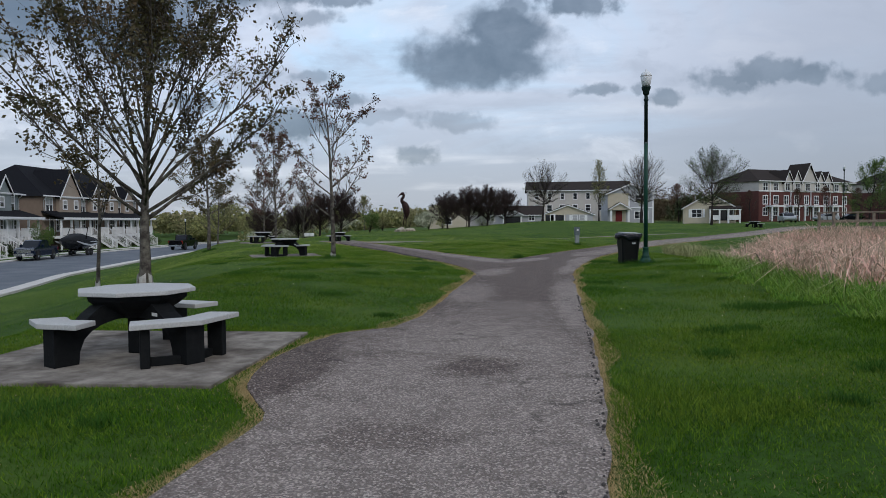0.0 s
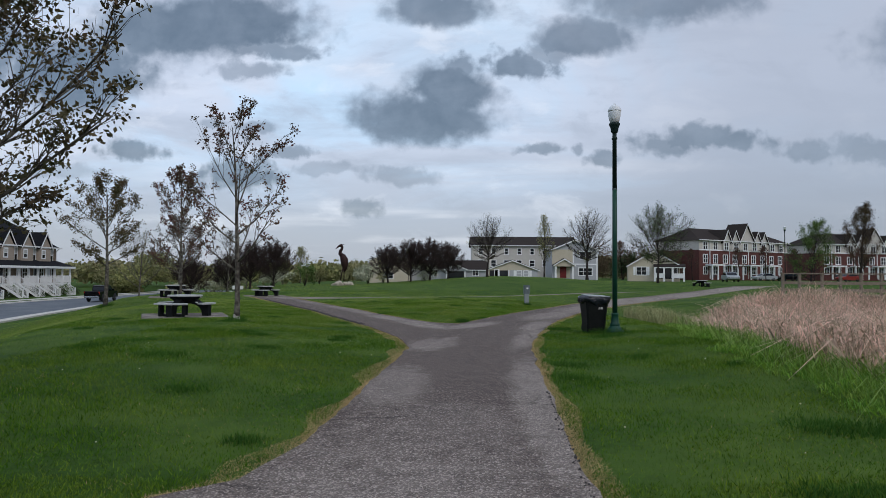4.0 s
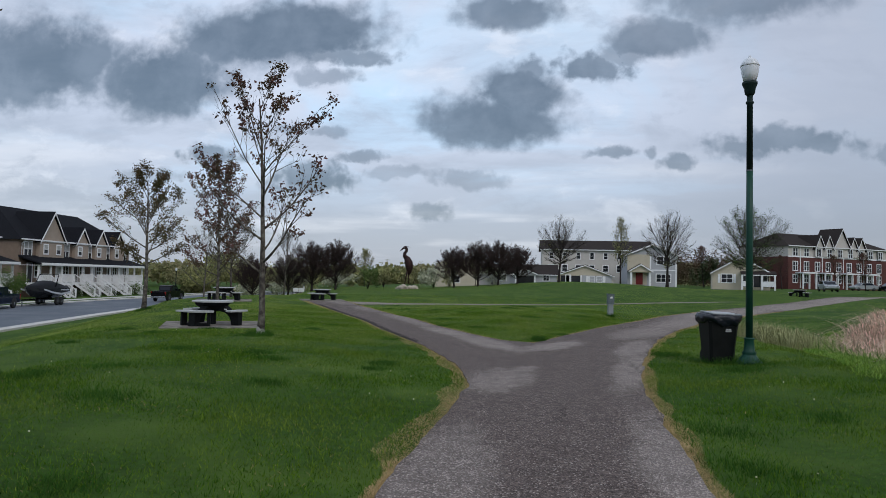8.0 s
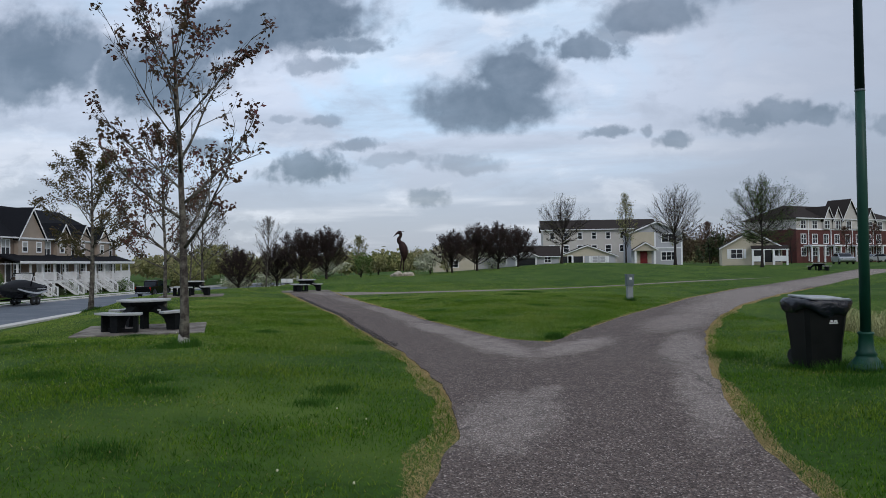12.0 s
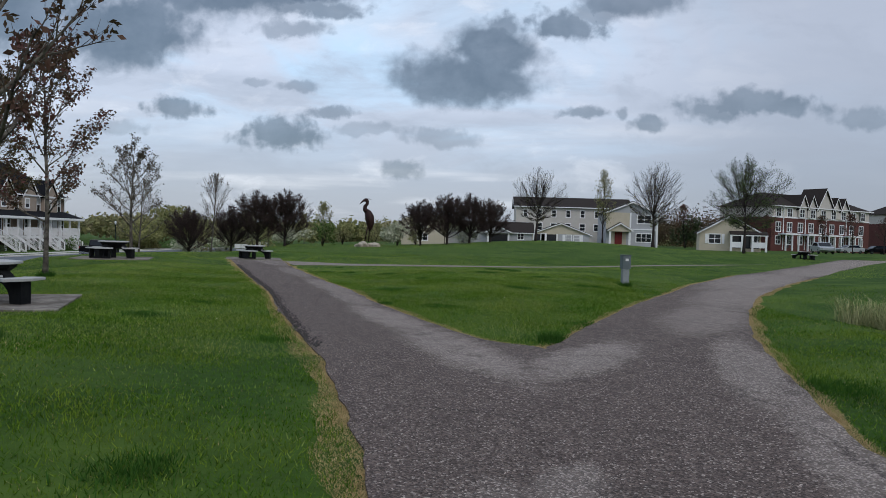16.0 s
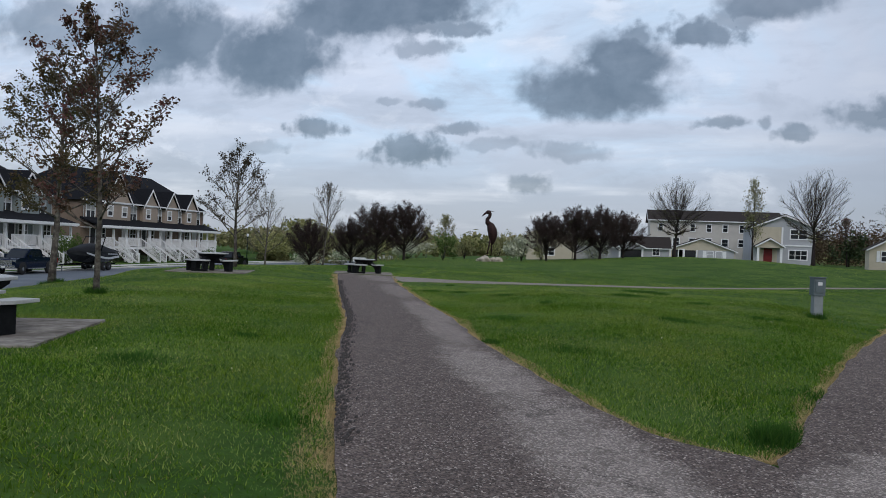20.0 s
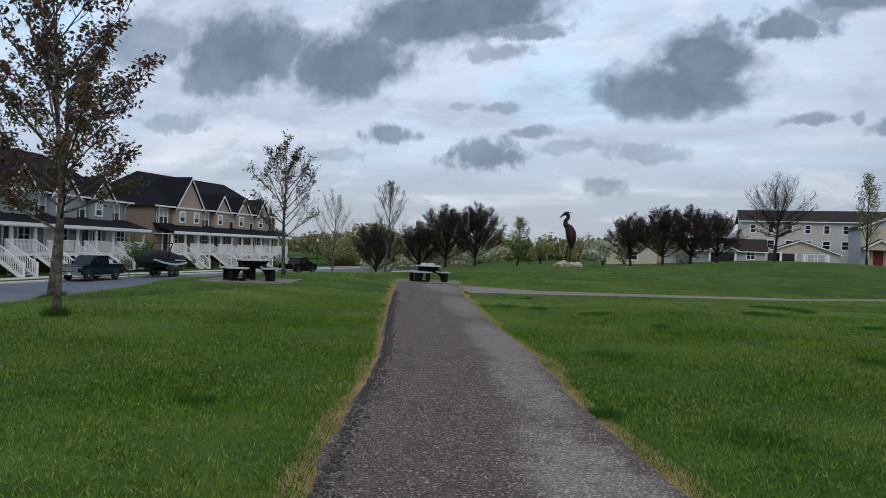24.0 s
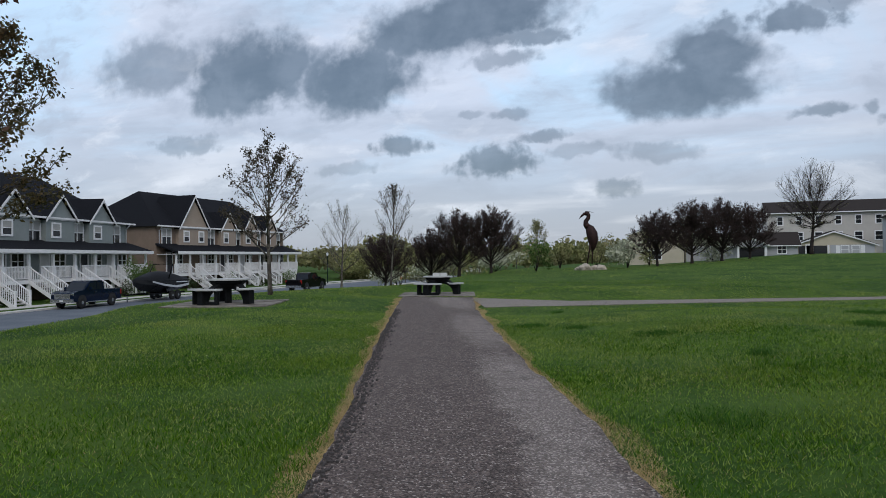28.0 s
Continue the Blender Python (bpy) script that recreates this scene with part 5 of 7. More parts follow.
def picnic_table(hand=1):
    """Octagonal top on a flared pedestal, three angled benches carried by arched arms."""
    t = thing("picnic_table", "precast picnic table, pale speckled top and benches on black concrete", "picnic table", group="picnic tables")
    octo = lambda r, a=22.5: [(r * math.cos(radians(a + 45 * k)), r * math.sin(radians(a + 45 * k))) for k in range(8)]  # noqa: E731
    part("tabletop", prism(octo(0.615), 0.655, 0.702, 0.012), M_TOP, t)
    bowl = bmesh.new()
    rings = []
    for r, z in ((0.24, 0.40), (0.31, 0.46), (0.43, 0.53), (0.52, 0.60), (0.53, 0.656)):
        rings.append([bowl.verts.new((*p, z)) for p in octo(r)])
    for a, b in zip(rings, rings[1:]):
        for k in range(8):
            bowl.faces.new((a[k], a[(k + 1) % 8], b[(k + 1) % 8], b[k]))
    bowl.faces.new(rings[0][::-1]), bowl.faces.new(rings[-1])
    part("pedestal", bowl, M_BLACK, t)
    part("post", boxes((-0.075, 0.075, -0.075, 0.075, 0.0, 0.45), bevel=0.012), M_BLACK, t)
    bend = radians(27)
    for angle, half, seat_r in ((-106, 0.32, 0.85), (-20, 0.52, 0.97), (104, 0.42, 0.92)):
        turn = Matrix.Rotation(radians(hand * angle - 90), 4, "Z")
        # arched arm from the pedestal to its foot under the bench
        r0, r1 = seat_r - 0.14, seat_r + 0.10
        upper = [(0.12, 0.60), (0.34, 0.60), (0.48, 0.545), (0.58, 0.475), (r0 - 0.05, 0.389), (r1, 0.389)]
        lower = [(r1, 0.0), (r0, 0.0), (r0 - 0.015, 0.13), (r0 - 0.06, 0.24), (r0 - 0.14, 0.315), (r0 - 0.24, 0.365), (r0 - 0.36, 0.395), (0.28, 0.405), (0.12, 0.40)]
        arm = slab_yz(upper + lower, -0.10, 0.10)
        bmesh.ops.transform(arm, matrix=turn, verts=arm.verts)
        part("arm", arm, M_BLACK, t)
        inner, outer = seat_r - 0.17, seat_r + 0.16
        c, s = math.cos(bend), math.sin(bend)
        tip_in, tip_out = (half * c - 0.02, inner - half * s + 0.09), (half * c + 0.33 * s, inner - half * s + 0.09 + 0.33 * c)
        ring = [(-tip_in[0], tip_in[1]), (0.0, inner + 0.06), tip_in, tip_out, (0.0, outer + 0.05), (-tip_out[0], tip_out[1])]
        bench = prism(ring, 0.39, 0.442, 0.010)
        bmesh.ops.transform(bench, matrix=turn, verts=bench.verts)
        part("bench", bench, M_TOP, t)
        tag = boxes((0.101, 0.104, 0.46, 0.56, 0.44, 0.475))
        bmesh.ops.transform(tag, matrix=turn, verts=tag.verts)
        part("maker_plate", tag, M_SIGN, t, "small pale plate on the arm")
        if angle == -20:
            for e in (-1, 1):
                mid = ((tip_in[0] + tip_out[0]) / 2 * e * 0.76, (tip_in[1] + tip_out[1]) / 2 + 0.04)
                rot = turn @ Matrix.Translation((*mid, 0)) @ Matrix.Rotation(-e * bend, 4, "Z")
                leg = boxes((-0.045, 0.045, -0.085, 0.085, 0.0, 0.391), bevel=0.01)
                bmesh.ops.transform(leg, matrix=rot, verts=leg.verts)
                part("leg", leg, M_BLACK, t)
                bar = boxes((min(-e * 0.42, -e * 0.05), max(-e * 0.42, -e * 0.05), -0.09, -0.02, 0.0, 0.085), bevel=0.01)
                bmesh.ops.transform(bar, matrix=rot, verts=bar.verts)
                part("foot_bar", bar, M_BLACK, t)
    return t


pads = []
for x, y, half, turn in SLABS:
    z = SLAB_Z[x]
    pads.append((x, y, z + 0.035))
    slab(x, y, half, turn, z)
TABLE_TURN = (-12, -117, -116, -113)
picnic_table().matrix_basis = pose(*pads[0], 0, 0, TABLE_TURN[0])
table = picnic_table(-1)
table.matrix_basis = pose(*pads[1], 0, 0, TABLE_TURN[1])
for p, a in zip(pads[2:], TABLE_TURN[2:]):
    copy_thing(table, pose(*p, 0, 0, a))
for x, y in ((28.7, 80.0),):
    copy_thing(table, pose(x, y, h1(x, y), 0, 0, 40))


def lamp_post(x, y, tall, mat_low, label, far=False):
    t = thing("street_lamp", label, "street lamp", pose(x, y, h1(x, y)))
    part("base", lathe([(0.235, 0), (0.235, 0.05), (0.20, 0.08), (0.13, 0.17), (0.12, 0.20), (0.135, 0.215), (0.10, 0.26), (0.085, 0.46), (0.10, 0.48), (0.10, 0.50), (0.07, 0.51)], 20), mat_low, t, "flared cast base")
    part("pole", lathe([(0.066, 0.50), (0.064, tall * 0.42), (0.060, tall * 0.625)], 16), mat_low, t)
    part("upper_pole", lathe([(0.060, tall * 0.625), (0.055, tall - 0.95), (0.075, tall - 0.93), (0.075, tall - 0.90), (0.055, tall - 0.88), (0.055, tall - 0.75)], 16), M_POLEDARK, t, "dark upper half of the pole")
    part("band", lathe([(0.062, tall * 0.6225), (0.065, tall * 0.623), (0.065, tall * 0.6265), (0.061, tall * 0.627)], 16), M_GREYMETAL, t, "thin pale metal band")
    part("fitter", lathe([(0.055, tall - 0.78), (0.075, tall - 0.76), (0.092, tall - 0.74), (0.105, tall - 0.64), (0.135, tall - 0.57), (0.142, tall - 0.55), (0.142, tall - 0.51), (0.12, tall - 0.505)], 18), M_POLEDARK, t)
    g = part("globe", lathe([(0.115, tall - 0.50), (0.15, tall - 0.36), (0.172, tall - 0.22), (0.165, tall - 0.19)], 22), M_LENS, t, "frosted ribbed acorn globe")
    part("cap", lathe([(0.175, tall - 0.20), (0.175, tall - 0.17), (0.14, tall - 0.09), (0.075, tall - 0.04), (0.03, tall - 0.02), (0.02, tall + 0.02)], 20), M_LENS, g, "pale domed cap")
    for k in range(4):
        a = radians(45 + 90 * k)
        part("bolt", lathe([(0.018, 0.05), (0.018, 0.085), (0.008, 0.09)], 6), M_POLE, t).location = (0.19 * math.cos(a), 0.19 * math.sin(a), 0)
    return t


lamp_post(5.634, 21.97, 6.0, M_POLE, "tall green park lamp with an acorn globe beside the path")
lamp_post(46.6, 98.5, 7.7, M_POLEDARK, "dark park lamp at the far parking street")
lamp_post(-54.6, 116, 4.6, M_POLEDARK, "dark street lamp beyond the row houses")


def litter_bin(x, y, turn):
    t = thing("litter_bin", "black wheeled litter bin with a rumpled bin bag over its rim", "litter bin", pose(x, y, h1(x, y) + 0.005, 0, 0, turn))
    bm = bmesh.new()
    rings = []
    for w, d, z in ((0.20, 0.19, 0.02), (0.215, 0.205, 0.30), (0.245, 0.24, 0.66), (0.255, 0.25, 0.70)):
        pts = [(-w + 0.04, -d), (w - 0.04, -d), (w, -d + 0.04), (w, d - 0.04), (w - 0.04, d), (-w + 0.04, d), (-w, d - 0.04), (-w, -d + 0.04)]
        rings.append([bm.verts.new((*p, z)) for p in pts])
    for a, b in zip(rings, rings[1:]):
        for k in range(8):
            bm.faces.new((a[k], a[(k + 1) % 8], b[(k + 1) % 8], b[k]))
    bm.faces.new(rings[0][::-1]), bm.faces.new(rings[-1])
    part("body", bm, M_BIN, t)
    rng = random.Random(5)
    bag = bmesh.new()
    rings, seg = [], 48
    for lv, (w, z) in enumerate(((0.244, 0.640), (0.262, 0.645), (0.285, 0.675), (0.305, 0.725), (0.318, 0.775), (0.300, 0.812), (0.24, 0.825))):
        ring = []
        for k in range(seg):
            a = 2 * math.pi * k / seg
            c, s = math.cos(a), math.sin(a)
            q = (abs(c) ** 4 + abs(s) ** 4) ** -0.25
            r = w * q * (1 + 0.05 * math.sin(7 * a + lv * 1.3) + 0.035 * math.sin(17 * a - 1.7 * lv) + rng.uniform(-0.035, 0.035))
            sag = 0.045 * math.sin(2 * a + 0.6) + 0.03 * math.sin(5 * a + 1)
            ring.append(bag.verts.new((r * c, r * s * 0.96, z + sag * max(0.0, 1 - lv / 4) + rng.uniform(-0.012, 0.012))))
        rings.append(ring)
    for a, b in zip(rings, rings[1:]):
        for k in range(seg):
            bag.faces.new((a[k], a[(k + 1) % seg], b[(k + 1) % seg], b[k])).smooth = True
    part("bin_bag", bag, M_BAG, t, "shiny black bag folded over the rim")
    lid = boxes((-0.25, 0.22, -0.25, 0.23, 0.818, 0.842), bevel=0.010)
    part("lid", lid, material("bin_lid_plastic", (0.42, 0.43, 0.44), (0.24, 0.25, 0.26), 9, 0.4, spec=0.4), t, "grey plastic lid").rotation_euler = (radians(2), radians(2.5), 0)
    part("emblem", boxes((0.02, 0.12, -0.236, -0.226, 0.535, 0.548), (0.035, 0.06, -0.238, -0.226, 0.555, 0.575), (0.075, 0.11, -0.238, -0.226, 0.555, 0.575)), M_SIGN, t, "small pale emblem")
    for s in (-1, 1):
        w = part("wheel", lathe([(0.09, -0.025), (0.10, -0.018), (0.10, 0.018), (0.09, 0.025)], 18), M_TYRE, t)
        w.location, w.rotation_euler = (s * 0.155, 0.20, 0.10), (0, radians(90), 0)
    part("handle", pipe([(-0.2, 0.25, 0.74), (-0.2, 0.31, 0.76), (0.2, 0.31, 0.76), (0.2, 0.25, 0.74)], 0.014), M_BIN, t)
    return t


litter_bin(5.17, 22.4, 9).scale = (1.22, 1.22, 1.18)


def meter_post(x, y):
    t = thing("utility_pedestal", "grey metal utility pedestal standing in the lawn", "utility pedestal", pose(x, y, h1(x, y), 0, 0, 12))
    part("post", boxes((-0.11, 0.11, -0.08, 0.08, -0.02, 0.55), bevel=0.01), material("pedestal_foot", (0.26, 0.28, 0.29), (0.20, 0.22, 0.23), 8, 0.7), t, "pale concrete-grey lower post")
    part("cabinet", boxes((-0.14, 0.14, -0.11, 0.11, 0.55, 0.98), bevel=0.012), M_GREYMETAL, t)
    part("cover", boxes((-0.105, 0.105, -0.125, -0.108, 0.62, 0.92), bevel=0.004), material("cover_metal", (0.12, 0.15, 0.16), (0.10, 0.12, 0.13), 4, 0.4), t, "darker hinged cover")
    part("plate", boxes((-0.05, 0.05, -0.132, -0.124, 0.80, 0.88)), M_SIGN, t, "pale number plate")
    part("roof", boxes((-0.155, 0.155, -0.135, 0.125, 0.98, 1.0), bevel=0.004), M_GREYMETAL, t)


meter_post(5.17, 38.95)


def heron(x, y, tall, turn):
    """A steel heron on boulders: one body, legs, neck and beak in one mesh."""
    s = tall / 4.6
    V, F = [], []
    P = lambda *c: Vector(c) * s  # noqa: E731
    tube_into(V, F, [P(0.05, 0.12, 0.25), P(0.08, 0.12, 1.1), P(0.05, 0.1, 2.0)], [0.05 * s, 0.06 * s, 0.12 * s], 8)
    tube_into(V, F, [P(-0.35, -0.12, 0.25), P(-0.2, -0.12, 1.1), P(-0.02, -0.1, 2.0)], [0.05 * s, 0.06 * s, 0.12 * s], 8)
    body = [P(0.12, 0, 1.35), P(0.16, 0, 1.7), P(0.16, 0, 2.2), P(0.08, 0, 2.8), P(-0.10, 0, 3.25), P(-0.28, 0, 3.5)]
    tube_into(V, F, body, [0.07 * s, 0.26 * s, 0.43 * s, 0.47 * s, 0.37 * s, 0.20 * s], 12)
    neck = [P(-0.22, 0, 3.35), P(-0.40, 0, 3.55), P(-0.42, 0, 3.85), P(-0.22, 0, 4.1), P(-0.18, 0, 4.35), P(-0.30, 0, 4.52), P(-0.48, 0, 4.52)]
    tube_into(V, F, neck, [0.29 * s, 0.25 * s, 0.20 * s, 0.175 * s, 0.17 * s, 0.22 * s, 0.19 * s], 10)
    tube_into(V, F, [P(-0.46, 0, 4.54), P(-0.70, 0, 4.36), P(-0.98, 0, 4.08)], [0.13 * s, 0.09 * s, 0.015 * s], 8)
    tube_into(V, F, [P(-0.35, 0, 4.62), P(-0.05, 0, 4.64), P(0.22, 0, 4.58)], [0.05 * s, 0.03 * s, 0.008 * s], 6)
    ob = new("heron_statue", mesh_from("heron_statue", V, F, M_RUST, True))
    ob.matrix_basis = pose(x, y, h1(x, y) + 0.25, 0, 0, turn)
    tagged(ob, "tall rusty steel heron sculpture standing on boulders", "statue")
    rng = random.Random(3)
    for k, (dx, dy, r) in enumerate(((-0.42, -0.40, 0.52), (0.85, -0.15, 0.42), (0.20, 0.30, 0.40), (-1.15, 0.1, 0.26))):
        bm = bmesh.new()
        bmesh.ops.create_icosphere(bm, subdivisions=3, radius=1)
        for v in bm.verts:
            n = noise.noise(v.co * 1.3 + Vector((k * 5, 0, 0))) * 0.35 + noise.noise(v.co * 3 + Vector((k, 2, 0))) * 0.12
            v.co *= r * s * (1 + n)
            v.co.z *= 0.85
        b = part("boulder", bm, M_ROCK)
        b.matrix_basis = pose(x + dx * s, y + dy * s, h1(x, y) + 0.22 * r, 0, 0, rng.uniform(0, 360))
        tagged(b, "pale boulder at the foot of the heron", "boulder", "heron boulders")


heron(-11.6, 87.0, 4.6, 8)


def small_signs():
    t = thing("white_shed", "small white shed far beyond the lawn", "shed", pose(-59.5, 195, h1(-59.5, 195), 0, 0, 12))
    part("wall", boxes((-2, 2, -1.5, 1.5, -1.2, 1.0), bevel=0.02), M_SIGN, t)
    part("roof", boxes((-2.2, 2.2, -1.7, 1.7, 1.0, 1.2), bevel=0.02), M_ROOF, t)
    t = thing("marker_sign", "orange warning sign on a post at the bend of the street", "sign", pose(-39.2, 108, h1(-39.2, 108), 0, 0, 20))
    part("symbol", slab_xz([(-0.06, 1.08), (0.06, 1.08), (0.06, 1.3), (0.16, 1.3), (0, 1.48), (-0.16, 1.3), (-0.06, 1.3)], -0.022, -0.016), M_BLACK, t, "black arrow")
    part("plate", slab_xz([(0, 0.8), (0.45, 1.25), (0, 1.7), (-0.45, 1.25)], -0.015, 0.015), M_ORANGE, t)
    part("post", boxes((-0.04, 0.04, 0.016, 0.08, -0.05, 1.5)), M_GREYMETAL, t)

    t = thing("notice_board", "small white two-panel notice board at the edge of the park", "sign", pose(-20.9, 76, h1(-20.9, 76), 0, 0, 10))
    t.scale = (0.52, 0.52, 0.52)
    for s in (-0.55, 0.55):
        part("panel", boxes((s - 0.5, s + 0.5, -0.03, 0.03, 0.35, 1.05), bevel=0.01), M_SIGN, t)
        part("post", boxes((s - 0.05, s + 0.05, 0.031, 0.12, -0.1, 1.0)), M_WOOD, t)


small_signs()


def boardwalk():
    t = thing("boardwalk", "weathered wooden boardwalk with rails over the pond", "boardwalk", pose(18.2, 37.6, 0.48, 0, 0, 1.5))
    n = 15
    gap = 2.0
    for k in range(n):
        for y in (0.0, 1.6):
            part("post", boxes((k * gap - 0.06, k * gap + 0.06, y - 0.06, y + 0.06, -1.3, 1.22), bevel=0.008), M_WOOD, t)
    for y in (0.0, 1.6):
        s = -1 if y == 0 else 1
        part("handrail", boxes((-0.1, (n - 1) * gap + 0.1, y - 0.09, y + 0.09, 1.22, 1.275), bevel=0.006), M_WOOD, t)
        for z in (0.42, 0.78):
            part("rail", boxes((-0.05, (n - 1) * gap + 0.05, min(y + s * 0.06, y + s * 0.10), max(y + s * 0.06, y + s * 0.10), z - 0.07, z + 0.07), bevel=0.005), M_WOOD, t)
    deck = mesh_from("plank", *box_data(-0.07, 0.07, -0.1, 1.7, 0.14, 0.19), M_WOOD)
    for k in range(int((n - 1) * gap / 0.16)):
        part("plank", deck, None, t).location = (k * 0.16 + 0.08, 0, 0)
    part("beam", boxes((0, (n - 1) * gap, 0.1, 0.2, -0.12, 0.14)), M_WOOD, t)
    part("beam", boxes((0, (n - 1) * gap, 1.4, 1.5, -0.12, 0.14)), M_WOOD, t)


def box_data(x0, x1, y0, y1, z0, z1):
    return [(x0, y0, z0), (x1, y0, z0), (x1, y1, z0), (x0, y1, z0), (x0, y0, z1), (x1, y0, z1), (x1, y1, z1), (x0, y1, z1)], CUBE_F


boardwalk()

# ---- vehicles ----


def wheel(t, x, y, r=0.39, w=0.26):
    tyre = part("wheel", lathe([(r * 0.62, -w / 2), (r * 0.93, -w / 2), (r, -w * 0.32), (r, w * 0.32), (r * 0.93, w / 2), (r * 0.62, w / 2)], 24), M_TYRE, t)
    tyre.location, tyre.rotation_euler = (x, y, r), (radians(90), 0, 0)
    part("rim", lathe([(0.05, -w * 0.53), (r * 0.3, -w * 0.50), (r * 0.62, -w * 0.46), (r * 0.62, w * 0.46), (r * 0.3, w * 0.50), (0.05, w * 0.53)], 18), M_CHROME, tyre)


def profile_body(points, half, bevel=0.06):
    bm = slab_xz(points, -half, half)
    bmesh.ops.bevel(bm, geom=[e for e in bm.edges], offset=bevel, segments=2, affect="EDGES", profile=0.6)
    return bm


def pickup(x, y, turn, paint, label):
    """Crew-cab pickup, nose along -x."""
    t = thing("pickup_truck", label, "pickup truck", pose(x, y, h1(x, y) + 0.025, 0, 0, turn))
    t.scale = (1.0, 1.0, 1.13)
    part("body", profile_body([(-2.85, 0.55), (-2.88, 0.95), (-2.78, 1.14), (-2.3, 1.22), (-1.5, 1.26), (0.95, 1.26), (2.95, 1.24), (2.98, 0.9), (2.95, 0.55), (2.2, 0.42), (-2.1, 0.42)], 0.98), paint, t)
    cab = slab_xz([(-1.55, 1.2), (-0.85, 1.82), (-0.5, 1.88), (0.55, 1.88), (0.8, 1.8), (1.0, 1.2)], -0.86, 0.86)
    bmesh.ops.bevel(cab, geom=cab.edges[:], offset=0.05, segments=2, affect="EDGES")
    c = part("cab", cab, paint, t)
    for s in (-1, 1):
        y0, y1 = sorted((s * 0.855, s * 0.875))
        part("side_window", slab_xz([(-1.25, 1.27), (-0.82, 1.72), (-0.12, 1.76), (-0.12, 1.27)], y0, y1), M_CARGLASS, c)
        part("side_window", slab_xz([(-0.04, 1.27), (-0.04, 1.76), (0.5, 1.76), (0.72, 1.27)], y0, y1), M_CARGLASS, c)
        part("mirror", boxes((-1.15, -0.95, min(s * 0.98, s * 1.2), max(s * 0.98, s * 1.2), 1.25, 1.45), bevel=0.03), paint, t)
        part("headlight", boxes((-2.87, -2.6, min(s * 0.70, s * 0.97), max(s * 0.70, s * 0.97), 0.88, 1.08), bevel=0.02), M_CHROME, t)
        part("tail_light", boxes((2.8, 2.97, min(s * 0.85, s * 0.985), max(s * 0.85, s * 0.985), 0.8, 1.18), bevel=0.02), M_LAMPRED, t)
        for wx in (-1.9, 1.75):
            wheel(t, wx, s * 0.89, 0.42)
            y0, y1 = sorted((s * 0.981, s * 0.986))
            arch = [(wx - 0.56, 0.50)] + [(wx - 0.54 * math.cos(radians(18 * k)), 0.42 + 0.54 * math.sin(radians(18 * k))) for k in range(1, 10)] + [(wx + 0.56, 0.50)]
            part("wheel_arch", slab_xz(arch[::-1], y0, y1), M_TYRE, t, "dark wheel arch")
        y0, y1 = sorted((s * 0.90, s * 1.04))
        part("side_step", boxes((-1.3, 1.15, y0, y1, 0.40, 0.46), bevel=0.01), M_CHROME, t)
        part("door_handle", boxes((-0.35, -0.18, min(s * 0.985, s * 1.0), max(s * 0.985, s * 1.0), 1.08, 1.12)), M_CHROME, t)
    part("windscreen", slab_xz([(-1.53, 1.24), (-1.51, 1.24), (-0.93, 1.77), (-0.96, 1.77)], -0.74, 0.74), M_CARGLASS, c)
    part("rear_window", slab_xz([(0.86, 1.72), (0.88, 1.72), (1.02, 1.28), (1.0, 1.28)], -0.7, 0.7), M_CARGLASS, c)
    part("grille", boxes((-2.88, -2.84, -0.68, 0.68, 0.72, 1.06), bevel=0.01), M_CHROME, t)
    part("front_bumper", boxes((-2.97, -2.8, -0.95, 0.95, 0.45, 0.68), bevel=0.03), M_CHROME, t)
    part("rear_bumper", boxes((2.9, 3.07, -0.93, 0.93, 0.45, 0.66), bevel=0.03), M_CHROME, t)
    part("number_plate", boxes((-2.99, -2.968, -0.15, 0.15, 0.5, 0.62)), M_SIGN, t)


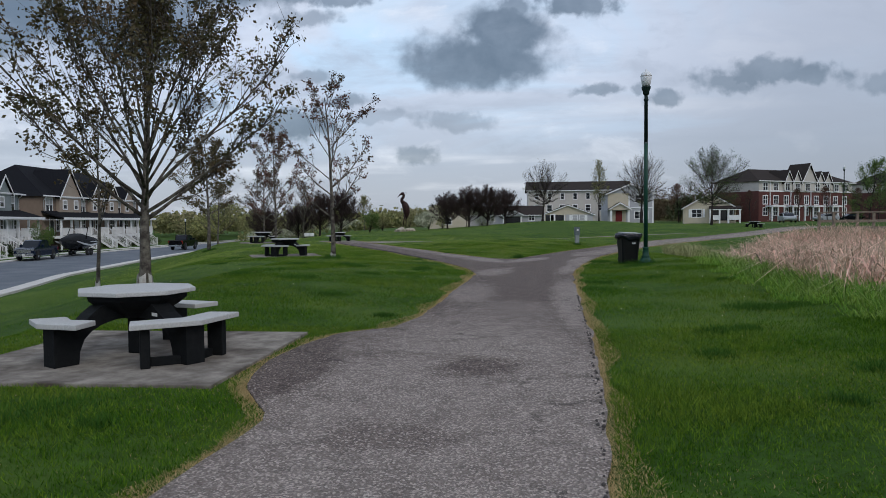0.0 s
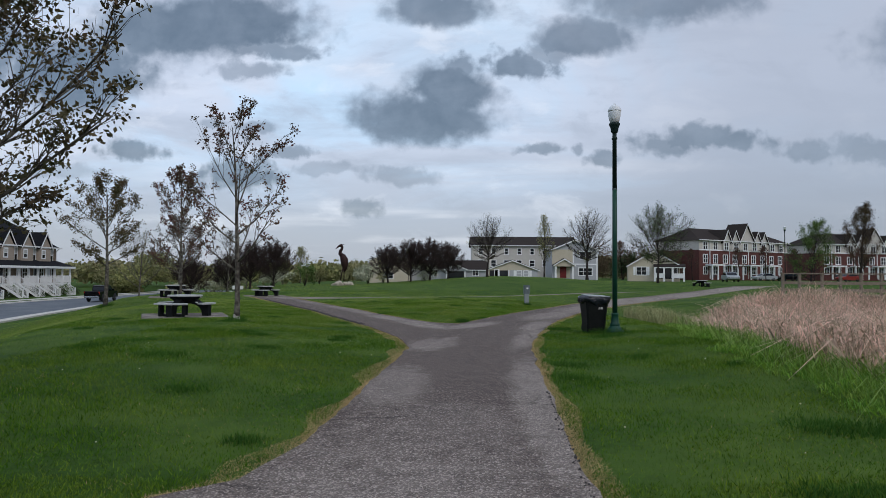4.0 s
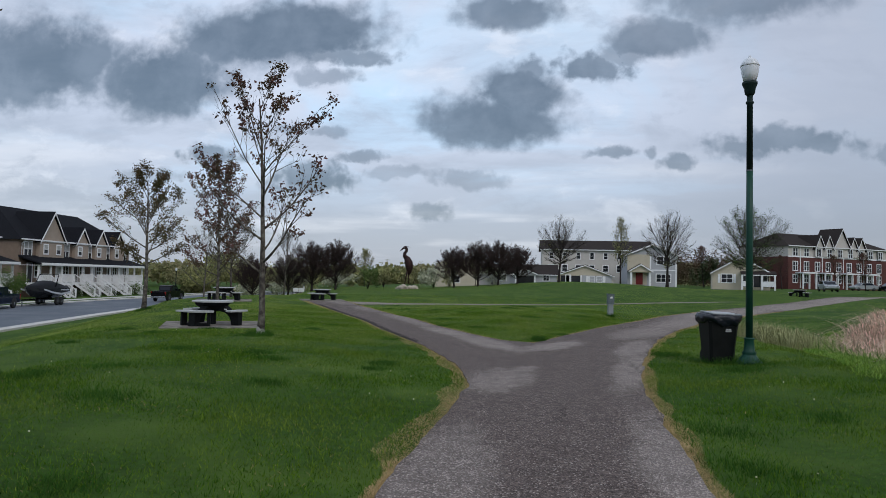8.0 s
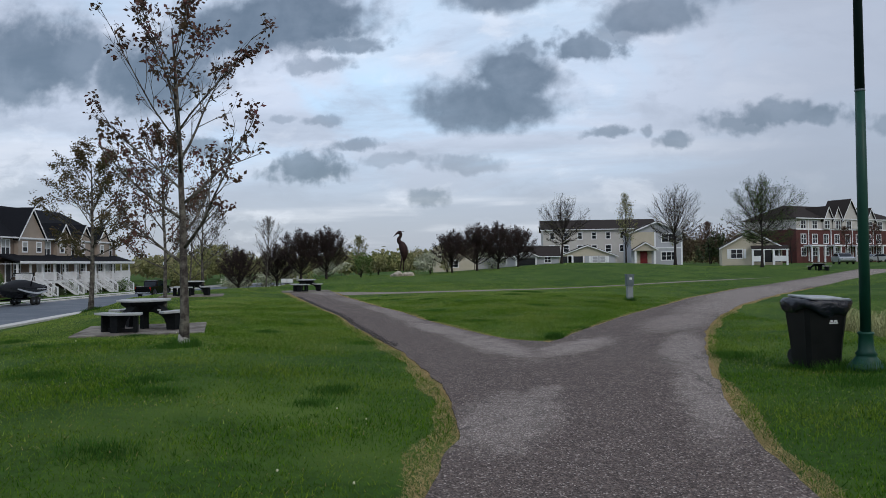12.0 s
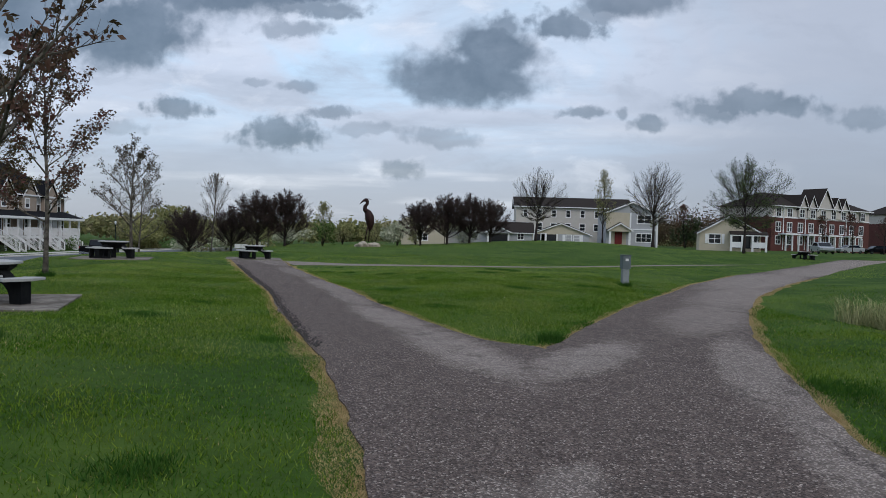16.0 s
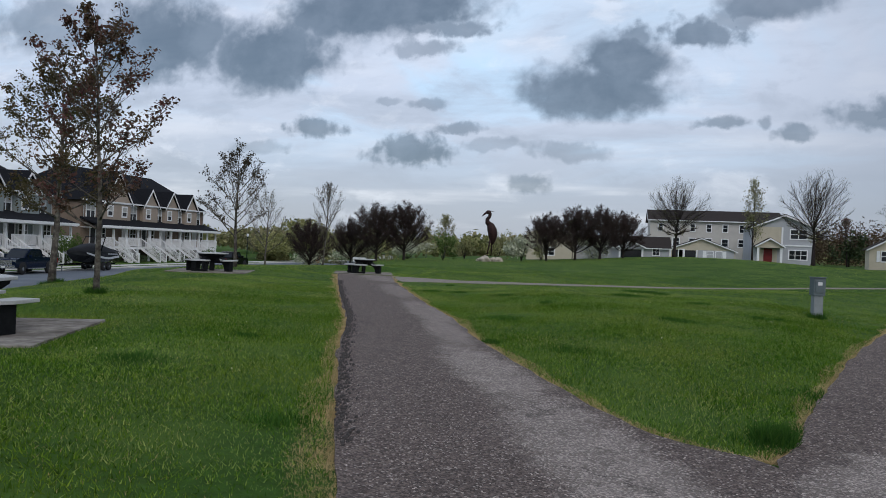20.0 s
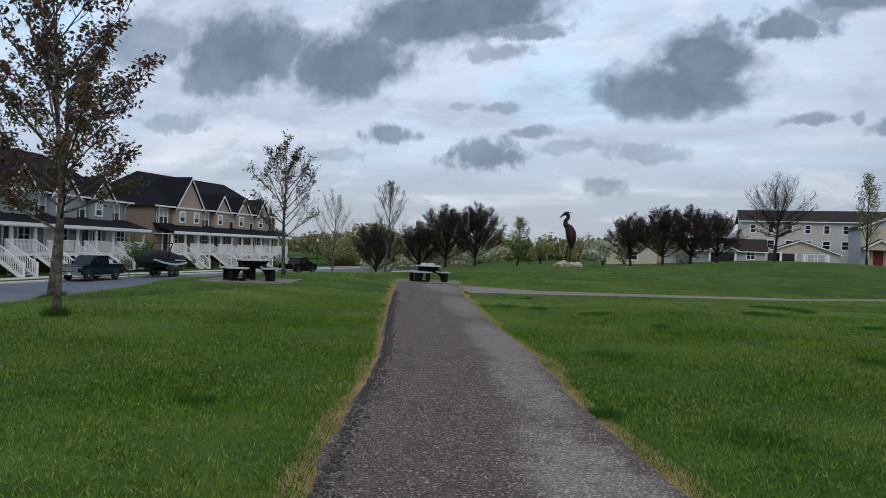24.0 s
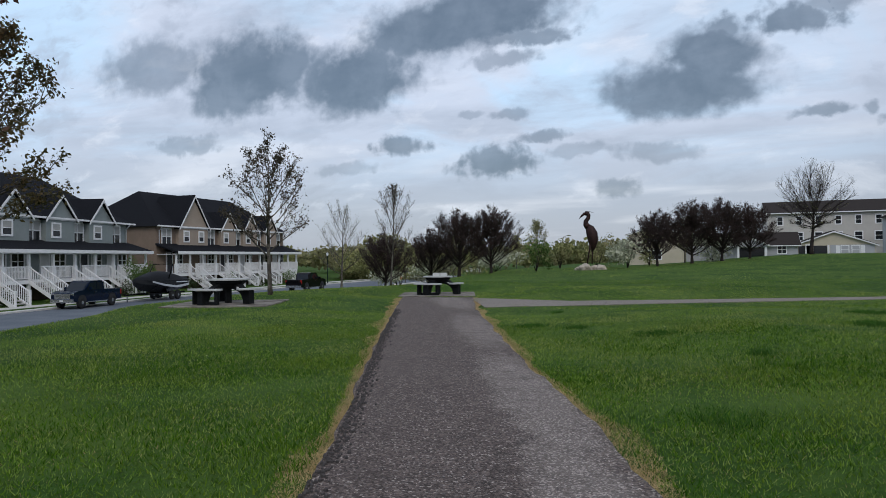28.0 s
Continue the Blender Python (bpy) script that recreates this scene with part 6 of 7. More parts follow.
def boat(x, y, turn):
    t = thing("trailer_boat", "speedboat under a black cover on a road trailer", "boat", pose(x, y, h1(x, y) + 0.025, 0, 0, turn))
    t.scale = (1.15, 1.1, 1.3)
    bm = bmesh.new()
    rings = []
    for px, w, keel, top in ((-3.0, 0.04, 1.15, 1.45), (-2.3, 0.62, 0.78, 1.48), (-1.2, 1.02, 0.62, 1.48), (0.6, 1.15, 0.58, 1.42), (2.6, 1.12, 0.60, 1.38)):
        rings.append([bm.verts.new(p) for p in ((px, -w, top), (px, -w * 0.96, (keel + top) / 2 + 0.05), (px, 0, keel), (px, w * 0.96, (keel + top) / 2 + 0.05), (px, w, top))])
    for a, b in zip(rings, rings[1:]):
        for k in range(4):
            bm.faces.new((a[k], b[k], b[k + 1], a[k + 1]))
    bm.faces.new(rings[0]), bm.faces.new(rings[-1][::-1])
    for a, b in zip(rings, rings[1:]):
        bm.faces.new((a[0], a[4], b[4], b[0]))
    part("hull", bm, M_HULLGREY, t)
    for s in (-1, 1):
        y0, y1 = sorted((s * 1.06, s * 1.165))
        part("stripe", slab_xz([(-2.0, 1.30), (-0.6, 1.02), (1.0, 0.86), (2.6, 0.98), (2.6, 1.14), (1.0, 1.00), (-0.6, 1.16), (-2.0, 1.40)], y0, y1), M_HULL, t, "pale sweeping stripe")
        part("badge_stripe", slab_xz([(0.9, 1.24), (2.4, 1.22), (2.4, 1.29), (0.9, 1.31)], y0, y1 + 0.0), M_HULL, t, "pale side stripe")
    cov = bmesh.new()
    rings = []
    for px, w, top in ((-2.9, 0.2, 1.5), (-1.9, 0.85, 1.75), (-0.7, 1.1, 2.0), (0.4, 1.17, 2.05), (1.6, 1.17, 1.85), (2.7, 1.1, 1.62)):
        rings.append([cov.verts.new((px, w * a, 1.40 + (top - 1.40) * b)) for a, b in ((-1, 0), (-0.8, 0.6), (-0.3, 0.97), (0.3, 1), (0.8, 0.62), (1, 0))])
    for a, b in zip(rings, rings[1:]):
        for k in range(5):
            cov.faces.new((a[k], b[k], b[k + 1], a[k + 1])).smooth = True
    cov.faces.new(rings[0]), cov.faces.new(rings[-1][::-1])
    part("cover", cov, M_COVER, t, "black canvas cover")
    part("wake_tower", pipe([(0.0, -1.05, 1.5), (0.7, -0.95, 2.55), (0.7, 0.95, 2.55), (0.0, 1.05, 1.5)], 0.05), M_CARBLACK, t)
    part("trailer_frame", boxes((-2.4, 2.6, -0.75, -0.65, 0.45, 0.55), (-2.4, 2.6, 0.65, 0.75, 0.45, 0.55), (-4.0, -2.3, -0.05, 0.05, 0.45, 0.55), (-2.4, -2.3, -0.75, 0.75, 0.45, 0.55), (0.9, 1.0, -0.75, 0.75, 0.45, 0.55), (0.5, 0.6, -0.4, 0.4, 0.54, 0.70)), M_CARBLACK, t)
    part("stand", boxes((-3.7, -3.62, -0.04, 0.04, 0.0, 0.46)), M_CHROME, t)
    for s in (-1, 1):
        for wx in (0.6, 1.35):
            wheel(t, wx, s * 0.92, 0.33, 0.22)


def car(x, y, turn, paint, label):
    t = thing("car", label, "car", pose(x, y, h1(x, y) + 0.03, 0, 0, turn), "parked cars at the far street")
    part("body", profile_body([(-2.2, 0.45), (-2.2, 0.8), (-1.2, 0.95), (1.9, 0.98), (2.2, 0.9), (2.2, 0.4), (1.7, 0.3), (-1.8, 0.3)], 0.88, 0.08), paint, t)
    top = slab_xz([(-1.25, 0.92), (-0.5, 1.42), (1.0, 1.45), (1.85, 0.95)], -0.75, 0.75)
    bmesh.ops.bevel(top, geom=top.edges[:], offset=0.06, segments=2, affect="EDGES")
    c = part("cabin", top, paint, t)
    for s in (-1, 1):
        y0, y1 = sorted((s * 0.745, s * 0.765))
        part("side_window", slab_xz([(-0.95, 0.98), (-0.45, 1.34), (0.95, 1.37), (1.55, 1.0)], y0, y1), M_CARGLASS, c)
        part("headlight", boxes((-2.23, -2.1, min(s * 0.55, s * 0.82), max(s * 0.55, s * 0.82), 0.62, 0.76), bevel=0.02), M_CHROME, t)
        for wx in (-1.4, 1.35):
            wheel(t, wx, s * 0.78, 0.32, 0.2)
    part("windscreen", slab_xz([(-1.22, 0.97), (-1.19, 0.97), (-0.58, 1.37), (-0.61, 1.37)], -0.66, 0.66), M_CARGLASS, c)


pickup(-48.9, 69.6, 102, M_CARBLUE, "dark blue crew-cab pickup parked at the kerb")
boat(-50.3, 78.6, 98)
pickup(-45.3, 96.0, -86, M_CARBLACK, "black pickup parked with its tail to the park")
car(41.8, 105, 80, M_CARSILVER, "silver car parked at the end of the path")
car(61.5, 138, 10, M_CARSILVER, "white car parked before the brick houses")
car(66.5, 139, 5, M_CARBLACK, "dark car parked before the brick houses")
car(74.0, 132, 20, M_CARRED, "red car parked beside the far street")

# ---- houses ----


def frame_of(p, q, z):
    """The pose of a facade that runs from p to q (as seen from the street) with z as its foot."""
    a = math.degrees(math.atan2(q[1] - p[1], q[0] - p[0]))
    return pose(p[0], p[1], z, 0, 0, a)


WINDOW_MESH = {}


def window(parent, x, z, w, t, y=0.0, bars=1, shade=False, side=None):
    """A framed window in the facade plane y, centred on x, with its foot at z; side turns it onto an end wall."""
    key = (round(w, 2), round(t, 2), bars, shade)
    if key not in WINDOW_MESH:
        f = 0.14
        xs = [-w / 2 - f, -w / 2]
        for b in range(1, bars):
            c = -w / 2 + w * b / bars
            xs += [c - 0.045, c + 0.045]
        xs += [w / 2, w / 2 + f]
        zs = [-f, 0, t * 0.5 - 0.03, t * 0.5 + 0.03, t, t + f]
        bm = lattice(xs, zs, lambda i, j: j in (0, 2, 4) or i % 2 == 0, -0.06, 0.02)
        me = bpy.data.meshes.new("window")
        bm.to_mesh(me)
        bm.free()
        me.materials.append(M_WHITE)
        pane = mesh_from("pane", *box_data(-w / 2, w / 2, -0.02, 0.01, 0.0, t), M_PANE)
        blind = mesh_from("blind", *box_data(-w / 2, w / 2, -0.032, -0.022, t * 0.45, t), M_SHADE)
        WINDOW_MESH[key] = (me, pane, blind)
    me, pane, blind = WINDOW_MESH[key]
    o = part("window", me, None, parent)
    o.location = (x, y, z) if side is None else (side[0], side[1], z)
    if side is not None:
        o.rotation_euler = (0, 0, radians(side[2]))
    part("pane", pane, None, o)
    if shade:
        part("blind", blind, None, o)
    return o


def gable_roof(parent, x0, x1, y0, y1, eave, ridge, mat, axis="x", over=0.4, thick=0.16, trim=True, name="roof"):
    """Two pitched slabs with white verges."""
    if axis == "x":
        ym = (y0 + y1) / 2
        k = (ridge - eave) / (ym - y0)
        o = over
        pts = [(y0 - o, eave - k * o), (ym, ridge), (y1 + o, eave - k * o), (y1 + o, eave - k * o + thick), (ym, ridge + thick * 1.2), (y0 - o, eave - k * o + thick)]
        part(name, slab_yz(pts, x0 - o, x1 + o), mat, parent)
        if trim:
            pts2 = [(y0 - o - 0.02, eave - k * o - 0.12), (ym, ridge - 0.14), (y1 + o + 0.02, eave - k * o - 0.12), (y1 + o + 0.02, eave - k * o + 0.06), (ym, ridge + 0.06), (y0 - o - 0.02, eave - k * o + 0.06)]
            part("verge", slab_yz(pts2, x0 - o - 0.04, x0 - o - 0.003), M_WHITE, parent)
            part("verge", slab_yz(pts2, x1 + o + 0.003, x1 + o + 0.04), M_WHITE, parent)
            part("gutter", boxes((x0 - o, x1 + o, y0 - o - 0.10, y0 - o - 0.004, eave - k * o - 0.04, eave - k * o + 0.12)), M_WHITE, parent)
    else:
        xm = (x0 + x1) / 2
        k = (ridge - eave) / (xm - x0)
        o = over
        pts = [(x0 - o, eave - k * o), (xm, ridge), (x1 + o, eave - k * o), (x1 + o, eave - k * o + thick), (xm, ridge + thick * 1.2), (x0 - o, eave - k * o + thick)]
        part(name, slab_xz(pts, y0 - o, y1), mat, parent)
        if trim:
            pts2 = [(x0 - o - 0.02, eave - k * o - 0.14), (xm, ridge - 0.16), (x1 + o + 0.02, eave - k * o - 0.14), (x1 + o + 0.02, eave - k * o + 0.08), (xm, ridge + 0.08), (x0 - o - 0.02, eave - k * o + 0.08)]
            pts2 = [pts2[0], pts2[1], pts2[2], pts2[3], pts2[4], pts2[5]]
            part("verge", slab_xz(pts2, y0 - o - 0.05, y0 - o - 0.003), M_WHITE, parent)


def gable_wall(x0, x1, y0, y1, eave, ridge, base=0.0):
    xm = (x0 + x1) / 2
    return slab_xz([(x0, base), (x1, base), (x1, eave), (xm, ridge), (x0, eave)], y0, y1)


def porch_stair(parent, x, deck, y_front, w=1.25):
    """A white stair with railings from the porch down to the lawn."""
    n = max(3, round(deck / 0.185))
    steps = [(x - w / 2, x + w / 2, y_front - 0.27 * (k + 1), y_front - 0.27 * k, deck - deck / n * (k + 1) - 0.05, deck - deck / n * (k + 1)) for k in range(n - 1)]
    for s in steps:
        part("step", boxes(s), M_KERB, parent)
    run = 0.27 * n
    for s in (-1, 1):
        xx = x + s * (w / 2 + 0.04)
        part("stringer", slab_yz([(y_front, deck - 0.3), (y_front, deck), (y_front - run, 0.06), (y_front - run, -0.05), (y_front - run + 0.3, -0.05)], xx - 0.03, xx + 0.03), M_WHITE, parent)
        rail = part("handrail", slab_yz([(y_front, deck + 0.88), (y_front, deck + 0.96), (y_front - run, 0.96), (y_front - run, 0.88)], xx - 0.04, xx + 0.04), M_WHITE, parent)
        for k in range(n * 2):
            yy = y_front - run * (k + 0.5) / (n * 2)
            zz = deck * (1 - (k + 0.5) / (n * 2))
            part("baluster", baluster_mesh(), None, rail).location = (xx, yy, zz)
        part("newel", boxes((xx - 0.06, xx + 0.06, y_front - run - 0.06, y_front - run + 0.06, -0.05, 1.05)), M_WHITE, parent)


BALUSTER = []


def baluster_mesh():
    if not BALUSTER:
        BALUSTER.append(mesh_from("baluster", *box_data(-0.02, 0.02, -0.02, 0.02, 0.0, 0.9), M_WHITE))
    return BALUSTER[0]


def row_house(p, q, z, side, front, label, shrubs=0):
    """A two-storey terrace of four homes with a raised porch, stairs and front gables."""
    L, D = 28.5, 11.0
    t = thing("row_house", label, "row house", frame_of(p, q, z), "row houses along the street")
    t.scale = (math.hypot(q[0] - p[0], q[1] - p[1]) / L, 1.25, 1.25)
    deck, porch_y, eave, ridge = 1.62, -2.2, 6.3, 10.3
    part("wall", boxes((0, L, 0, D, -0.6, eave)), side, t)
    hip = bmesh.new()
    vs = [hip.verts.new(c) for c in ((-0.5, -0.5, eave), (L + 0.5, -0.5, eave), (L + 0.5, D + 0.5, eave), (-0.5, D + 0.5, eave), (4.5, D / 2, ridge), (L - 4.5, D / 2, ridge))]
    for f in ((0, 1, 5, 4), (1, 2, 5), (2, 3, 4, 5), (3, 0, 4), (3, 2, 1, 0)):
        hip.faces.new([vs[k] for k in f])
    part("roof", hip, M_ROOF, t)
    part("gutter", boxes((-0.55, L + 0.55, -0.62, -0.502, eave - 0.05, eave + 0.1)), M_WHITE, t)
    for gx, gw, gr in ((6.2, 5.6, 9.6), (13.5, 3.4, 8.2), (18.7, 3.4, 8.2), (24.0, 3.4, 8.2)):
        g = part("front_bay", gable_wall(gx - gw / 2, gx + gw / 2, -0.45, 3.5, eave, gr - 0.25, 4.35), front, t)
        gable_roof(g, gx - gw / 2, gx + gw / 2, -0.45, 4.0, eave + 0.05, gr, M_ROOF, "y", 0.22, 0.14, name="gable_roof")
        part("belt", boxes((gx - gw / 2 - 0.02, gx + gw / 2 + 0.02, -0.50, -0.452, eave - 0.12, eave + 0.06)), M_WHITE, g)
        if gw > 5:
            window(g, gx - 1.45, 4.9, 0.85, 0.95, -0.452, 1, True)
            window(g, gx + 1.45, 4.9, 0.85, 0.95, -0.452, 1, True)
        else:
            window(g, gx - 0.55, 4.9, 0.85, 0.95, -0.452, 1, True)
    for dx in (0.25, 8.95, 11.75, 15.3, 20.5, L - 0.25):
        part("downpipe", pipe([(dx, -0.52, eave - 0.08), (dx + 0.1, -0.09, eave - 0.45), (dx + 0.1, -0.09, 4.5)], 0.05, 6), M_WHITE, t)
    for wx in (1.7, 10.2, 16.1, 21.3, 26.6):
        window(t, wx, 4.6, 1.5, 1.45, -0.002, 2, True)
    # porch: deck, shed roof, posts, rails, stairs
    part("porch_deck", boxes((0.2, L - 0.2, porch_y, -0.004, deck - 0.28, deck)), M_WHITE, t)
    part("porch_roof", slab_yz([(porch_y - 0.45, 3.78), (-0.003, 4.62), (-0.003, 4.42), (porch_y - 0.45, 3.62)], -0.2, L + 0.2), M_ROOF, t)
    part("porch_beam", boxes((-0.1, L + 0.1, porch_y - 0.5, porch_y - 0.452, 3.55, 3.80)), M_WHITE, t)
    part("porch_ceiling", boxes((0, L, porch_y - 0.40, -0.01, 3.50, 3.56)), M_WHITE, t)
    stairs = (3.2, 9.2, 13.6, 18.2, 23.0)
    gaps = [(s - 0.65, s + 0.65) for s in stairs]
    edges = [0.25] + [v for g in gaps for v in g] + [L - 0.25]
    for a, b in zip(edges[::2], edges[1::2]):
        if b - a < 0.3:
            continue
        bars = max(4, int((b - a) / 0.13))
        xs = []
        for c in np.linspace(a + 0.03, b - 0.03, bars):
            xs += [float(c) - 0.02, float(c) + 0.02]
        part("railing", lattice(xs, [deck + 0.08, deck + 0.14, deck + 0.90, deck + 0.98], lambda i, j: j in (0, 2) or i % 2 == 0, porch_y + 0.03, porch_y + 0.08), M_WHITE, t)
    for x in np.linspace(0.35, L - 0.35, 12):
        part("porch_post", boxes((x - 0.09, x + 0.09, porch_y + 0.0, porch_y + 0.18, deck, 3.56), (x - 0.14, x + 0.14, porch_y - 0.04, porch_y + 0.22, deck, deck + 0.95)), M_WHITE, t)
        part("pier", boxes((x - 0.1, x + 0.1, porch_y + 0.02, porch_y + 0.2, -0.6, deck - 0.28)), M_WHITE, t)
    for s in stairs:
        porch_stair(t, s, deck, porch_y)
    for k, dx in enumerate((2.2, 8.6, 12.8, 17.4, 22.2, 26.0)):
        d = part("door", boxes((dx - 0.45, dx + 0.45, -0.05, -0.003, deck, deck + 2.05)), M_SIGN if k % 2 else M_DARKDOOR, t)
        part("door_frame", boxes((dx - 0.6, dx - 0.45, -0.08, -0.003, deck, deck + 2.2), (dx + 0.45, dx + 0.6, -0.08, -0.003, deck, deck + 2.2), (dx - 0.45, dx + 0.45, -0.08, -0.003, deck + 2.05, deck + 2.2)), M_WHITE, d)
        window(t, dx + 1.75, deck + 0.65, 1.2, 1.35, -0.002, 2)
    # shade under the deck, put in as a dark brown sheet
    part("porch_shade_sheet", boxes((0.3, L - 0.3, -0.4, -0.3, -0.6, deck - 0.3)), M_PORCHSHADE, t, "dark sheet painted as the shade below the porch")
    for k in range(7):
        c = t.matrix_basis @ Vector((1.2 + k * 4.1, porch_y - 1.3 - 0.5 * (k % 2), 0))
        bush(c.x, c.y, 1.3 + 0.4 * (k % 3), 1.0 + 0.5 * ((k * 2 + shrubs) % 3), "shrub in the planting bed before the porch", M_SHRUB if (k + shrubs) % 3 else M_LEAF_GREEN, 120 + k + 10 * shrubs, 700, 0.14, z=z - 0.05)
    return t


row_house((-56.95, 55.44), (-66.2, 90.2), -2.25, M_GREYSIDE, M_GREYSIDE, "two-storey grey row house with white porches and stairs", 0)
row_house((-65.9, 94.6), (-67.2, 123.2), -2.25, M_BROWN, M_TAN, "two-storey tan row house with dark roof and white porches", 1)
row_house((-46.4, 15.8), (-55.7, 50.8), -2.25, M_TAN, M_TAN, "two-storey row house farther down the street", 2)


def far_house(x0, x1, y, deep, z, eave, ridge, mat, roof, label, axis="x", wins=(), doors=(), turn=0.0, name="house", extra=None, k=1.0):
    """A plain gabled house seen across the lawn. wins: (x, foot, width, height, bars)."""
    t = thing(name, label, "house", pose(x0, y, z, 0, 0, turn), "houses across the park")
    L = (x1 - x0) / k
    t.scale = (k,) * 3
    if axis == "x":
        bm = slab_yz([(0, -0.8), (deep, -0.8), (deep, eave), (deep / 2, ridge - 0.05), (0, eave)], 0, L)
    else:
        bm = gable_wall(0, L, 0, deep, eave, ridge - 0.05, -0.8)
    part("wall", bm, mat, t)
    gable_roof(t, 0, L, 0, deep, eave, ridge, roof, axis, 0.45)
    for w in wins:
        window(t, w[0], w[1], w[2], w[3], -0.002, w[4] if len(w) > 4 else 1)
    for dx, dw, mat_d in doors:
        d = part("door", boxes((dx - dw / 2, dx + dw / 2, -0.05, -0.003, 0.1, 2.15)), mat_d, t)
        part("door_frame", boxes((dx - dw / 2 - 0.18, dx - dw / 2, -0.09, -0.003, 0.1, 2.35), (dx + dw / 2, dx + dw / 2 + 0.18, -0.09, -0.003, 0.1, 2.35), (dx - dw / 2, dx + dw / 2, -0.09, -0.003, 2.15, 2.35)), M_WHITE, d)
    if extra:
        extra(t)
    return t


ZB = 1.15


def porch_on(x0, x1, depth, tall, peak, mat, posts, inner=M_PANE):
    def add(t):
        p = part("porch_roof", gable_wall(x0, x1, -depth, -0.01, tall, peak - 0.1, tall - 0.3), mat, t)
        gable_roof(p, x0, x1, -depth, -0.004, tall, peak, M_ROOFBROWN, "y", 0.3, 0.12, name="porch_cover")
        for x in posts:
            part("porch_post", boxes((x - 0.16, x + 0.16, -depth + 0.05, -depth + 0.37, -0.3, tall - 0.3)), M_WHITE, t)
        # no real opening: by default a dark glass colour paints the porch shade
        part("porch_back_panel", boxes((x0 + 0.5, x1 - 0.5, -0.06, -0.004, 0.0, tall - 0.5)), inner, t, "flat panel standing in for the shaded porch opening")
    return add


def far_row():
    # long beige block behind
    wins = [(1.8 + 2.7 * k, 5.2, 0.7, 1.2) for k in range(8)] + [(1.8 + 2.7 * k, 2.7, 0.95, 1.2) for k in range(8)]
    far_house(5.7, 27.5, 150, 11, 0.8, 7.1, 9.0, M_BEIGE, M_ROOFBROWN, "long three-storey beige apartment block with a brown roof", "x", wins, name="apartment_block")
    # grey cottage with a columned porch
    far_house(-5.4, 7.1, 120, 8, 0.85, 2.3, 4.3, M_PALEGREY, M_ROOFBROWN, "low pale grey cottage with a gabled porch", "x", [(5.2, 0.75, 1.9, 1.4, 2), (15.0, 0.9, 1.2, 1.2, 2)], extra=porch_on(8.0, 12.8, 1.6, 2.3, 3.4, M_PALEGREY, (8.3, 12.5)), k=0.72)
    # cream bungalow with an open porch
    # the porch's shade is a flat panel in dark glass colour
    far_house(7.9, 17.6, 134, 9, 0.9, 2.2, 4.6, M_CREAM, M_ROOFBROWN, "low bungalow with a broad cream gable and corner porch", "y", [(8.2, 0.7, 1.1, 1.3, 1), (9.9, 0.7, 1.1, 1.3, 1)], [(2.6, 1.0, M_DARKDOOR)],
              extra=lambda t: (part("porch_back_panel", boxes((0.8, 5.4, -0.05, -0.004, 0.0, 2.1)), M_PANE, t, "flat panel standing in for the shaded porch opening"), part("lower_wall", boxes((5.9, 12.8, -0.04, -0.003, -0.3, 2.2)), M_PALEGREY, t, "pale grey lower wall"), [part("porch_post", boxes((a - 0.15, a + 0.15, -0.25, -0.06, -0.3, 2.2)), M_WHITE, t) for a in (0.4, 3.0, 5.6)], [part("shutter", boxes((a - 0.3, a + 0.3, -0.1, -0.042, 0.6, 2.1)), M_WHITE, t) for a in (7.1, 11.0)]), k=0.75)
    # house with the red door
    far_house(20.3, 28.9, 135, 9, 1.1, 5.4, 7.2, M_PALEGREY, M_ROOFBROWN, "two-storey grey house with white trim", "y", [(6.3, 3.7, 2.2, 1.3, 2), (6.3, 0.6, 2.4, 1.3, 3)], [],
              extra=lambda t: (part("upper_wall", boxes((0.02, 3.9, -0.05, -0.003, 2.6, 5.4)), M_CREAM, t, "cream siding beside the gable"), porch_on(0.3, 3.9, 1.5, 2.5, 3.6, M_CREAM, (0.5, 3.7), M_CREAM)(t), part("door", boxes((1.5, 2.7, -0.12, -0.065, 0.05, 2.1)), M_REDDOOR, t, "dark red front door"), part("corner_board", boxes((3.9, 4.15, -0.1, -0.003, -0.3, 5.4)), M_WHITE, t), part("corner_board", boxes((8.35, 8.6, -0.1, -0.003, -0.3, 5.4)), M_WHITE, t), part("belt", boxes((4.15, 8.35, -0.09, -0.003, 2.55, 2.75)), M_WHITE, t)))
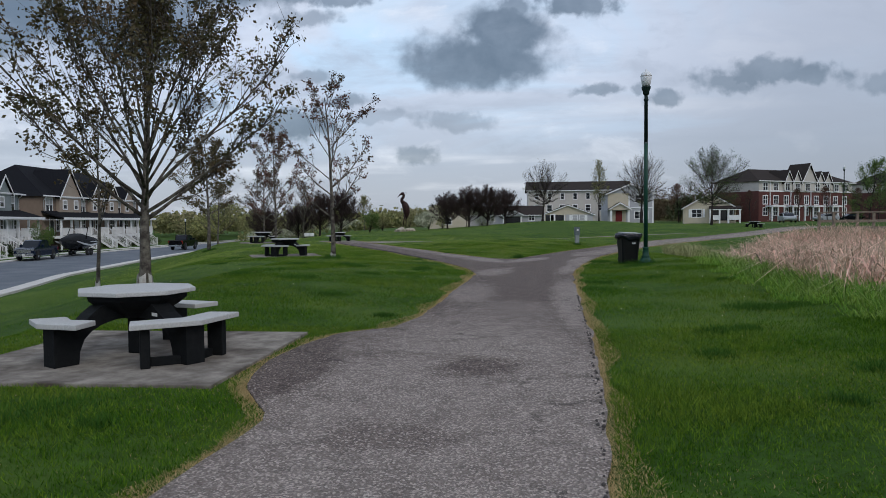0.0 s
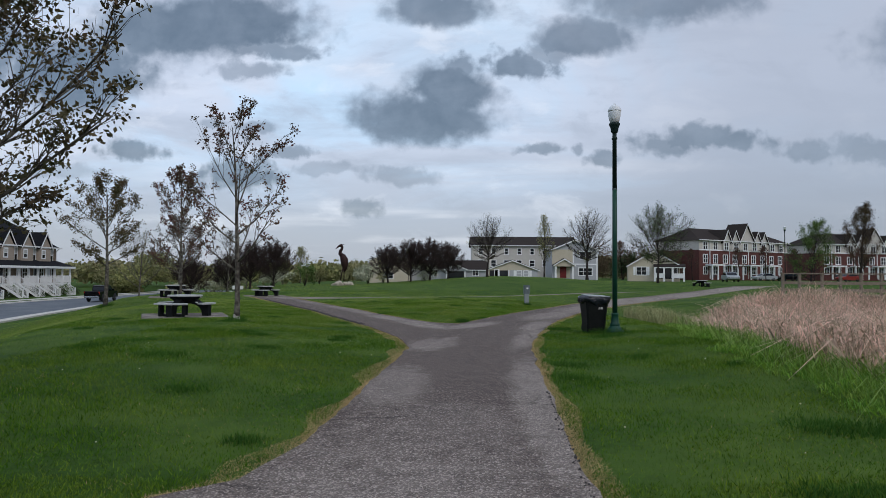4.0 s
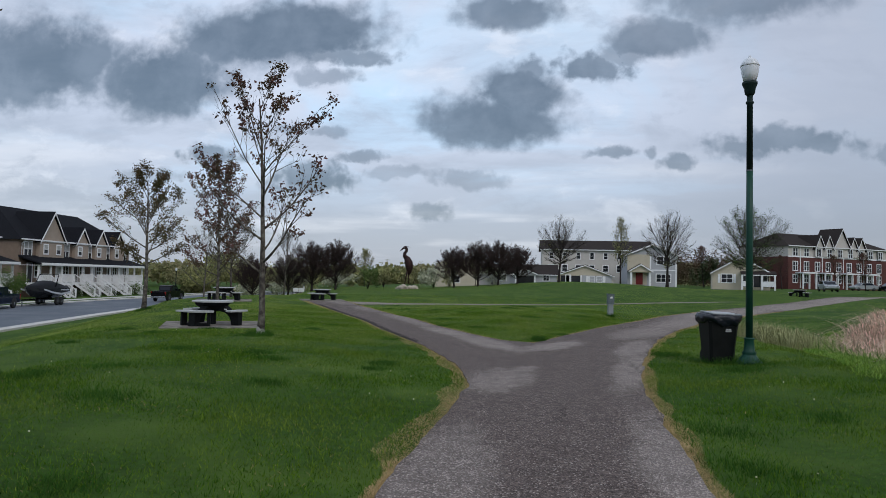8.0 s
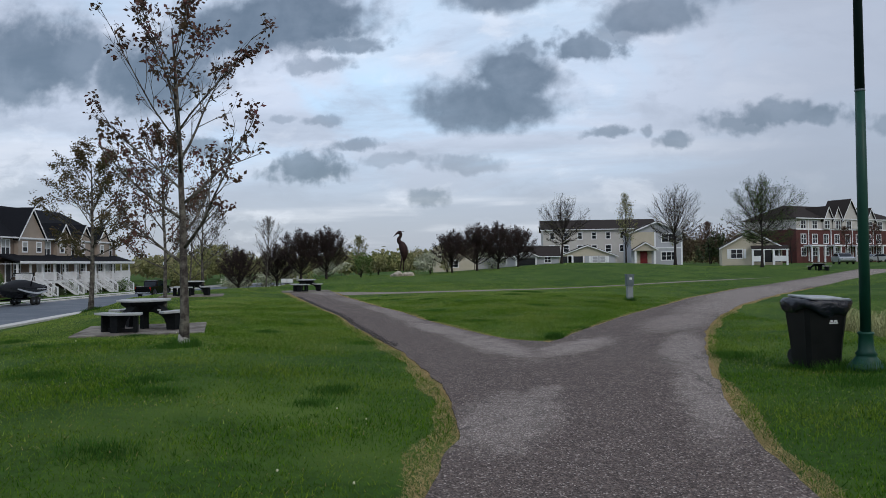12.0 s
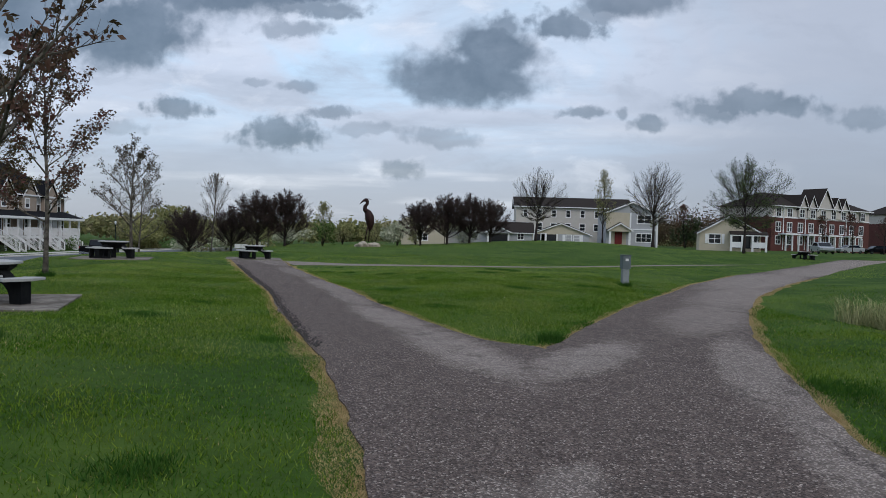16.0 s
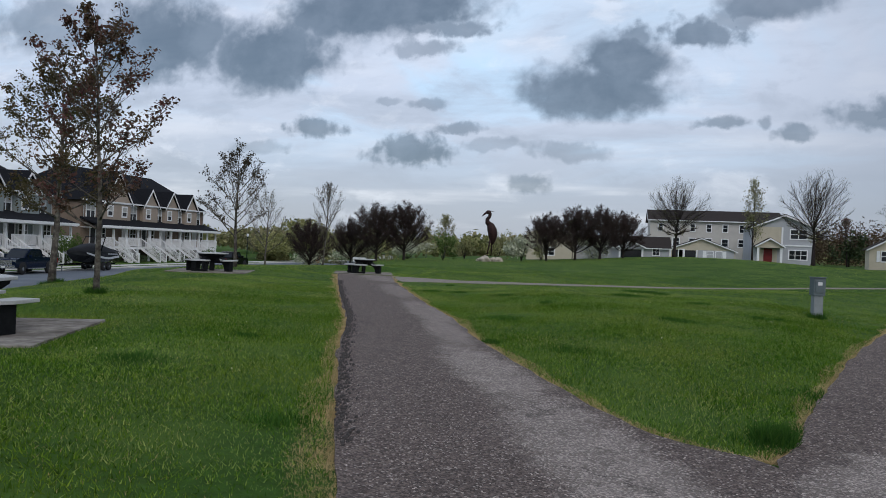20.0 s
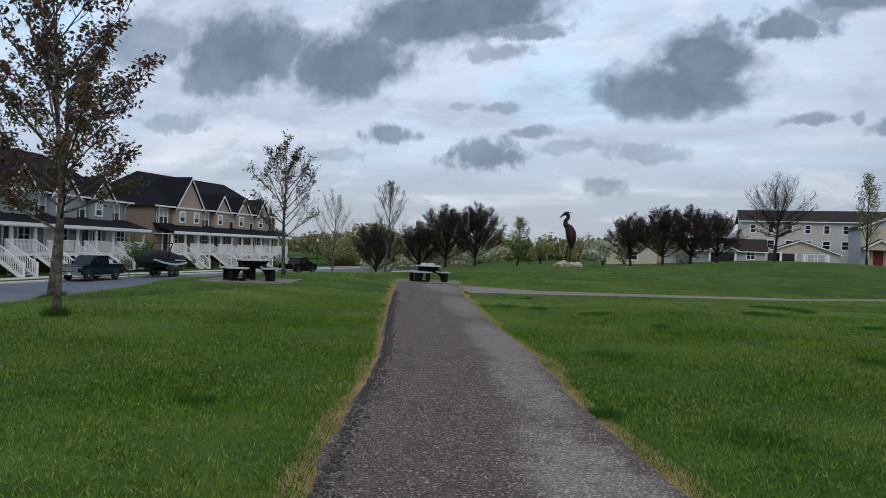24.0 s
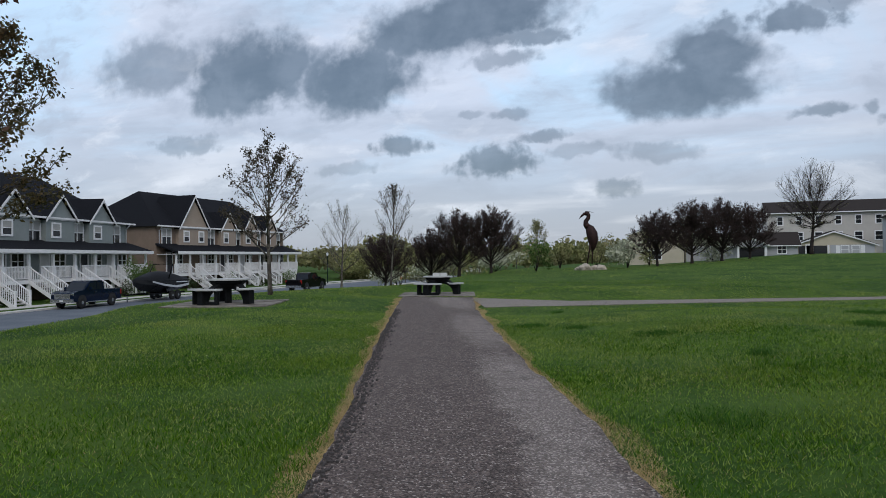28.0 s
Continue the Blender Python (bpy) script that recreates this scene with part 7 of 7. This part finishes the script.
    # cream porch house turned to the park
    # shade behind the porch posts is coloured onto a flat dark panel
    far_house(28.1, 35.5, 109, 6.5, 1.2, 2.35, 4.9, M_CREAM, M_ROOFBROWN, "low cream house with a wide gable and a railed porch", "y", [(2.6, 0.7, 1.9, 1.3, 2)], [(9.2, 0.9, M_SIGN)], turn=-12,
              extra=lambda t: (part("porch_back_panel", boxes((5.2, 10.0, -0.05, -0.004, 0.0, 2.0)), M_PANE, t, "flat panel standing in for the shaded porch opening"), part("porch_roof", slab_yz([(-1.6, 2.15), (-0.01, 2.6), (-0.01, 2.45), (-1.6, 2.0)], 5.0, 11.2), M_ROOFBROWN, t), part("porch_beam", boxes((5.0, 11.2, -1.6, -1.45, 1.86, 1.995)), M_WHITE, t), [part("porch_post", boxes((a - 0.16, a + 0.16, -1.58, -1.26, -0.5, 1.86)), M_WHITE, t) for a in (5.2, 7.0, 8.7, 10.9)], [part("railing", boxes((a, b, -1.5, -1.4, 0.1, 0.95)), M_WHITE, t) for a, b in ((5.36, 6.84), (8.86, 10.74))], [part("shutter", boxes((a - 0.22, a + 0.22, -0.09, -0.003, 0.6, 2.1)), M_WHITE, t) for a in (1.2, 4.0)]), k=0.72).scale = (0.72, 0.72, 0.85)


far_row()


def brick_row(p, q, z, label, seed=0):
    """Three storeys: brick below, pale siding under a row of gables."""
    L, D = math.hypot(q[0] - p[0], q[1] - p[1]), 12.0
    t = thing("brick_row_house", label, "row house", frame_of(p, q, z), "brick row houses")
    eave, mid, ridge = 8.0, 5.9, 11.0
    part("lower_wall", boxes((0, L, 0, D, -0.8, mid)), M_BRICK, t)
    part("upper_wall", boxes((0.02, L - 0.02, 0.02, D - 0.02, mid, eave)), M_BEIGE, t)
    part("belt", boxes((-0.04, L + 0.04, -0.06, -0.003, mid - 0.1, mid + 0.15)), M_WHITE, t)
    roof = bmesh.new()
    vs = [roof.verts.new(c) for c in ((-0.5, -0.5, eave), (L + 0.5, -0.5, eave), (L + 0.5, D + 0.5, eave), (-0.5, D + 0.5, eave), (4.0, D / 2, ridge), (L - 4, D / 2, ridge))]
    for f in ((0, 1, 5, 4), (1, 2, 5), (2, 3, 4, 5), (3, 0, 4), (3, 2, 1, 0)):
        roof.faces.new([vs[k] for k in f])
    part("roof", roof, M_ROOFBROWN, t)
    part("gutter", boxes((-0.55, L + 0.55, -0.62, -0.502, eave - 0.08, eave + 0.1)), M_WHITE, t)
    for gx, gw, gr in [(g, w, r) for g, w, r in ((8.8, 2.6, 10.4), (11.6, 2.6, 10.4), (15.7, 5.2, 12.0), (19.4, 2.6, 10.3), (22.0, 2.6, 10.3)) if g + w / 2 < L]:
        g = part("front_gable", gable_wall(gx - gw / 2, gx + gw / 2, -0.3, 4.0, eave, gr - 0.2, mid + 0.2), M_BEIGE, t)
        gable_roof(g, gx - gw / 2, gx + gw / 2, -0.3, 4.5, eave + 0.05, gr, M_ROOFBROWN, "y", 0.35, 0.14, name="gable_roof")
    for k, wx in enumerate(np.arange(2.0, L - 1.0, 3.3)):
        for zz, tt in ((0.8, 1.5), (3.2, 1.7), (6.1, 1.5)):
            window(t, float(wx), zz, 1.3, tt, -0.303 if zz > 5 and k > 1 else -0.002, 2)
    for k in range(int(L / 6.6)):
        x = 3.6 + 6.6 * k
        part("bay_trim", boxes((x - 0.25, x - 0.1, -0.12, -0.003, -0.3, eave)), M_WHITE, t)
        pr = part("porch_roof", boxes((x - 1.6, x + 2.6, -1.8, -0.004, 2.55, 2.85)), M_WHITE, t)
        for a in (x - 1.4, x + 0.5, x + 2.4):
            part("porch_post", boxes((a - 0.12, a + 0.12, -1.7, -1.46, -0.5, 2.55)), M_WHITE, pr)
        part("door", boxes((x + 0.6, x + 1.6, -0.06, -0.004, 0.0, 2.2)), M_DARKDOOR, t)
    return t


brick_row((54.0, 152), (80.5, 168.5), 1.4, "three-storey red brick row house with pale gables")
brick_row((90.0, 172), (114, 178), 1.6, "three-storey brick row house beyond the trees")
far_house(-11.8, -5.5, 115, 8, 0.3, 5.2, 6.6, M_CREAM, M_ROOFBROWN, "cream two-storey house behind the purple trees", "y", [(4.4, 0.9, 2.0, 1.4, 2), (4.4, 3.6, 1.6, 1.2, 2)], [], k=0.7)
far_house(74.6, 88.0, 110, 10, 1.8, 4.4, 6.6, M_BLUEGREY, M_ROOFBROWN, "blue-grey house with a white garage door", "y", [(10.5, 3.0, 1.2, 1.0, 1)], [(6.0, 4.8, M_SIGN)])
